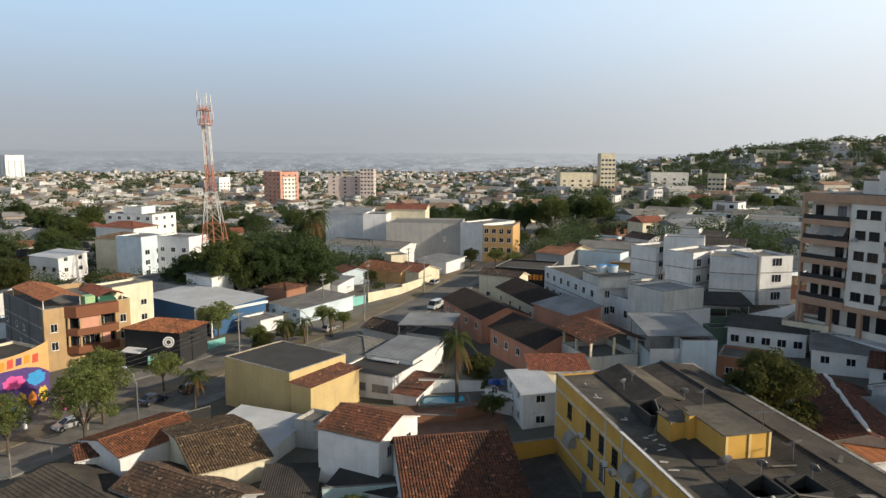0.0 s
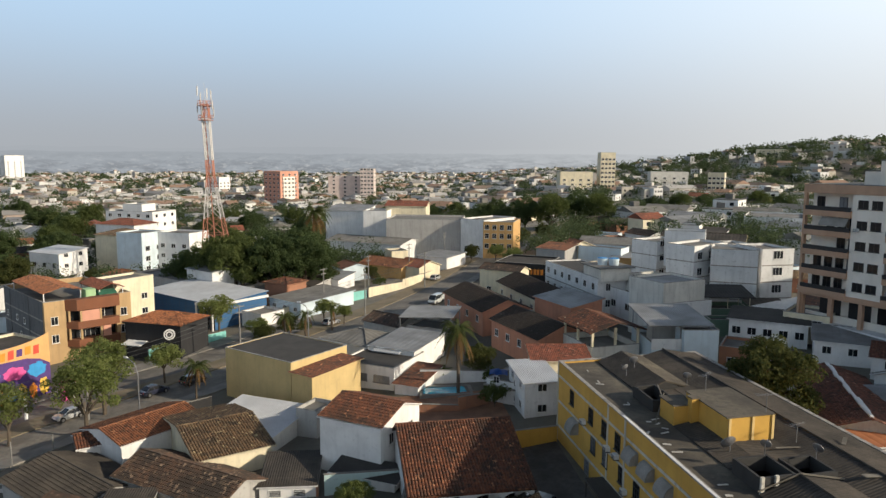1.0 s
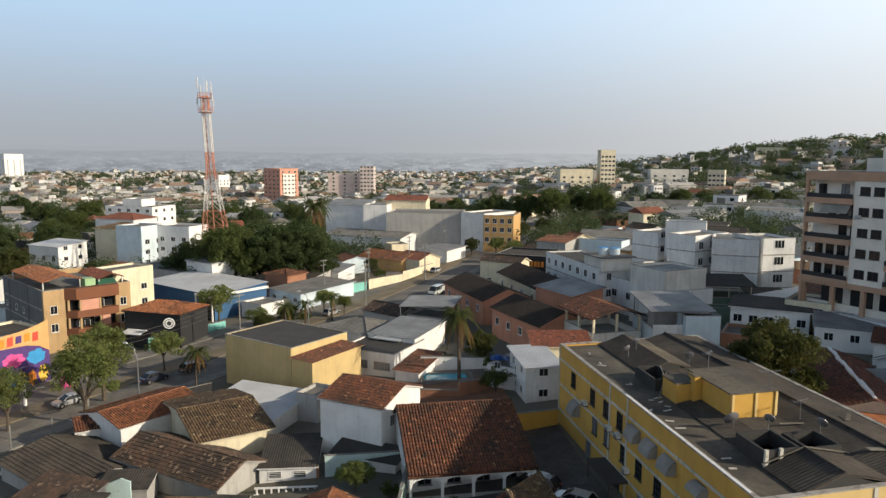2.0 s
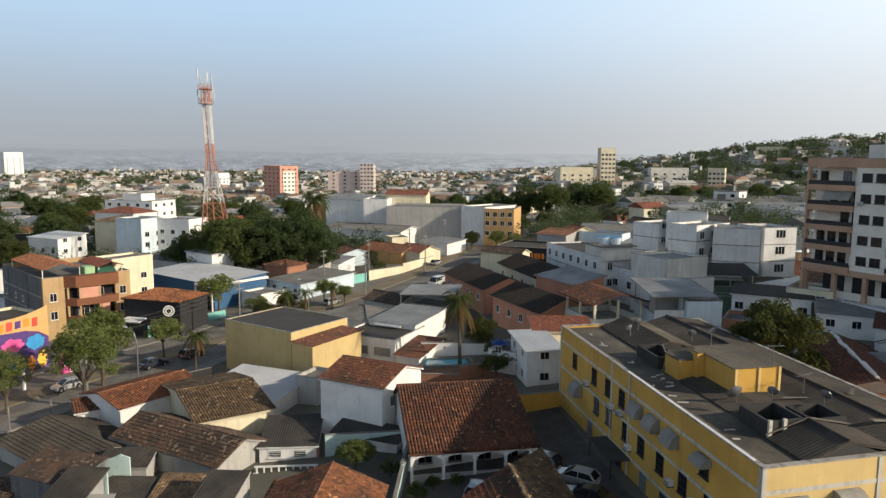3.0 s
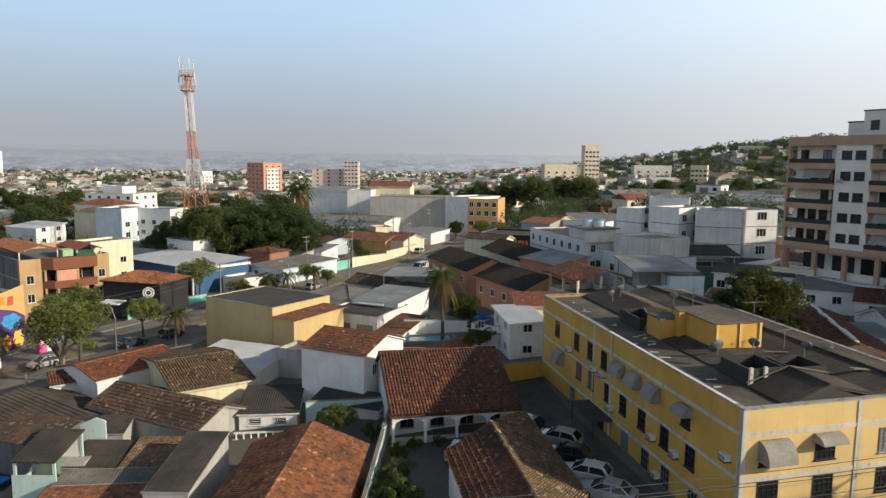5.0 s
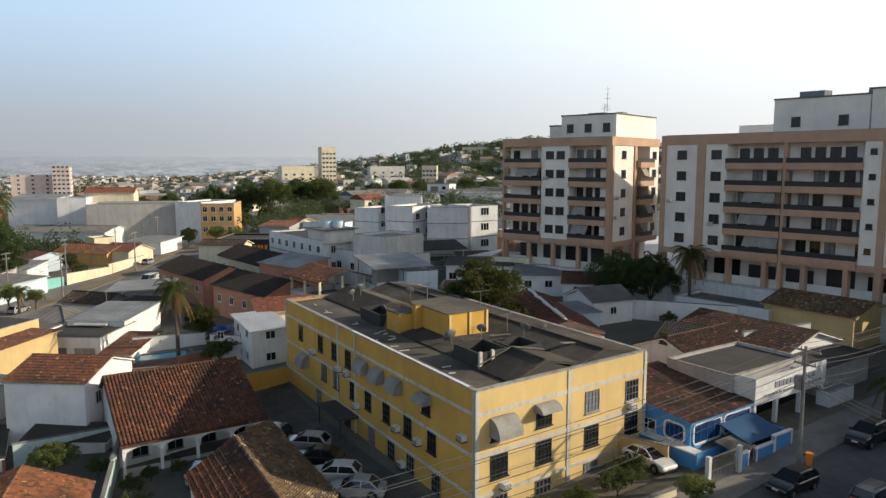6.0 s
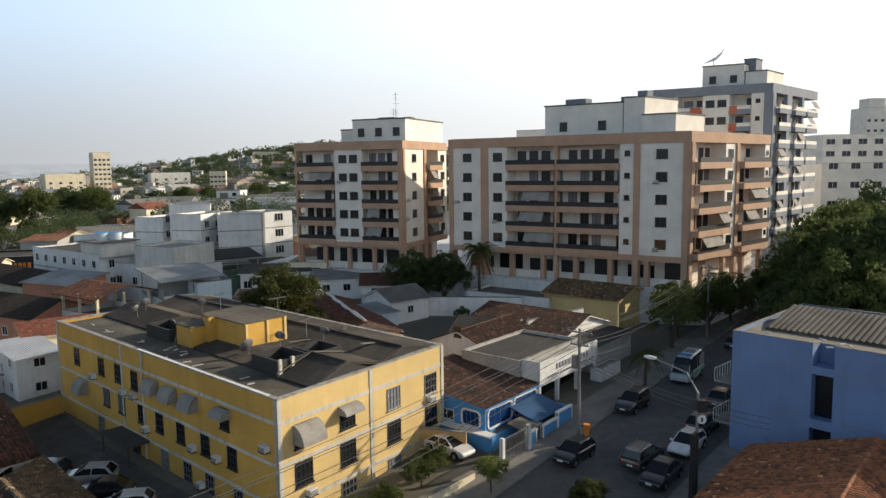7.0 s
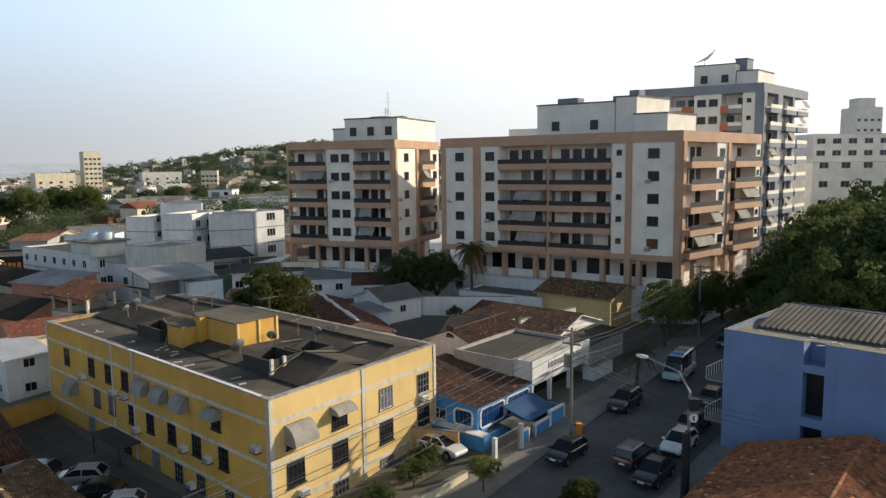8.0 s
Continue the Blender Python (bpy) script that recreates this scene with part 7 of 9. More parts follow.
TREES = (
    ("s", -54.6, 80.0, 1.30), ("s", -57.2, 88.0, 1.25), ("r", -55.0, 100.5, 1.08), ("s", -63.6, 77.8, 0.95), ("r", -59.0, 129.0, 1.35), ("c", -45.0, 90.4, 0.74),
    ("p", -43.2, 122.5, 1.14), ("p", -40.4, 125.5, 1.02), ("p", -36.6, 130.0, 1.08), ("g", -46.0, 118.8, 0.62), ("r", -39.8, 136.0, 0.80), ("r", -48.0, 121.5, 0.8), ("g", -44.2, 126.0, 0.6), ("r", -35.4, 134.5, 0.7), ("b", -41.5, 128.0, 1.1),
    ("d", -84.2, 168.3, 1.13), ("m", -76.5, 164.3, 1.28), ("m", -67.9, 161.1, 1.33), ("d", -60.2, 163.4, 1.43), ("d", -52.9, 166.5, 1.38), ("d", -67.0, 172.0, 1.48), ("d", -56.1, 173.8, 1.53), ("d", -77.8, 172.9, 1.18), ("b", -72.4, 157.0, 1.12), ("b", -63.4, 156.6, 1.21),
    ("c", -66.0, 214.0, 2.10), ("g", -49.0, 172.0, 0.80), ("g", -39.5, 178.5, 0.60), ("b", -36.0, 172.0, 1.20),
    ("c", -8.6, 93.0, 1.12), ("g", -6.2, 99.0, 0.75), ("b", -11.0, 98.5, 1.00), ("b", -4.0, 96.0, 1.10), ("b", -3.4, 87.6, 1.50),
    ("t", -15.5, 61.5, 1.00), ("b", -11.8, 59.8, 0.80), ("b", -7.6, 57.6, 0.55), ("b", -5.6, 58.4, 0.5), ("b", -1.0, 59.4, 0.55), ("b", -8.9, 55.8, 0.7), ("b", -8.0, 50.5, 1.10), ("b", -9.5, 48.4, 0.90), ("b", -7.2, 47.0, 1.20), ("b", -26.0, 66.0, 0.70), ("b", -24.8, 50.0, 0.70),
    ("g", 25.9, 76.0, 1.55), ("d", 52.0, 91.5, 0.72), ("d", 55.5, 88.5, 0.75), ("c", 58.8, 84.0, 1.12), ("b", 66.0, 86.0, 1.20), ("b", 52.5, 79.0, 0.80),
    ("m", 69.5, 56.8, 0.56), ("m", 75.5, 57.0, 0.56), ("s", 64.5, 53.5, 0.91), ("m", 82.0, 58.5, 0.54), ("d", 89.0, 58.0, 0.60), ("d", 96.0, 61.5, 0.67), ("d", 100.5, 48.0, 1.75), ("m", 107.0, 62.0, 0.91), ("d", 112.0, 52.0, 1.46), ("d", 92.0, 43.0, 1.46), ("m", 82.5, 41.0, 1.4), ("m", 74.0, 38.5, 1.3), ("d", 70.0, 38.0, 1.15), ("m", 66.0, 34.5, 1.15), ("d", 78.0, 33.0, 1.75), ("d", 86.0, 34.0, 1.8), ("c", 85.0, 46.5, 1.00), ("c", 93.0, 50.0, 0.90), ("p", 50.5, 44.9, 0.84),
    ("d", 120.0, 67.0, 1.15), ("d", 126.0, 58.0, 1.46), ("m", 135.0, 72.0, 1.12), ("d", 146.0, 78.0, 1.08), ("d", 118.0, 44.0, 1.46), ("m", 108.0, 38.0, 1.46),
    ("g", 30.0, 30.8, 0.45), ("b", 21.0, 40.6, 0.90), ("b", 24.5, 42.0, 1.00), ("b", 26.5, 43.5, 0.90), ("b", 18.5, 41.0, 0.80), ("r", 27.8, 38.0, 0.45),
    ("d", -12.0, 284.0, 1.20), ("d", 0.0, 280.0, 1.28), ("m", 10.0, 276.0, 1.20), ("d", 20.0, 286.0, 1.28), ("m", 28.0, 278.0, 1.12), ("d", -66.0, 330.0, 0.96), ("d", -54.0, 322.0, 1.02), ("d", -42.0, 318.0, 0.96), ("m", -30.0, 316.0, 0.96), ("d", -20.0, 310.0, 0.90), ("d", 55.0, 312.0, 0.90), ("m", 66.0, 318.0, 0.90), ("d", 78.0, 322.0, 0.96), ("d", 90.0, 330.0, 0.96), ("m", 102.0, 326.0, 0.96), ("d", 114.0, 330.0, 0.96), ("d", -228.0, 318.0, 0.90), ("m", -210.0, 298.0, 0.90), ("d", -196.0, 282.0, 1.20), ("d", -222.0, 340.0, 0.96), ("d", -160.0, 350.0, 0.90), ("m", -148.0, 342.0, 0.84), ("g", 6.0, 236.0, 1.00), ("g", -1.0, 232.0, 0.90), ("r", -8.0, 198.0, 1.00), ("r", -3.0, 190.0, 1.00), ("g", -15.5, 204.0, 0.70),
    ("g", -142.0, 176.0, 1.20), ("m", -150.0, 168.0, 0.90), ("d", -158.0, 190.0, 1.00), ("d", -150.0, 212.0, 1.10), ("m", -160.0, 222.0, 1.10), ("d", -168.0, 206.0, 1.20), ("d", -140.0, 222.0, 0.90), ("d", -104.0, 216.0, 0.90), ("m", -96.0, 222.0, 1.00), ("g", -118.0, 180.0, 0.90), ("d", -112.0, 250.0, 1.10), ("d", -122.0, 262.0, 1.20),
    ("g", -131.0, 166.0, 1.60), ("d", -140.0, 176.5, 1.00), ("d", -221.0, 300.0, 1.30), ("m", -205.0, 312.0, 1.20), ("d", -262.0, 340.0, 1.30), ("m", -180.0, 262.0, 1.10), ("d", -168.0, 285.0, 1.20), ("d", -120.0, 300.0, 1.20), ("m", -104.0, 312.0, 1.10), ("d", -84.0, 262.0, 1.00),
)
rt = random.Random(17)
for k, x, y, s in TREES:
    if k not in placed:
        move_thing(KINDS[k], x, y, s, rt.uniform(0, 360))
        placed.add(k)
    else:
        drop_copy(KINDS[k], x, y, s * rt.uniform(0.94, 1.06), rt.uniform(0, 360))


# ---- cars ----
def car(x, y, rot, colour, label, length=4.0, height=1.5, shape="hatch", z=None):
    """A car facing its own +x; shape: hatch, saloon, estate or minibus."""
    bus = shape == "minibus"
    zz = (ground_z(x, y) if z is None else z) + 0.06
    ob = thing("minibus" if bus else "car", x, y, zz, rot, label, "minibus" if bus else "car", "parked cars")
    pm = cached(("carpaint", colour), lambda: plain("car_paint", colour, 0.28, 0.1, 0.7))
    L, w = length, 1.0 if bus else 0.87
    belt = 1.12 if bus else height * 0.62

    def ring(px, lo, hi, hw):
        half = ((hw * 0.82, lo), (hw * 0.97, lo + 0.1), (hw, lo + (hi - lo) * 0.55), (hw * 0.97, hi - 0.07), (hw * 0.88, hi))
        return [(px, q, zq) for q, zq in half] + [(px, -q, zq) for q, zq in half[::-1]]
    rear = belt * (0.98 if shape in ("hatch", "estate", "minibus") else 0.95)
    st = [(-0.5, 0.42, rear * 0.72, 0.86), (-0.49, 0.3, rear * 0.93, 0.93), (-0.455, 0.24, rear, 0.97), (-0.3, 0.22, belt, 1.0), (0.0, 0.21, belt, 1.0), (0.24, 0.22, belt * 0.985, 1.0), (0.36, 0.23, belt * 0.9, 0.985), (0.44, 0.25, belt * 0.82, 0.95), (0.485, 0.3, belt * 0.72, 0.88), (0.5, 0.4, belt * 0.6, 0.8)]
    bm = new_bm()
    loft(bm, [ring(f * L, a, b, w * k) for f, a, b, k in st])
    body = part("body", bm, pm, ob)
    if bus:
        cab = [(-0.49, 0.9), (-0.44, 1.0), (0.1, 1.0), (0.26, 0.96), (0.36, 0.55), (0.41, 0.05)]
    elif shape == "saloon":
        cab = [(-0.38, 0.05), (-0.24, 0.9), (-0.1, 1.0), (0.04, 0.97), (0.25, 0.05)]
    elif shape == "estate":
        cab = [(-0.485, 0.1), (-0.44, 0.92), (-0.3, 1.0), (0.03, 0.98), (0.24, 0.05)]
    else:
        cab = [(-0.475, 0.1), (-0.36, 0.92), (-0.2, 1.0), (0.03, 0.97), (0.25, 0.05)]

    def cabin_ring(f, g, grow=0.0, floor=None):
        top = belt - 0.03 + (height - belt) * g
        lo = belt - 0.05 if floor is None else top - floor
        wt = w * (0.9 - 0.2 * g) + grow
        wl = w * 0.9 + grow if floor is None else wt * 1.02
        return [(f * L, wl, lo), (f * L, wt, top - 0.05), (f * L, wt - 0.1, top + grow), (f * L, -wt + 0.1, top + grow), (f * L, -wt, top - 0.05), (f * L, -wl, lo)]
    bm = new_bm()
    loft(bm, [cabin_ring(f, g) for f, g in cab])
    part("glasshouse", bm, GLASS if not bus else cached("busglass", lambda: plain("bus_glass", (0.03, 0.035, 0.04), 0.15)), ob, "dark tinted windows")
    bm = new_bm()
    loft(bm, [cabin_ring(f, g, 0.018, 0.09) for f, g in cab if g > 0.85])
    part("roof", bm, pm, ob)
    # painted pillars: front, middle and rear, on both sides
    for sy in (-1, 1):
        for (f0, g0), (f1, g1), wide in ((cab[-1], cab[-2], 0.09), (cab[0], cab[1], 0.22 if shape != "saloon" else 0.14), ((-0.1, 0.0), (-0.105, 0.97), 0.07)):
            bm = new_bm()
            rings = []
            for f, g in ((f0, min(g0, 0.05)), (f1, g1)):
                q = w * (0.9 - 0.2 * g) + 0.012
                zt = belt - 0.03 + (height - belt) * g
                rings.append([(f * L - wide / 2, sy * q, zt), (f * L + wide / 2, sy * q, zt), (f * L + wide / 2, sy * (q - 0.06), zt), (f * L - wide / 2, sy * (q - 0.06), zt)])
            loft(bm, rings)
            part("pillar", bm, pm, ob)
        if bus:
            bm = new_bm()
            hexa(bm, -0.49 * L, -0.2 * L, sy * w * 0.86, sy * w * 0.9, belt, height - 0.35)
            part("side_panel", bm, pm, ob)
        for px in (-L * 0.3, L * 0.31):
            def tyre():
                bm = new_bm()
                rings = [[(rr * math.cos(k * math.tau / 18), yy, rr * math.sin(k * math.tau / 18)) for k in range(18)] for yy, rr in ((-0.1, 0.21), (-0.1, 0.29), (-0.06, 0.31), (0.06, 0.31), (0.1, 0.29), (0.1, 0.21))]
                loft(bm, rings)
                return mesh_of("tyre", bm, TYRE)

            def rim():
                bm = new_bm()
                loft(bm, [[(rr * math.cos(k * math.tau / 16), yy, rr * math.sin(k * math.tau / 16)) for k in range(16)] for yy, rr in ((-0.108, 0.06), (-0.104, 0.2), (0.104, 0.2), (0.108, 0.06))])
                return mesh_of("rim", bm, CHROME)

            def arch():
                bm = new_bm()
                loft(bm, [[(rr * math.cos(k * math.tau / 18), yy, rr * math.sin(k * math.tau / 18)) for k in range(18)] for yy, rr in ((-0.03, 0.38), (0.03, 0.38))])
                return mesh_of("wheel_arch", bm, TYRE)
            a = part("wheel_arch", cached("wheel_arch", arch), None, body)
            a.matrix_local = pose(px, sy * w * 0.982, 0.36)
            t = part("tyre", cached("tyre", tyre), None, ob)
            t.matrix_local = pose(px, sy * w * 0.93, 0.31)
            part("rim", cached("rim", rim), None, t)
        for f, mat, nm, z0, z1 in ((0.462, SIGN_WHITE, "headlight", 0.62, 0.72), (-0.487, SIGN_RED, "tail_light", 0.66, 0.86)):
            bm = new_bm()
            hexa(bm, f * L - 0.05, f * L + 0.05, sy * w * 0.7 - 0.1, sy * w * 0.7 + 0.1, belt * z0, belt * z1)
            part(nm, bm, mat, ob)
        bm = new_bm()
        hexa(bm, 0.2 * L, 0.2 * L + 0.16, sy * (w + 0.02) - 0.09, sy * (w + 0.02) + 0.09, belt - 0.02, belt + 0.12)
        part("mirror", bm, pm, ob)
    for f in (0.492, -0.492):
        bm = new_bm()
        hexa(bm, f * L - 0.06, f * L + 0.06, -w * 0.72, w * 0.72, 0.28, 0.42)
        part("bumper", bm, DARKMETAL, ob)
        bm = new_bm()
        hexa(bm, f * L * 1.012 - 0.05, f * L * 1.012 + 0.05, -0.22, 0.22, 0.48, 0.6)
        part("number_plate", bm, SIGN_WHITE, ob)
    if shape == "estate":
        for sy in (-0.55, 0.55):
            bm = new_bm()
            tube(bm, [(-0.42 * L, sy * w, height + 0.05), (0.0, sy * w, height + 0.06)], 0.025, sides=5)
            part("roof_rail", bm, METAL, ob)
    return ob


C_BLACK, C_WHITE, C_GREY, C_SILVER, C_DARKBLUE = (0.012, 0.012, 0.014), (0.72, 0.72, 0.71), (0.06, 0.06, 0.065), (0.40, 0.41, 0.42), (0.03, 0.035, 0.06)
for x, y, rot, col, lab, shape in (
    (35.7, 38.3, 197, C_BLACK, "black hatchback parked at the kerb", "hatch"),
    (39.2, 34.7, 17, C_GREY, "dark grey estate car with a roof rack in the street", "estate"),
    (38.2, 32.1, 198, C_BLACK, "black saloon car by the far kerb", "saloon"),
    (43.2, 34.0, 198, C_WHITE, "white hatchback by the far kerb", "hatch"),
    (46.2, 42.3, 200, C_BLACK, "black estate car at the kerb", "estate"),
    (47.6, 36.0, 18, C_GREY, "dark grey car beside the blue building", "hatch"),
    (54.0, 39.0, 20, C_GREY, "dark car in the shade of the trees", "saloon"),
    (71.5, 50.2, 22, C_DARKBLUE, "dark car under the street trees", "hatch"),
    (28.9, 45.2, 285, C_WHITE, "white car in the side yard of the yellow block", "saloon"),
    (4.6, 58.6, 155, C_SILVER, "silver hatchback in the dark yard", "hatch"),
    (5.2, 55.3, 158, C_BLACK, "black car in the dark yard", "saloon"),
    (6.2, 52.0, 160, C_WHITE, "white hatchback in the dark yard", "hatch"),
    (7.4, 49.0, 160, C_SILVER, "silver car beside the yellow block", "saloon"),
    (1.6, 61.9, 150, C_BLACK, "black car parked before the yellow wall", "hatch"),
    (-3.6, 56.3, 78, C_SILVER, "grey-blue small car before the veranda", "hatch"),
    (-61.6, 86.6, 242, C_SILVER, "silver hatchback on the avenue", "hatch"),
    (-54.2, 95.8, 62, C_DARKBLUE, "dark blue saloon car on the avenue", "saloon"),
    (-50.4, 100.4, 62, C_GREY, "grey car on the avenue", "hatch"),
    (-22.6, 178.0, 72, C_SILVER, "silver car on the far avenue", "hatch"),
    (-38.0, 134.5, 66, C_SILVER, "pale car behind the palms", "hatch"),
):
    car(x, y, rot, col, lab, 4.3 if shape in ("saloon", "estate") else 3.95, 1.62 if shape == "estate" else 1.48, shape)
amb = car(57.4, 45.6, 204, (0.62, 0.64, 0.63), "white and teal minibus ambulance at the kerb", 5.8, 2.5, "minibus")
for x0, x1 in ((2.0, 2.83), (-2.8, 1.2)):
    bm = new_bm()
    for sy in (-1, 1):
        hexa(bm, x0, x1, sy * 1.005 - 0.012, sy * 1.005 + 0.012, 0.62, 0.86)
    part("stripe", bm, TEAL, amb, "teal painted stripe")
bm = new_bm()
hexa(bm, 2.05, 2.45, -0.8, 0.8, 0.95, 1.03)
part("bonnet_panel", bm, TEAL, amb, "teal painted bonnet")
bm = new_bm()
hexa(bm, 0.6, 0.9, -0.6, 0.6, 2.5, 2.62)
part("light_bar", bm, SIGN_BLUE, amb, "dark blue light bar")
bm = new_bm()
hexa(bm, -1.4, -0.5, -0.45, 0.45, 2.49, 2.58)
part("roof_hatch", bm, METAL, amb)
car(-19.0, 150.5, 250, (0.6, 0.62, 0.6), "pale green and white van on the verge", 4.6, 2.0, "minibus")


# ---- poles, lamps and cables ----
POLE = rough_surface("pole_concrete", (0.25, 0.24, 0.22), (0.16, 0.155, 0.145), 0.8)


def utility_pole(x, y, h=9.0, rot=0.0, box=False):
    z = ground_z(x, y)
    ob = thing("utility_pole", x, y, z, rot, "grey concrete utility pole with a crossarm", "utility pole", "utility poles")
    bm = new_bm()
    tube(bm, [(0, 0, -0.3), (0, 0, h)], 0.17, 0.1, 8)
    part("shaft", bm, POLE, ob)
    for zz, w in ((h - 0.3, 1.1), (h - 1.3, 0.8)):
        bm = new_bm()
        hexa(bm, -w, w, -0.06, 0.06, zz - 0.06, zz + 0.06)
        arm = part("crossarm", bm, POLE, ob)
        for k in (-0.9, -0.3, 0.3, 0.9):
            bm = new_bm()
            tube(bm, [(k * w, 0, zz + 0.06), (k * w, 0, zz + 0.25)], 0.05, 0.03, 6)
            part("insulator", bm, SLATE, arm)
    if box:
        bm = new_bm()
        tube(bm, [(0.35, 0, h - 3.2), (0.35, 0, h - 2.2)], 0.3, 0.3, 10)
        part("transformer", bm, METAL, ob)
    return Vector((x, y, z + h))


def street_lamp(x, y, h, reach, rot, label):
    z = ground_z(x, y)
    ob = thing("street_lamp", x, y, z, rot, label, "street lamp", "street lamps")
    bm = new_bm()
    tube(bm, [(0, 0, -0.3), (0, 0, h * 0.8), (reach * 0.25, 0, h * 0.94), (reach, 0, h)], 0.12, 0.05, 8)
    part("pole", bm, METAL, ob)
    bm = new_bm()
    loft(bm, [[(reach - 0.1, -0.1, h - 0.05), (reach - 0.1, 0.1, h - 0.05), (reach - 0.1, 0.06, h + 0.1), (reach - 0.1, -0.06, h + 0.1)], [(reach + 0.35, -0.2, h - 0.08), (reach + 0.35, 0.2, h - 0.08), (reach + 0.35, 0.1, h + 0.14), (reach + 0.35, -0.1, h + 0.14)], [(reach + 0.8, -0.12, h - 0.02), (reach + 0.8, 0.12, h - 0.02), (reach + 0.8, 0.06, h + 0.08), (reach + 0.8, -0.06, h + 0.08)]])
    part("lamp_head", bm, WHITE_METAL, ob)


def cable(a, b, sag, label="thin dark overhead cable", r=0.02):
    a, b = Vector(a), Vector(b)
    n = 12
    bm = new_bm()
    tube(bm, [a.lerp(b, i / n) - Vector((0, 0, 4 * sag * (i / n) * (1 - i / n))) for i in range(n + 1)], r, r, 4)
    single("cable", bm, CABLE, label, "cable", "overhead cables")


CABLE = plain("cable_sheath", (0.10, 0.10, 0.10), 0.6)
poles = [utility_pole(-15, 30, 9, 15), utility_pole(38.1, 40.4, 9.2, 108, True), utility_pole(72.0, 54.6, 9, 110), utility_pole(105, 67.5, 9, 110)]
for a, b in zip(poles, poles[1:]):
    for k, (off, dz) in enumerate(((-0.9, -0.05), (-0.3, -0.05), (0.9, -0.05), (-0.5, -1.2), (0.5, -1.2), (0.1, -2.4), (0.2, -2.8))):
        side = Vector((-0.33, 0.94, 0)) * off
        cable(a + side + Vector((0, 0, dz)), b + side + Vector((0, 0, dz)), 0.9 + 0.15 * k)
for k in range(3):
    cable(poles[1] + Vector((0, 0, -2.0 - 0.3 * k)), Vector((43.5, 27.5, 7.0 - 0.4 * k)), 0.6)
street_lamp(38.9, 29.8, 8.6, 3.3, 100, "curved grey street lamp with a flat head")
for x, y in ((-58.3, 86.0), (-48.6, 114.5), (-32.6, 141.0), (-24.0, 168.0), (-44.0, 150.0), (-37.5, 166.0), (-30.5, 184.0), (-23.5, 205.0)):
    utility_pole(x, y, 9.0, 62)
av = [Vector((x, y, ground_z(x, y) + 8.6)) for x, y in ((-76, 50), (-66, 70), (-58.3, 86.0), (-48.6, 114.5), (-32.6, 141.0), (-24.0, 168.0))]
for a, b in zip(av, av[1:]):
    for k in range(3):
        cable(a + Vector((0.5 * k, 0, -0.5 * k)), b + Vector((0.5 * k, 0, -0.5 * k)), 0.8)
bin_ob = thing("litter_bin", 38.1, 39.9, ground_z(38.1, 39.9) + 0.2, 15, "small orange litter bin hung on the pole", "litter bin")
bm = new_bm()
loft(bm, [[(r0 * math.cos(k * math.tau / 10), r0 * math.sin(k * math.tau / 10) - 0.35, zz) for k in range(10)] for zz, r0 in ((0.6, 0.2), (1.5, 0.26))])
part("bucket", bm, SIGN_ORANGE, bin_ob)
bm = new_bm()
hexa(bm, -0.04, 0.04, -0.15, 0.1, 1.2, 1.3)
part("bracket", bm, DARKMETAL, bin_ob)
limit = thing("road_sign", 38.9, 29.5, ground_z(38.9, 29.8), -35, "round white road sign with a dark mark on the lamp pole", "road sign")
bm = new_bm()
prism(bm, [(0.3 * math.cos(k * math.tau / 16), -0.2, 5.2 + 0.3 * math.sin(k * math.tau / 16)) for k in range(16)], [(0.3 * math.cos(k * math.tau / 16), -0.16, 5.2 + 0.3 * math.sin(k * math.tau / 16)) for k in range(16)])
part("disc", bm, SIGN_WHITE, limit)
bm = new_bm()
hexa(bm, -0.06, 0.06, -0.22, -0.2, 5.05, 5.35)
part("mark", bm, BLACK, limit)
bm = new_bm()
hexa(bm, -0.3, 0.3, -0.25, 0.25, 5.7, 6.5)
part("meter_box", bm, DARKMETAL, limit, "black box on the pole")
for dx in (0.0, 0.45):
    bm = new_bm()
    tube(bm, [(0, 0, -0.3), (0, 0, 5.0)], 0.2, 0.17, 10)
    single("gate_post", bm, DARKMETAL, "thick dark post beside the kerb", "post", "dark posts by the kerb", m=pose(37.0 + dx, 28.6 + 0.25 * dx, ground_z(37, 28.6)))
street_lamp(-50.0, 84.5, 8.5, 2.4, 150, "grey street lamp among the trees")
street_lamp(-37.5, 118.0, 8.0, 2.0, 150, "grey street lamp at the avenue")
for x, y in ((-62, 69), (-54.5, 73.5), (-49.5, 77.5), (-58.3, 71.5)):
    bm = new_bm()
    tube(bm, [(0, 0, -0.2), (0, 0, 3.2)], 0.09, 0.08, 6)
    single("bollard_post", bm, POLE, "thin grey post on the pavement", "post", "posts along the avenue", m=pose(x, y, ground_z(x, y)))
bm = new_bm()
tube(bm, [(0, 0, -0.2), (0, 0, 3.0)], 0.22, 0.2, 10)
single("sign_post", bm, WHITE, "thick white sign post before the toy shop", "post", m=pose(-68, 86.7, ground_z(-68, 86.7)))

# ---- pool and boundary walls ----
POOLBLUE = plain("pool_water", (0.04, 0.47, 0.66), 0.08)


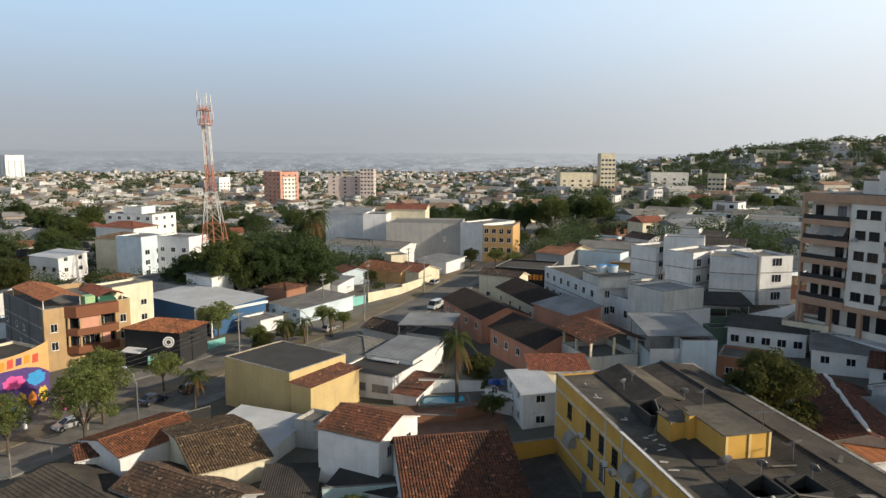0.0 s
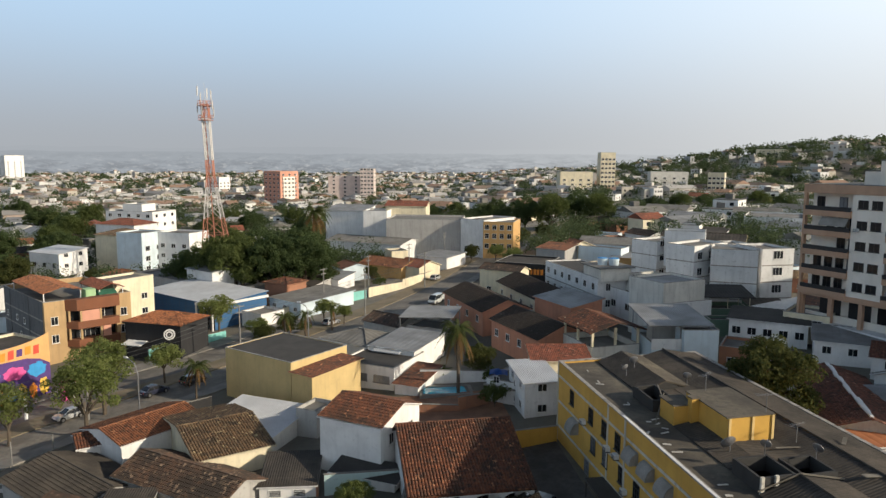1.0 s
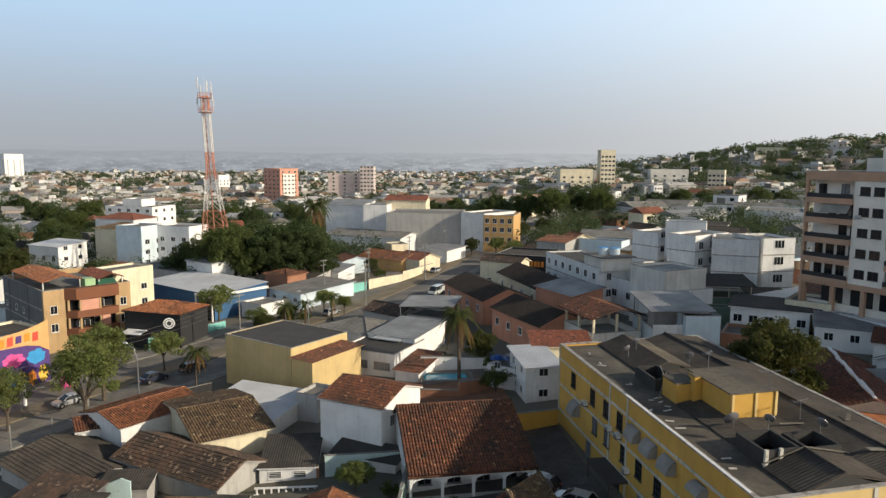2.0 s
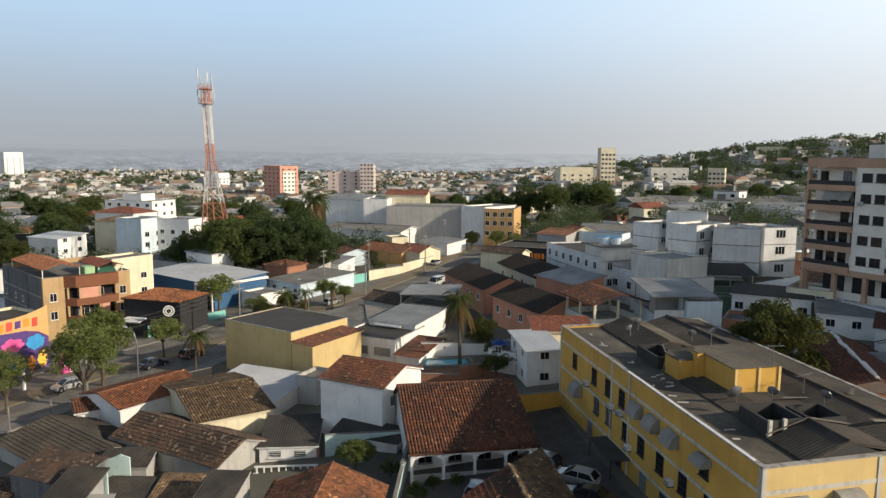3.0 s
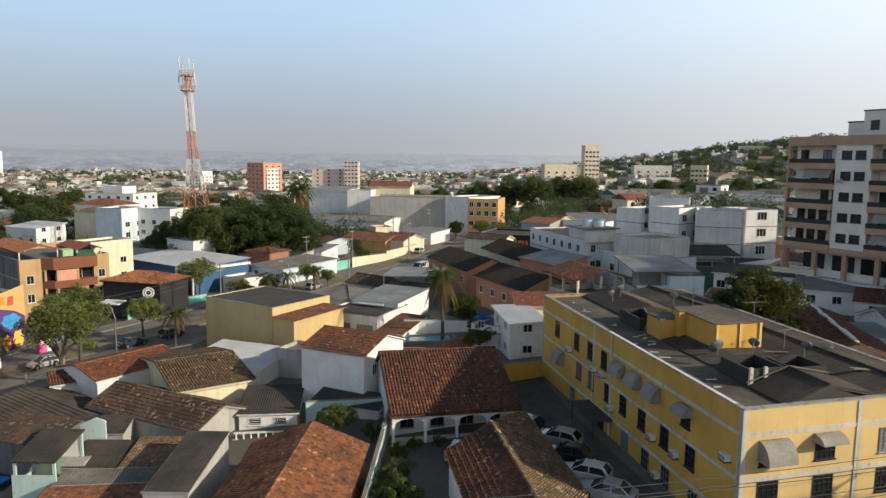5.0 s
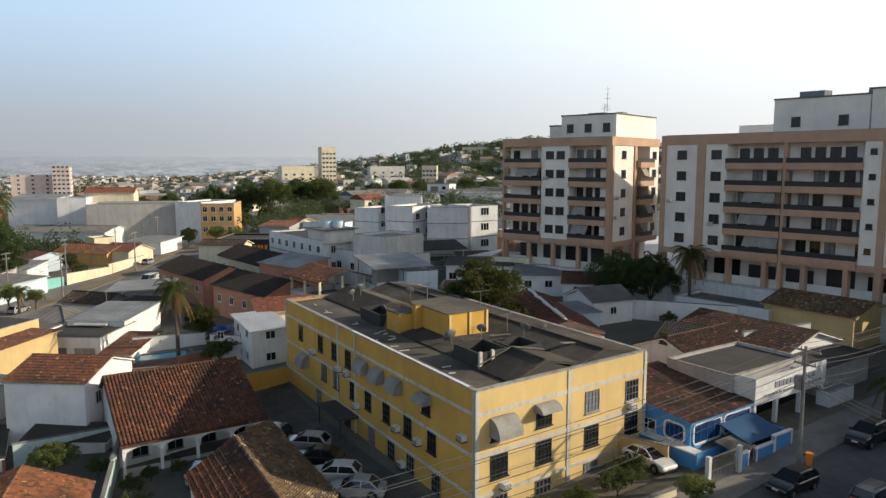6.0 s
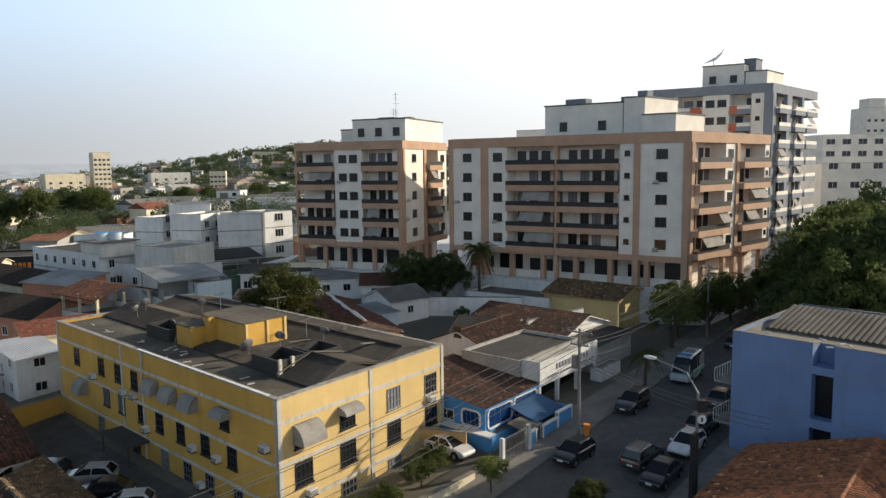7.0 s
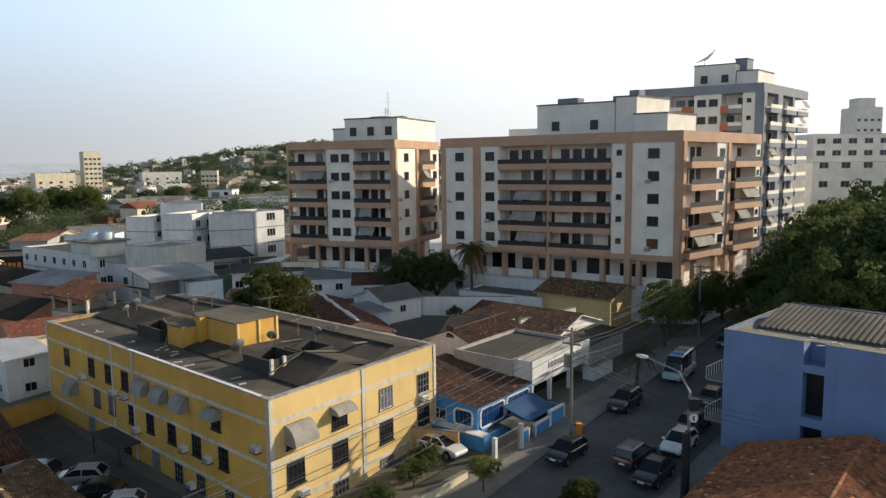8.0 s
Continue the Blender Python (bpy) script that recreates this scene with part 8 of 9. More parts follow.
def wall_run(name, points, h, t, mat, label):
    for (x0, y0), (x1, y1) in zip(points, points[1:]):
        L = math.hypot(x1 - x0, y1 - y0)
        z = min(ground_z(x0, y0), ground_z(x1, y1))
        ang = math.degrees(math.atan2(y1 - y0, x1 - x0))
        ob = thing(name, x0, y0, z - 0.2, ang, label, "wall", "boundary walls")
        bm = new_bm()
        hexa(bm, 0, L, -t / 2, t / 2, 0, h)
        part("wall_panel", bm, mat, ob)
        bm = new_bm()
        hexa(bm, -0.04, L + 0.04, -t / 2 - 0.05, t / 2 + 0.05, h, h + 0.07)
        part("coping", bm, CONCRETE, ob)


pool = thing("swimming_pool", -13.2, 91.6, -0.35, 13, "blue garden swimming pool with a pale rim", "swimming pool")
bm = new_bm()
for q in ((-0.5, 6.9, -0.5, 0), (-0.5, 6.9, 3.0, 3.5), (-0.5, 0, 0, 3.0), (6.4, 6.9, 0, 3.0)):
    hexa(bm, *q, -0.5, 0.62)
part("pool_rim", bm, CONCRETE, pool)
bm = new_bm()
hexa(bm, 0, 6.4, 0, 3.0, -0.5, 0.5)
part("water", bm, POOLBLUE, pool, "clear blue water")
wall_run("garden_wall", [(-14.5, 97.2), (-4.0, 97.8)], 2.4, 0.2, WHITE, "white garden wall behind the pool")
wall_run("garden_wall", [(-22.8, 86.0), (-8.0, 86.6), (-4.4, 89.0)], 2.0, 0.25, BRICK, "bare brick garden wall below the pool")
wall_run("yard_wall", [(-1.2, 74.5), (4.0, 76.8)], 2.4, 0.2, YELLOW, "yellow boundary wall of the car yard")
wall_run("garden_wall", [(-19.2, 64.6), (-10.8, 67.0), (-10.4, 58.0), (-9.2, 41.0)], 2.4, 0.2, AQUA, "pale blue garden wall")
wall_run("yard_wall", [(26.9, 47.9), (29.9, 44.2)], 2.1, 0.2, ORANGE, "orange wall between the yellow block and blue house")
wall_run("garden_wall", [(20.0, 38.0), (28.0, 40.4)], 1.5, 0.25, CREAM, "low cream wall before the yellow block")
wall_run("street_wall", [(-50.3, 141.2), (-43.5, 150.0)], 2.6, 0.2, CREAM, "cream street wall of the workshops")
wall_run("street_wall", [(-43.0, 150.4), (-36.5, 159.0)], 2.8, 0.2, TEAL, "turquoise street wall with gates")
wall_run("street_wall", [(-36.0, 159.4), (-29.5, 168.0), (-24.0, 182.0)], 2.6, 0.2, CREAM, "pale street wall along the avenue")
wall_run("street_wall", [(-64.5, 112.8), (-57.0, 127.5)], 2.4, 0.2, TEAL, "turquoise painted street wall")
wall_run("yard_wall", [(-47.0, 84.0), (-42.5, 89.8)], 2.2, 0.2, BLACK, "black yard wall beside the warehouse")
wall_run("yard_wall", [(-62, 64), (-50, 67.0), (-45.5, 69.0)], 1.2, 0.2, GREYWHITE, "low stained wall along the pavement")
wall_run("street_wall", [(48.9, 60.4), (58.6, 62.0)], 4.2, 0.3, GREYWHITE, "long pale parapet wall beyond the garage")
wall_run("garden_wall", [(49.0, 84.0), (60.0, 75.5)], 3.0, 0.25, WHITE, "white wall behind the small houses")

# ---- low roofs and sheds at the foot of the view ----
porch = thing("shed", -36.9, 47.6, -1.0, 5, "turquoise garden shed with a grey corrugated lean-to roof", "shed")
bm = new_bm()
sheet(bm, (-0.2, 0, 2.35), (3.5, 0, 0), (0.15, 4.3, 0.95), None, 0.24, 0.05, 0)
slab_under(bm, (-0.2, 0, 2.35), (3.5, 0, 0), (0.15, 4.3, 0.95), 0.05)
part("roof", bm, FIBRE, porch, "grey corrugated roof")
for x, y, h in ((0, 0.15, 2.3), (3.0, 0.15, 2.3), (0.1, 4.0, 3.2), (3.1, 4.0, 3.2)):
    bm = new_bm()
    hexa(bm, x, x + 0.2, y, y + 0.2, 0, h)
    part("post", bm, AQUA, porch)
bm = new_bm()
hexa(bm, -0.05, 3.3, 0, 0.14, -1.9, 1.3)
hexa(bm, -0.05, 0.1, 0.14, 4.2, -1.9, 0.6)
hexa(bm, 3.15, 3.3, 0.14, 4.2, -1.9, 0.6)
part("front_wall", bm, AQUA, porch)
bm = new_bm()
hexa(bm, 0.3, 3.1, 4.05, 4.2, -1.9, 3.1)
part("back_wall", bm, WHITE, porch)
bm = new_bm()
hexa(bm, 0.9, 2.3, 2.0, 2.8, 0, 1.7)
part("washing", bm, GREEN, porch, "dark clutter under the roof")
stepped = thing("house", -37.4, 49.6, -1.9, 8, "pale turquoise gable wall stepping up behind the shed", "house")
bm = new_bm()
prism(bm, [(0, 4.6, 0), (4.4, 4.6, 0), (4.4, 4.6, 3.9), (3.6, 4.6, 4.2), (2.4, 4.6, 3.7), (0, 4.6, 3.0)], [(0, 4.8, 0), (4.4, 4.8, 0), (4.4, 4.8, 3.9), (3.6, 4.8, 4.2), (2.4, 4.8, 3.7), (0, 4.8, 3.0)])
part("gable_wall", bm, AQUA, stepped)
bm = new_bm()
prism(bm, [(0.2, 0.4, 0), (0.2, 4.6, 0), (0.2, 4.6, 3.2), (0.2, 2.4, 2.4), (0.2, 0.4, 1.6)], [(0.4, 0.4, 0), (0.4, 4.6, 0), (0.4, 4.6, 3.2), (0.4, 2.4, 2.4), (0.4, 0.4, 1.6)])
part("side_wall", bm, WHITE, stepped)
bm = new_bm()
hexa(bm, 0.4, 4.4, 0.4, 4.6, 0, 2.0)
part("back_room", bm, GREY, stepped)
tarp = new_bm()
rows = []
for i in range(12):
    rows.append([tarp.verts.new((-43.6 + 0.42 * i + 0.1 * math.sin(j * 1.3), 47.0 + 0.42 * j, -1.55 + 0.16 * math.sin(i * 1.1 + j * 0.5) + 0.12 * math.sin(j * 1.7 - i * 0.6) + 0.02 * j)) for j in range(12)])
for i in range(11):
    for j in range(11):
        tarp.faces.new((rows[i][j], rows[i + 1][j], rows[i + 1][j + 1], rows[i][j + 1]))
bmesh.ops.solidify(tarp, geom=list(tarp.faces), thickness=0.03)
single("tarpaulin", tarp, plain("blue_tarp", (0.02, 0.10, 0.42), 0.45), "crumpled bright blue tarpaulin over a low yard roof", "tarpaulin")
cover = new_bm()
rows = [[cover.verts.new((-4.3 + 0.4 * i, 90.6 + 0.4 * j, 3.62 + 0.5 * math.exp(-((i - 3) ** 2 + (j - 3) ** 2) / 6) + 0.08 * math.sin(i * 1.7 + j))) for j in range(7)] for i in range(7)]
for i in range(6):
    for j in range(6):
        cover.faces.new((rows[i][j], rows[i + 1][j], rows[i + 1][j + 1], rows[i][j + 1]))
bmesh.ops.solidify(cover, geom=list(cover.faces), thickness=0.03)
single("tarpaulin", cover, bpy.data.materials["blue_tarp"], "blue tarpaulin bundled on the annexe roof", "tarpaulin")
house(-43.4, 47.2, 0, 4.4, 4.4, -1.85, "low yard shelter under the tarpaulin", GREY, "flat", SLAB, parapet=0.1)
house(-34.6, 50.4, 6, 4.6, 4.0, -0.3, "low shed with a grey sagging sheet roof", GREY, "shed", FIBRE, 0.5, over=0.2)
house(-30.2, 50.8, 6, 4.4, 4.2, -0.2, "tile-roofed lean-to with orange and black tiles", GREY, "shed", TILE_TAN, 0.7, over=0.15)
house(-24.9, 44.5, 4, 3.2, 8.6, 1.1, "narrow shed with a dark corrugated roof", GREY, "shed", FIBRE, 0.9, over=0.1)
house(-33.4, 44.5, 10, 9.0, 3.0, -0.75, "low house with an orange tile roof edge", AQUA, "shed", TILE_ORANGE, 0.25, over=0.1)
house(-33.6, 47.5, 12, 8.8, 2.0, -0.4, "low mossy fibre-cement roof beside the shed", GREY, "shed", OLD_SHEET, 0.15, over=0.1)
house(-42.4, 51.6, -14, 6.4, 3.8, 1.4, "dark grey lean-to with a small brown tile roof", SOOT, "shed", TILE_DARK, 0.75, over=0.2)
# The dark wall colour of this house carries its shade.
house(-48.5, 50.5, -5, 6.0, 4.5, -0.9, "house with an old tile roof and shade put into dark walls", SOOT, "gable", TILE_DARK, 0.7)
house(-20.3, 49.5, 4, 2.0, 5.0, 0.4, "little porch with an orange tile roof", WHITE, "shed", TILE_ORANGE, 0.4, over=0.1)
house(-38.9, 57.6, 12, 4.6, 3.4, -0.7, "small lean-to with a ribbed grey sheet roof", GREY, "shed", FIBRE, 0.4, over=0.15)
house(-19.0, 66.9, -15, 7.0, 2.4, 0.2, "low shed with a dark sheet roof behind the clipped tree", WHITE, "shed", DARKROOF, 0.5)
house(-49.5, 71.0, 40, 4.0, 4.5, -0.8, "tiny white house with a brown tile roof", WHITE, "gable", TILE_BROWN, 0.8)
house(-27.0, 79.5, -18, 3.0, 4.0, 2.0, "grey rooftop shed with a dark pipe", GREY, "flat", SLAB)
for x, y, z in ((14.4, 132.4, 12.5), (16.4, 132.0, 12.5)):
    ob = thing("water_tank", x, y, z, 0, "round pale blue plastic water tank", "water tank", "roof water tanks")
    bm = new_bm()
    loft(bm, [[(rr * math.cos(k * math.tau / 14), rr * math.sin(k * math.tau / 14), zz) for k in range(14)] for zz, rr in ((0, 0.85), (0.9, 1.0), (1.2, 1.0), (1.25, 0.95))])
    part("tank", bm, LIGHTBLUE, ob)
    bm = new_bm()
    loft(bm, [[(rr * math.cos(k * math.tau / 14), rr * math.sin(k * math.tau / 14), zz) for k in range(14)] for zz, rr in ((1.25, 1.03), (1.33, 0.9), (1.42, 0.3))])
    part("lid", bm, SKYBLUE, ob)
# ---- infill houses on the free lots ----
def free(x, y, r, pad=0.6):
    for fx, fy, fr in FOOT:
        if math.hypot(x - fx, y - fy) < fr * 0.82 + r * pad:
            return False
    for line, w in ((AVENUE, 14.5), (SIDE, 9.5)):
        if min(math.hypot(x - p.x, y - p.y) for p in line) < w + r * 0.8:
            return False
    return True


rf = random.Random(71)
WALLS = [WHITE, WHITE, GREYWHITE, CREAM, GREY, LIGHTBLUE, PINK, BRICK]
ROOFS = [TILE_BROWN, TILE_DARK, TILE_ORANGE, TILE_TAN, FIBRE, FIBRE_PALE, METAL_ROOF]
WALL_WORD = {WHITE: "white", GREYWHITE: "stained white", CREAM: "cream", GREY: "grey", LIGHTBLUE: "pale blue", PINK: "pink", BRICK: "bare brick"}
ROOF_WORD = {TILE_BROWN: "brown tile", TILE_DARK: "dark tile", TILE_ORANGE: "orange tile", TILE_TAN: "tan tile", FIBRE: "dark sheet", FIBRE_PALE: "pale sheet", METAL_ROOF: "metal"}
FOOT += [(-75, 100, 12), (-62, 105, 9), (-10, 93, 8), (2, 55, 9), (-3, 66, 5), (-8.5, 49, 4.5), (-77, 166, 8), (-72, 184, 17), (10, 60, 12), (22, 62, 16), (34, 92, 5), (24, 45, 8), (60, 100, 9), (20, 75, 12)]
made, tries = 0, 0
while made < 62 and tries < 6000:
    tries += 1
    x, y = rf.uniform(-135, 62), rf.uniform(98, 235)
    if abs(x) > 0.72 * y + 20:
        continue
    L, W = rf.uniform(6, 12), rf.uniform(5, 9)
    r = math.hypot(L, W) / 2
    if not free(x, y, r):
        continue
    rot = rf.choice((-25, -60, -20, -65)) + rf.uniform(-6, 6)
    a = radians(rot)
    ox, oy = x - (L * math.cos(a) - W * math.sin(a)) / 2, y - (L * math.sin(a) + W * math.cos(a)) / 2
    near = y < 110
    h = rf.uniform(2.4, 3.1) if near else rf.choice((2.8, 3.2, 3.4, 5.2))
    wall, rmat = rf.choice(WALLS), rf.choice(ROOFS)
    kind = rf.choice(("gable", "gable", "shed", "hip", "flat")) if rmat in ROOFS[:4] else rf.choice(("shed", "flat"))
    word = "flat roof" if kind == "flat" else ROOF_WORD[rmat] + " roof"
    house(ox, oy, rot, L, W, ground_z(x, y) + h, "small %s house with a %s" % (WALL_WORD[wall], word), wall, kind, SLAB if kind == "flat" else rmat, rf.uniform(0.8, 1.5), wins=[("S", 2, (1.2,), 1.1, 1.0)] if kind != "flat" else [("S", 2, (1.2,), 1.1, 1.0), ("E", 1, (1.2,), 1.1, 1.0)], fine=y < 120, group="small houses between the lots")
    made += 1

# ---- the town beyond ----
def far_kind(seed, L, W, H, wall, rmat, roof, label):
    r = random.Random(seed)
    ob = thing("house", 0, -400, 0, 0, label, "house", "houses of the far town")
    bm = new_bm()
    hexa(bm, -L / 2, L / 2, -W / 2, W / 2, -3, H)
    part("wall", bm, wall, ob)
    bm = new_bm()
    if roof == "flat":
        hexa(bm, -L / 2 - 0.1, L / 2 + 0.1, -W / 2 - 0.1, W / 2 + 0.1, H, H + 0.3)
        hexa(bm, -1.5, 1.6, -1.2, 1.5, H + 0.3, H + 2.4)
    else:
        prism(bm, [(-L / 2 - 0.4, -W / 2 - 0.4, H), (-L / 2 - 0.4, 0, H + 1.9), (-L / 2 - 0.4, W / 2 + 0.4, H)], [(L / 2 + 0.4, -W / 2 - 0.4, H), (L / 2 + 0.4, 0, H + 1.9), (L / 2 + 0.4, W / 2 + 0.4, H)])
    part("roof", bm, rmat, ob)
    for f in range(max(1, int(H / 3))):
        for i in range(2):
            bm = new_bm()
            x = L * (-0.25 + 0.5 * i)
            hexa(bm, x - 0.8, x + 0.8, -W / 2 - 0.05, -W / 2 + 0.05, 1.0 + 3 * f, 2.3 + 3 * f)
            part("window", bm, GLASS, ob)
        bm = new_bm()
        hexa(bm, L / 2 - 0.05, L / 2 + 0.05, -0.8, 0.8, 1.0 + 3 * f, 2.3 + 3 * f)
        part("window", bm, GLASS, ob)
    return ob


FAR = [
    far_kind(1, 11, 9, 3.2, WHITE, TILE_ORANGE, "gable", "white house with an orange tile roof in the far town"),
    far_kind(2, 13, 9, 6.2, WHITE, SLAB, "flat", "white two-storey flat-roofed house in the far town"),
    far_kind(3, 12, 8, 3.2, CREAM, TILE_BROWN, "gable", "cream house with a brown tile roof in the far town"),
    far_kind(4, 16, 10, 6.0, GREYWHITE, FIBRE_PALE, "gable", "pale hall with a grey roof in the far town"),
    far_kind(5, 10, 10, 9.2, WHITE, SLAB, "flat", "white three-storey building in the far town"),
    far_kind(6, 18, 12, 5.0, GREYWHITE, METAL_ROOF, "gable", "long pale warehouse in the far town"),
    far_kind(7, 9, 8, 6.2, CREAM, TILE_RED, "gable", "cream two-storey house with a red roof"),
    far_kind(8, 11, 8, 3.3, BRICK, FIBRE, "gable", "bare brick house with a dark sheet roof"),
]
first = set()
n, tries = 0, 0
while n < 170 and tries < 9000:
    tries += 1
    az, q = radians(rf.uniform(-50, 52)), rf.uniform(190, 400)
    x, y = q * math.sin(az), q * math.cos(az)
    if not free(x, y, 8.0, 0.75):
        continue
    k = rf.randrange(len(FAR))
    m = pose(x, y, ground_z(x, y), 0, 0, rf.choice((-25, -60, 30)) + rf.uniform(-10, 10))
    if k not in first:
        FAR[k].matrix_basis = m
        first.add(k)
    else:
        copy_thing(FAR[k], m)
    FOOT.append((x, y, 7.5))
    n += 1


PALEPINK = paint("pale_pink_wall", (0.66, 0.55, 0.50), 0.2)


def far_tower(x, y, rot, L, W, H, wall, label, rows, mat2=None):
    house(x, y, rot, L, W, ground_z(x, y) + H, label, wall, "flat", SLAB, wins=[("S", 4, [2 + 3 * k for k in range(rows)], 1.8, 1.4), ("E", 3, [2 + 3 * k for k in range(rows)], 1.8, 1.4)], name="apartment_house", category="apartment house")


far_tower(-192, 505, -35, 20, 16, 26, SALMON, "salmon and cream apartment building in the far town", 8)
far_tower(-181, 500, -35, 9, 10, 22, APT, "white side of the salmon apartment building", 7)
far_tower(-158, 556, 4, 36, 14, 21, PALEPINK, "long pale pink apartment building in the far town", 7)
far_tower(-131, 552, 4, 11, 12, 27, PALEPINK, "pale pink stair tower of the long building", 9)
far_tower(23, 488, 8, 22, 14, 17, CREAM, "long cream block in the far town", 4)
far_tower(50, 492, 8, 10, 10, 28, CREAM, "cream tower with vertical ribs", 8)
far_tower(26, 512, 8, 24, 14, 15, GREY, "grey slab building behind the cream tower", 3)
far_tower(-792, 976, -30, 46, 26, 36, WHITE, "white high-rise block at the far edge of town", 9)
far_tower(88, 520, 0, 26, 14, 13, OFFWHITE, "pale block below the hill", 3)
far_tower(115, 470, -20, 10, 10, 15, CREAM, "narrow cream block below the hill", 4)
far_tower(-300, 640, -20, 16, 14, 17, WHITE, "white block in the far town", 4)
far_tower(200, 655, -20, 26, 12, 9, CREAM, "pale house on the crest of the hill", 2)

# distant roofs too small to tell apart, as one mass
def tone_shader(name, stops, rough=0.9):
    m, nt, bs = shader(name)
    cr = nt.nodes.new("ShaderNodeValToRGB")
    cr.color_ramp.interpolation = "CONSTANT"
    while len(cr.color_ramp.elements) < len(stops):
        cr.color_ramp.elements.new(0.5)
    for e, (p, c) in zip(cr.color_ramp.elements, stops):
        e.position, e.color = p, (*c, 1)
    nt.links.new(island_value(nt), cr.inputs[0])
    grime = ramp(nt, noise_node(nt, world_coords(nt), 0.25, 4), 0.35, 0.7)
    nt.links.new(mix(nt, grime, cr.outputs[0], (0.28, 0.26, 0.23), 0.25), bs.inputs["Base Color"])
    bs.inputs["Roughness"].default_value = rough
    return m


# Wall and roof tones are dulled and greyed to stand in for haze.
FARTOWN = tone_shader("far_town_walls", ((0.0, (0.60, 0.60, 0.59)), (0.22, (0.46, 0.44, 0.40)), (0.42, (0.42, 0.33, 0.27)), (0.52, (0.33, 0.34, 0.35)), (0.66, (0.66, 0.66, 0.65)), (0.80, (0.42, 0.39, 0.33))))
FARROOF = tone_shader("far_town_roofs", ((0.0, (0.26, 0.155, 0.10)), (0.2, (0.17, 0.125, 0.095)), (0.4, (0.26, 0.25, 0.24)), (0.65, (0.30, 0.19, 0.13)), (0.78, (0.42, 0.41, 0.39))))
verts, faces, slots = [], [], []


def far_box(x, y, z, L, W, H, a, gable, openings):
    """Walls with a pitched or flat roof and, nearer by, dark openings on two sides."""
    c, s = math.cos(a), math.sin(a)

    def put(pts, quads, slot):
        i = len(verts)
        verts.extend((x + px * c - py * s, y + px * s + py * c, z + pz) for px, py, pz in pts)
        faces.extend(tuple(i + k for k in q) for q in quads)
        slots.extend([slot] * len(quads))
    hl, hw = L / 2, W / 2
    base = [(-hl, -hw), (hl, -hw), (hl, hw), (-hl, hw)]
    put([(px, py, -3) for px, py in base] + [(px, py, H) for px, py in base], [(4, 5, 6, 7), (0, 1, 5, 4), (1, 2, 6, 5), (2, 3, 7, 6), (3, 0, 4, 7)], 0)
    if gable:
        e, up = 0.5, W * 0.2
        put([(-hl - e, -hw - e, H), (hl + e, -hw - e, H), (hl + e, 0, H + up), (-hl - e, 0, H + up), (hl + e, hw + e, H), (-hl - e, hw + e, H)], [(0, 1, 2, 3), (3, 2, 4, 5), (0, 3, 5), (1, 4, 2)], 1)
    else:
        put([(px * 0.96, py * 0.94, H + 0.08) for px, py in base], [(0, 1, 2, 3)], 1)
        if L > 11:
            put([(px * 0.3 + 1, py * 0.4, q) for q in (H, H + 2.2) for px, py in base], [(4, 5, 6, 7), (0, 1, 5, 4), (1, 2, 6, 5), (2, 3, 7, 6), (3, 0, 4, 7)], 0)
    if openings:
        for f in range(max(1, int(H / 3))):
            z0 = 1.0 + 3 * f
            for px in (-0.3 * L, 0.02 * L, 0.3 * L):
                put([(px - 0.6, -hw - 0.06, z0), (px + 0.6, -hw - 0.06, z0), (px + 0.6, -hw - 0.06, z0 + 1.2), (px - 0.6, -hw - 0.06, z0 + 1.2)], [(0, 1, 2, 3)], 2)
            for py in (-0.22 * W, 0.22 * W):
                put([(hl + 0.06, py - 0.6, z0), (hl + 0.06, py + 0.6, z0), (hl + 0.06, py + 0.6, z0 + 1.2), (hl + 0.06, py - 0.6, z0 + 1.2)], [(0, 1, 2, 3)], 2)


for _ in range(4300):
    az = radians(rf.uniform(-56, 62))
    q = 330 + 1200 * rf.random() ** 1.2
    x, y = q * math.sin(az), q * math.cos(az)
    if q < 520 and not free(x, y, 8, 0.5):
        continue
    if ground_z(x, y) > 11 and rf.random() < 0.35:
        continue
    h = rf.choice((3, 3.2, 3.5, 3.5, 4, 4, 5, 6, 6.5)) * rf.uniform(0.85, 1.15)
    far_box(x, y, ground_z(x, y), 7 + 15 * rf.random() ** 2, rf.uniform(7, 12), h, radians(rf.choice((-25, -60, 30)) + rf.uniform(-10, 10)), rf.random() < 0.4, q < 800)
me = bpy.data.meshes.new("far_town")
me.from_pydata(verts, [], faces)
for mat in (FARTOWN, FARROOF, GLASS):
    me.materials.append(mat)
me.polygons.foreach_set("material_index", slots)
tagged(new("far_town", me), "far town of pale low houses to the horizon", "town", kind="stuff")

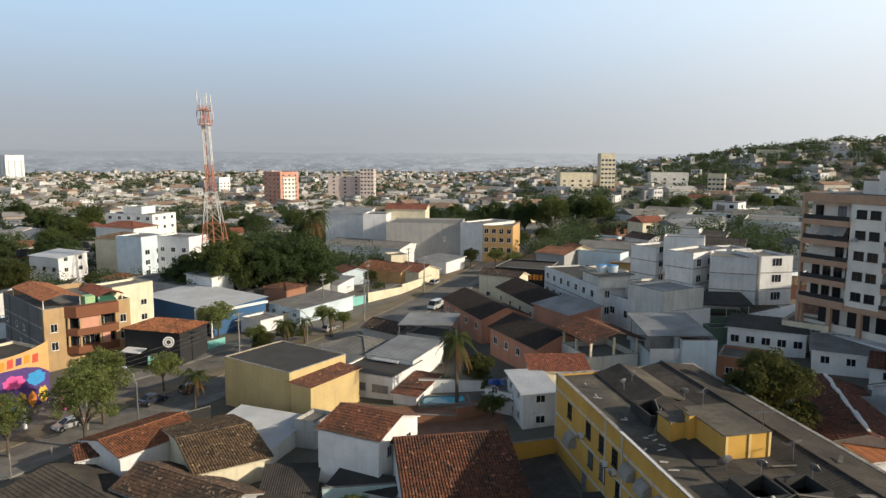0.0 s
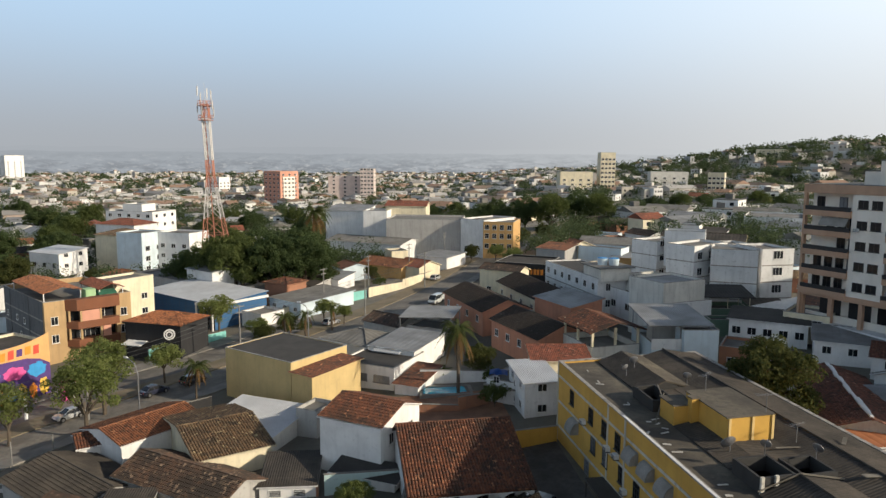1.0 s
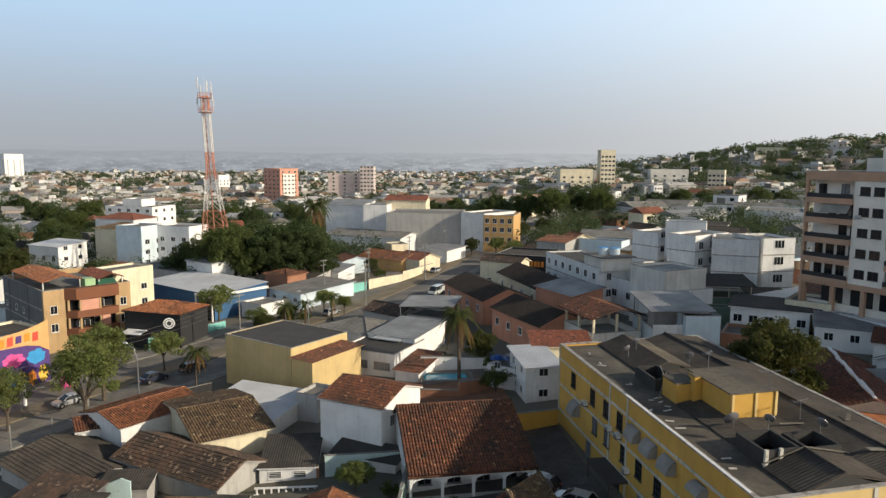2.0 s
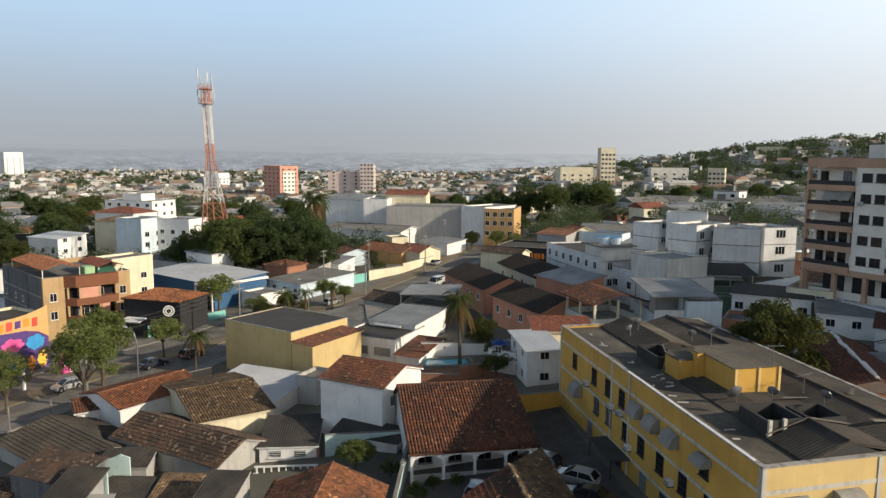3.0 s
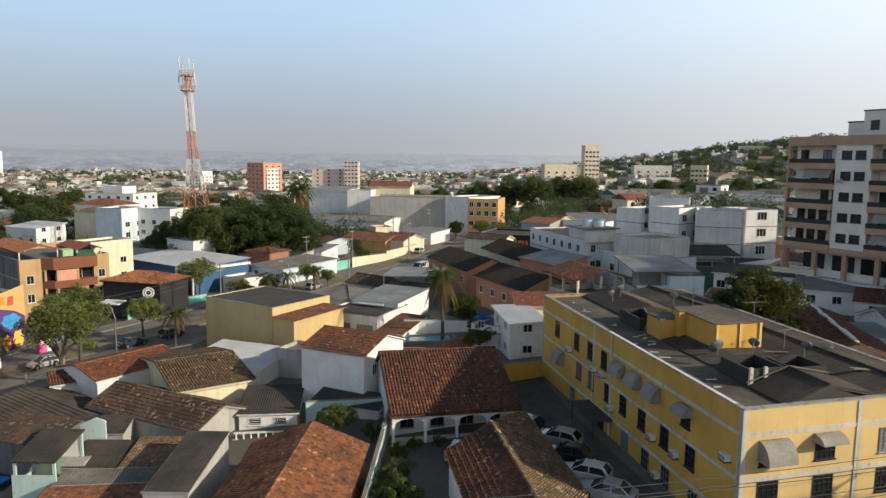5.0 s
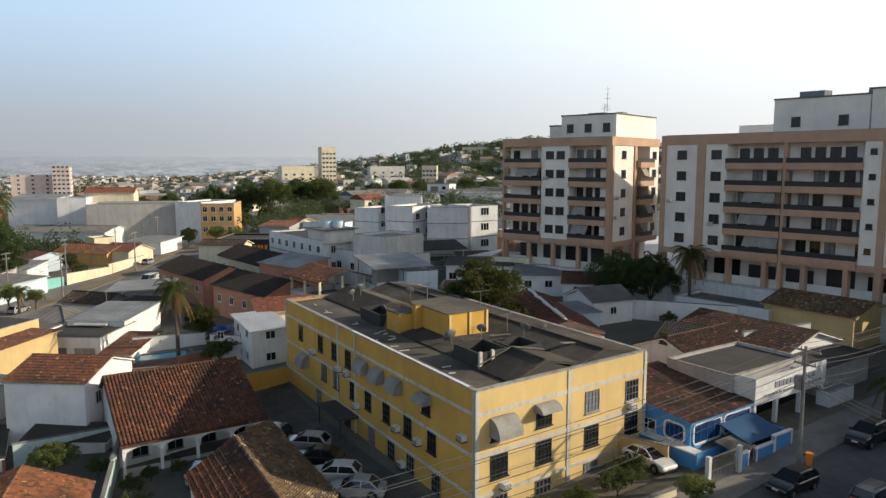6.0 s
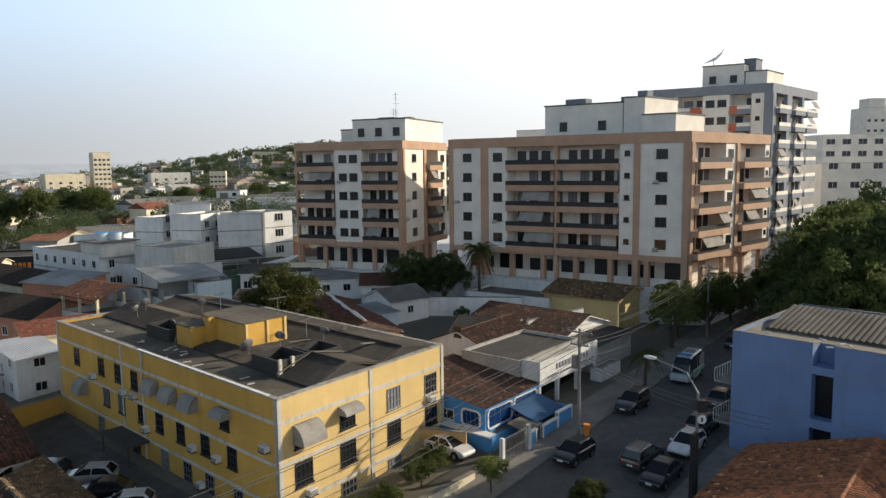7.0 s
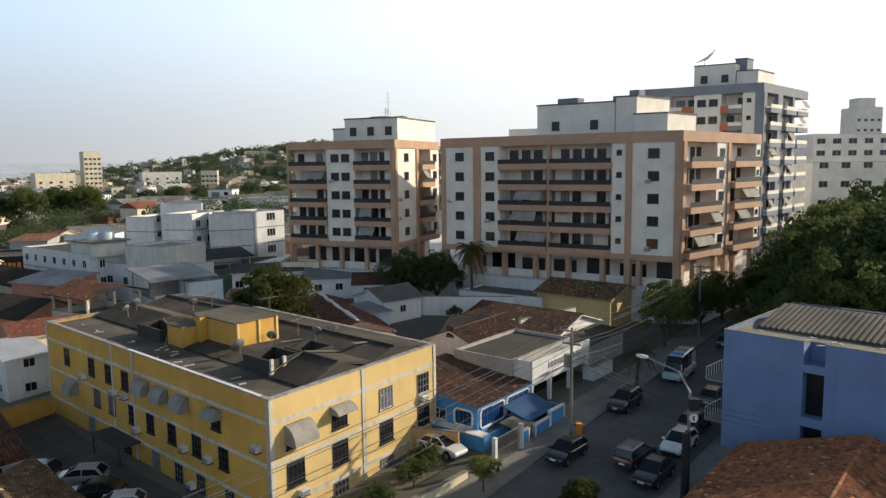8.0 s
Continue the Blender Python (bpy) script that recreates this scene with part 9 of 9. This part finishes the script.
# Leaf green greyed for distance: haze put into the base colour.
LEAF_HAZED = foliage("hazed_leaves", (0.075, 0.105, 0.05), (0.12, 0.15, 0.07))
grove = []
for _ in range(4300):
    az = radians(rf.uniform(-56, 62))
    q = 195 + 1250 * rf.random() ** 1.3
    x, y = q * math.sin(az), q * math.cos(az)
    if q < 480 and not free(x, y, 4, 0.3):
        continue
    grove.append((x, y, rf.uniform(3.5, 7.0)))
for gx0, gy0, n0, spread in ((215, 600, 170, 110), (320, 630, 190, 120), (430, 640, 140, 120), (120, 560, 150, 70), (-10, 285, 45, 22), (60, 330, 40, 30), (120, 350, 50, 40), (-160, 300, 50, 40), (-230, 320, 50, 40), (-60, 330, 45, 35), (10, 400, 50, 40), (-175, 235, 35, 28), (-135, 275, 35, 26), (-95, 285, 26, 22), (-190, 390, 40, 40), (-110, 380, 40, 36)):
    for _ in range(n0):
        x, y = gx0 + rf.gauss(0, spread), gy0 + rf.gauss(0, spread * 0.7)
        if y < 480 and not free(x, y, 4, 0.3):
            continue
        grove.append((x, y, rf.uniform(3.5, 7.0)))
bands = {"town_trees": [], "hill_trees": [], "far_woods": []}
for x, y, size in grove:
    q = math.hypot(x, y)
    z = ground_z(x, y)
    nm = "town_trees" if q < 430 else "hill_trees" if q < 700 else "far_woods"
    n = {"town_trees": 9, "hill_trees": 6, "far_woods": 4}[nm]
    bands[nm].append((x, y, z + size * 1.05, size * 0.55))
    for k in range(n):
        a = k * math.tau / n + rf.uniform(-0.4, 0.4)
        out = size * rf.uniform(0.35, 0.62)
        bands[nm].append((x + out * math.cos(a), y + out * math.sin(a), z + size * rf.uniform(0.45, 0.95), size * rf.uniform(0.3, 0.45)))
for nm, per, size, lab in (("town_trees", 62, 0.3, "clumps of trees between the houses, greyed in place of haze"), ("hill_trees", 34, 0.5, "green trees scattered over the low hill"), ("far_woods", 22, 0.85, "clumps of dark trees among the far houses")):
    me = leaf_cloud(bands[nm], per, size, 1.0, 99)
    me.materials.append(LEAF_HAZED)
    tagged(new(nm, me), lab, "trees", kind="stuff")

# glowing rim of distance: haze and the sunward brightening painted into its emission
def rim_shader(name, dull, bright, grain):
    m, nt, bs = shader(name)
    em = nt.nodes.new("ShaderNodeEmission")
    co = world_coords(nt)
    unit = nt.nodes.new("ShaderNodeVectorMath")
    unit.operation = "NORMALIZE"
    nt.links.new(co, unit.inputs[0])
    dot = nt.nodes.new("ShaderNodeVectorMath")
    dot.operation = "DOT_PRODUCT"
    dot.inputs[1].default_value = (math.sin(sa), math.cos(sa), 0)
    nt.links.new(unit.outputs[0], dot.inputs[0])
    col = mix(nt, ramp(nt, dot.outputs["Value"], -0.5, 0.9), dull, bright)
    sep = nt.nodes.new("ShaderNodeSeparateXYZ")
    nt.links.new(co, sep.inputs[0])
    # painted haze: roofs and woods fade out with height
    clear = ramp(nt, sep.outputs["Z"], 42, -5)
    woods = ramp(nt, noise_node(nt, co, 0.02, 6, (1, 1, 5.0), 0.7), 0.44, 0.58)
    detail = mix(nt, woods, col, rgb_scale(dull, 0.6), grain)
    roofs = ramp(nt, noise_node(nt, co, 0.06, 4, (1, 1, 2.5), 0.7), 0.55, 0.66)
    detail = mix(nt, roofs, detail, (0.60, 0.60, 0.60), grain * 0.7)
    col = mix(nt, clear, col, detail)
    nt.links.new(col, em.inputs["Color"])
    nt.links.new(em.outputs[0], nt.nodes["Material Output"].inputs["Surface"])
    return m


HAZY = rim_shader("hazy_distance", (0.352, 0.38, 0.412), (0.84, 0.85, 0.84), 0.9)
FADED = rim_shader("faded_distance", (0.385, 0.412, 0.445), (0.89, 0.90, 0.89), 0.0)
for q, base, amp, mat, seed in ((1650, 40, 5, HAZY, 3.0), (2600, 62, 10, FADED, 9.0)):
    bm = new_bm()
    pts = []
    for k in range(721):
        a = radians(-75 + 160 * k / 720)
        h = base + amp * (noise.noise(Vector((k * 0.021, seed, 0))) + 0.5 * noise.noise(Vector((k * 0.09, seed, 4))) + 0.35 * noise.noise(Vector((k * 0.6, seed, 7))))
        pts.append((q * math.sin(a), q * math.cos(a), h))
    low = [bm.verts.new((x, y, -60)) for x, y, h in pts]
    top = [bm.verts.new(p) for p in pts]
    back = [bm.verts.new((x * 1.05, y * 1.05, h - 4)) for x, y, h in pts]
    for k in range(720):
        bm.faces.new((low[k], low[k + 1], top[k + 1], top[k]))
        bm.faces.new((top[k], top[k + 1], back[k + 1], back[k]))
    single("backdrop", bm, mat, "glowing blue-grey rim of far hills with painted haze", "backdrop", kind="structure")
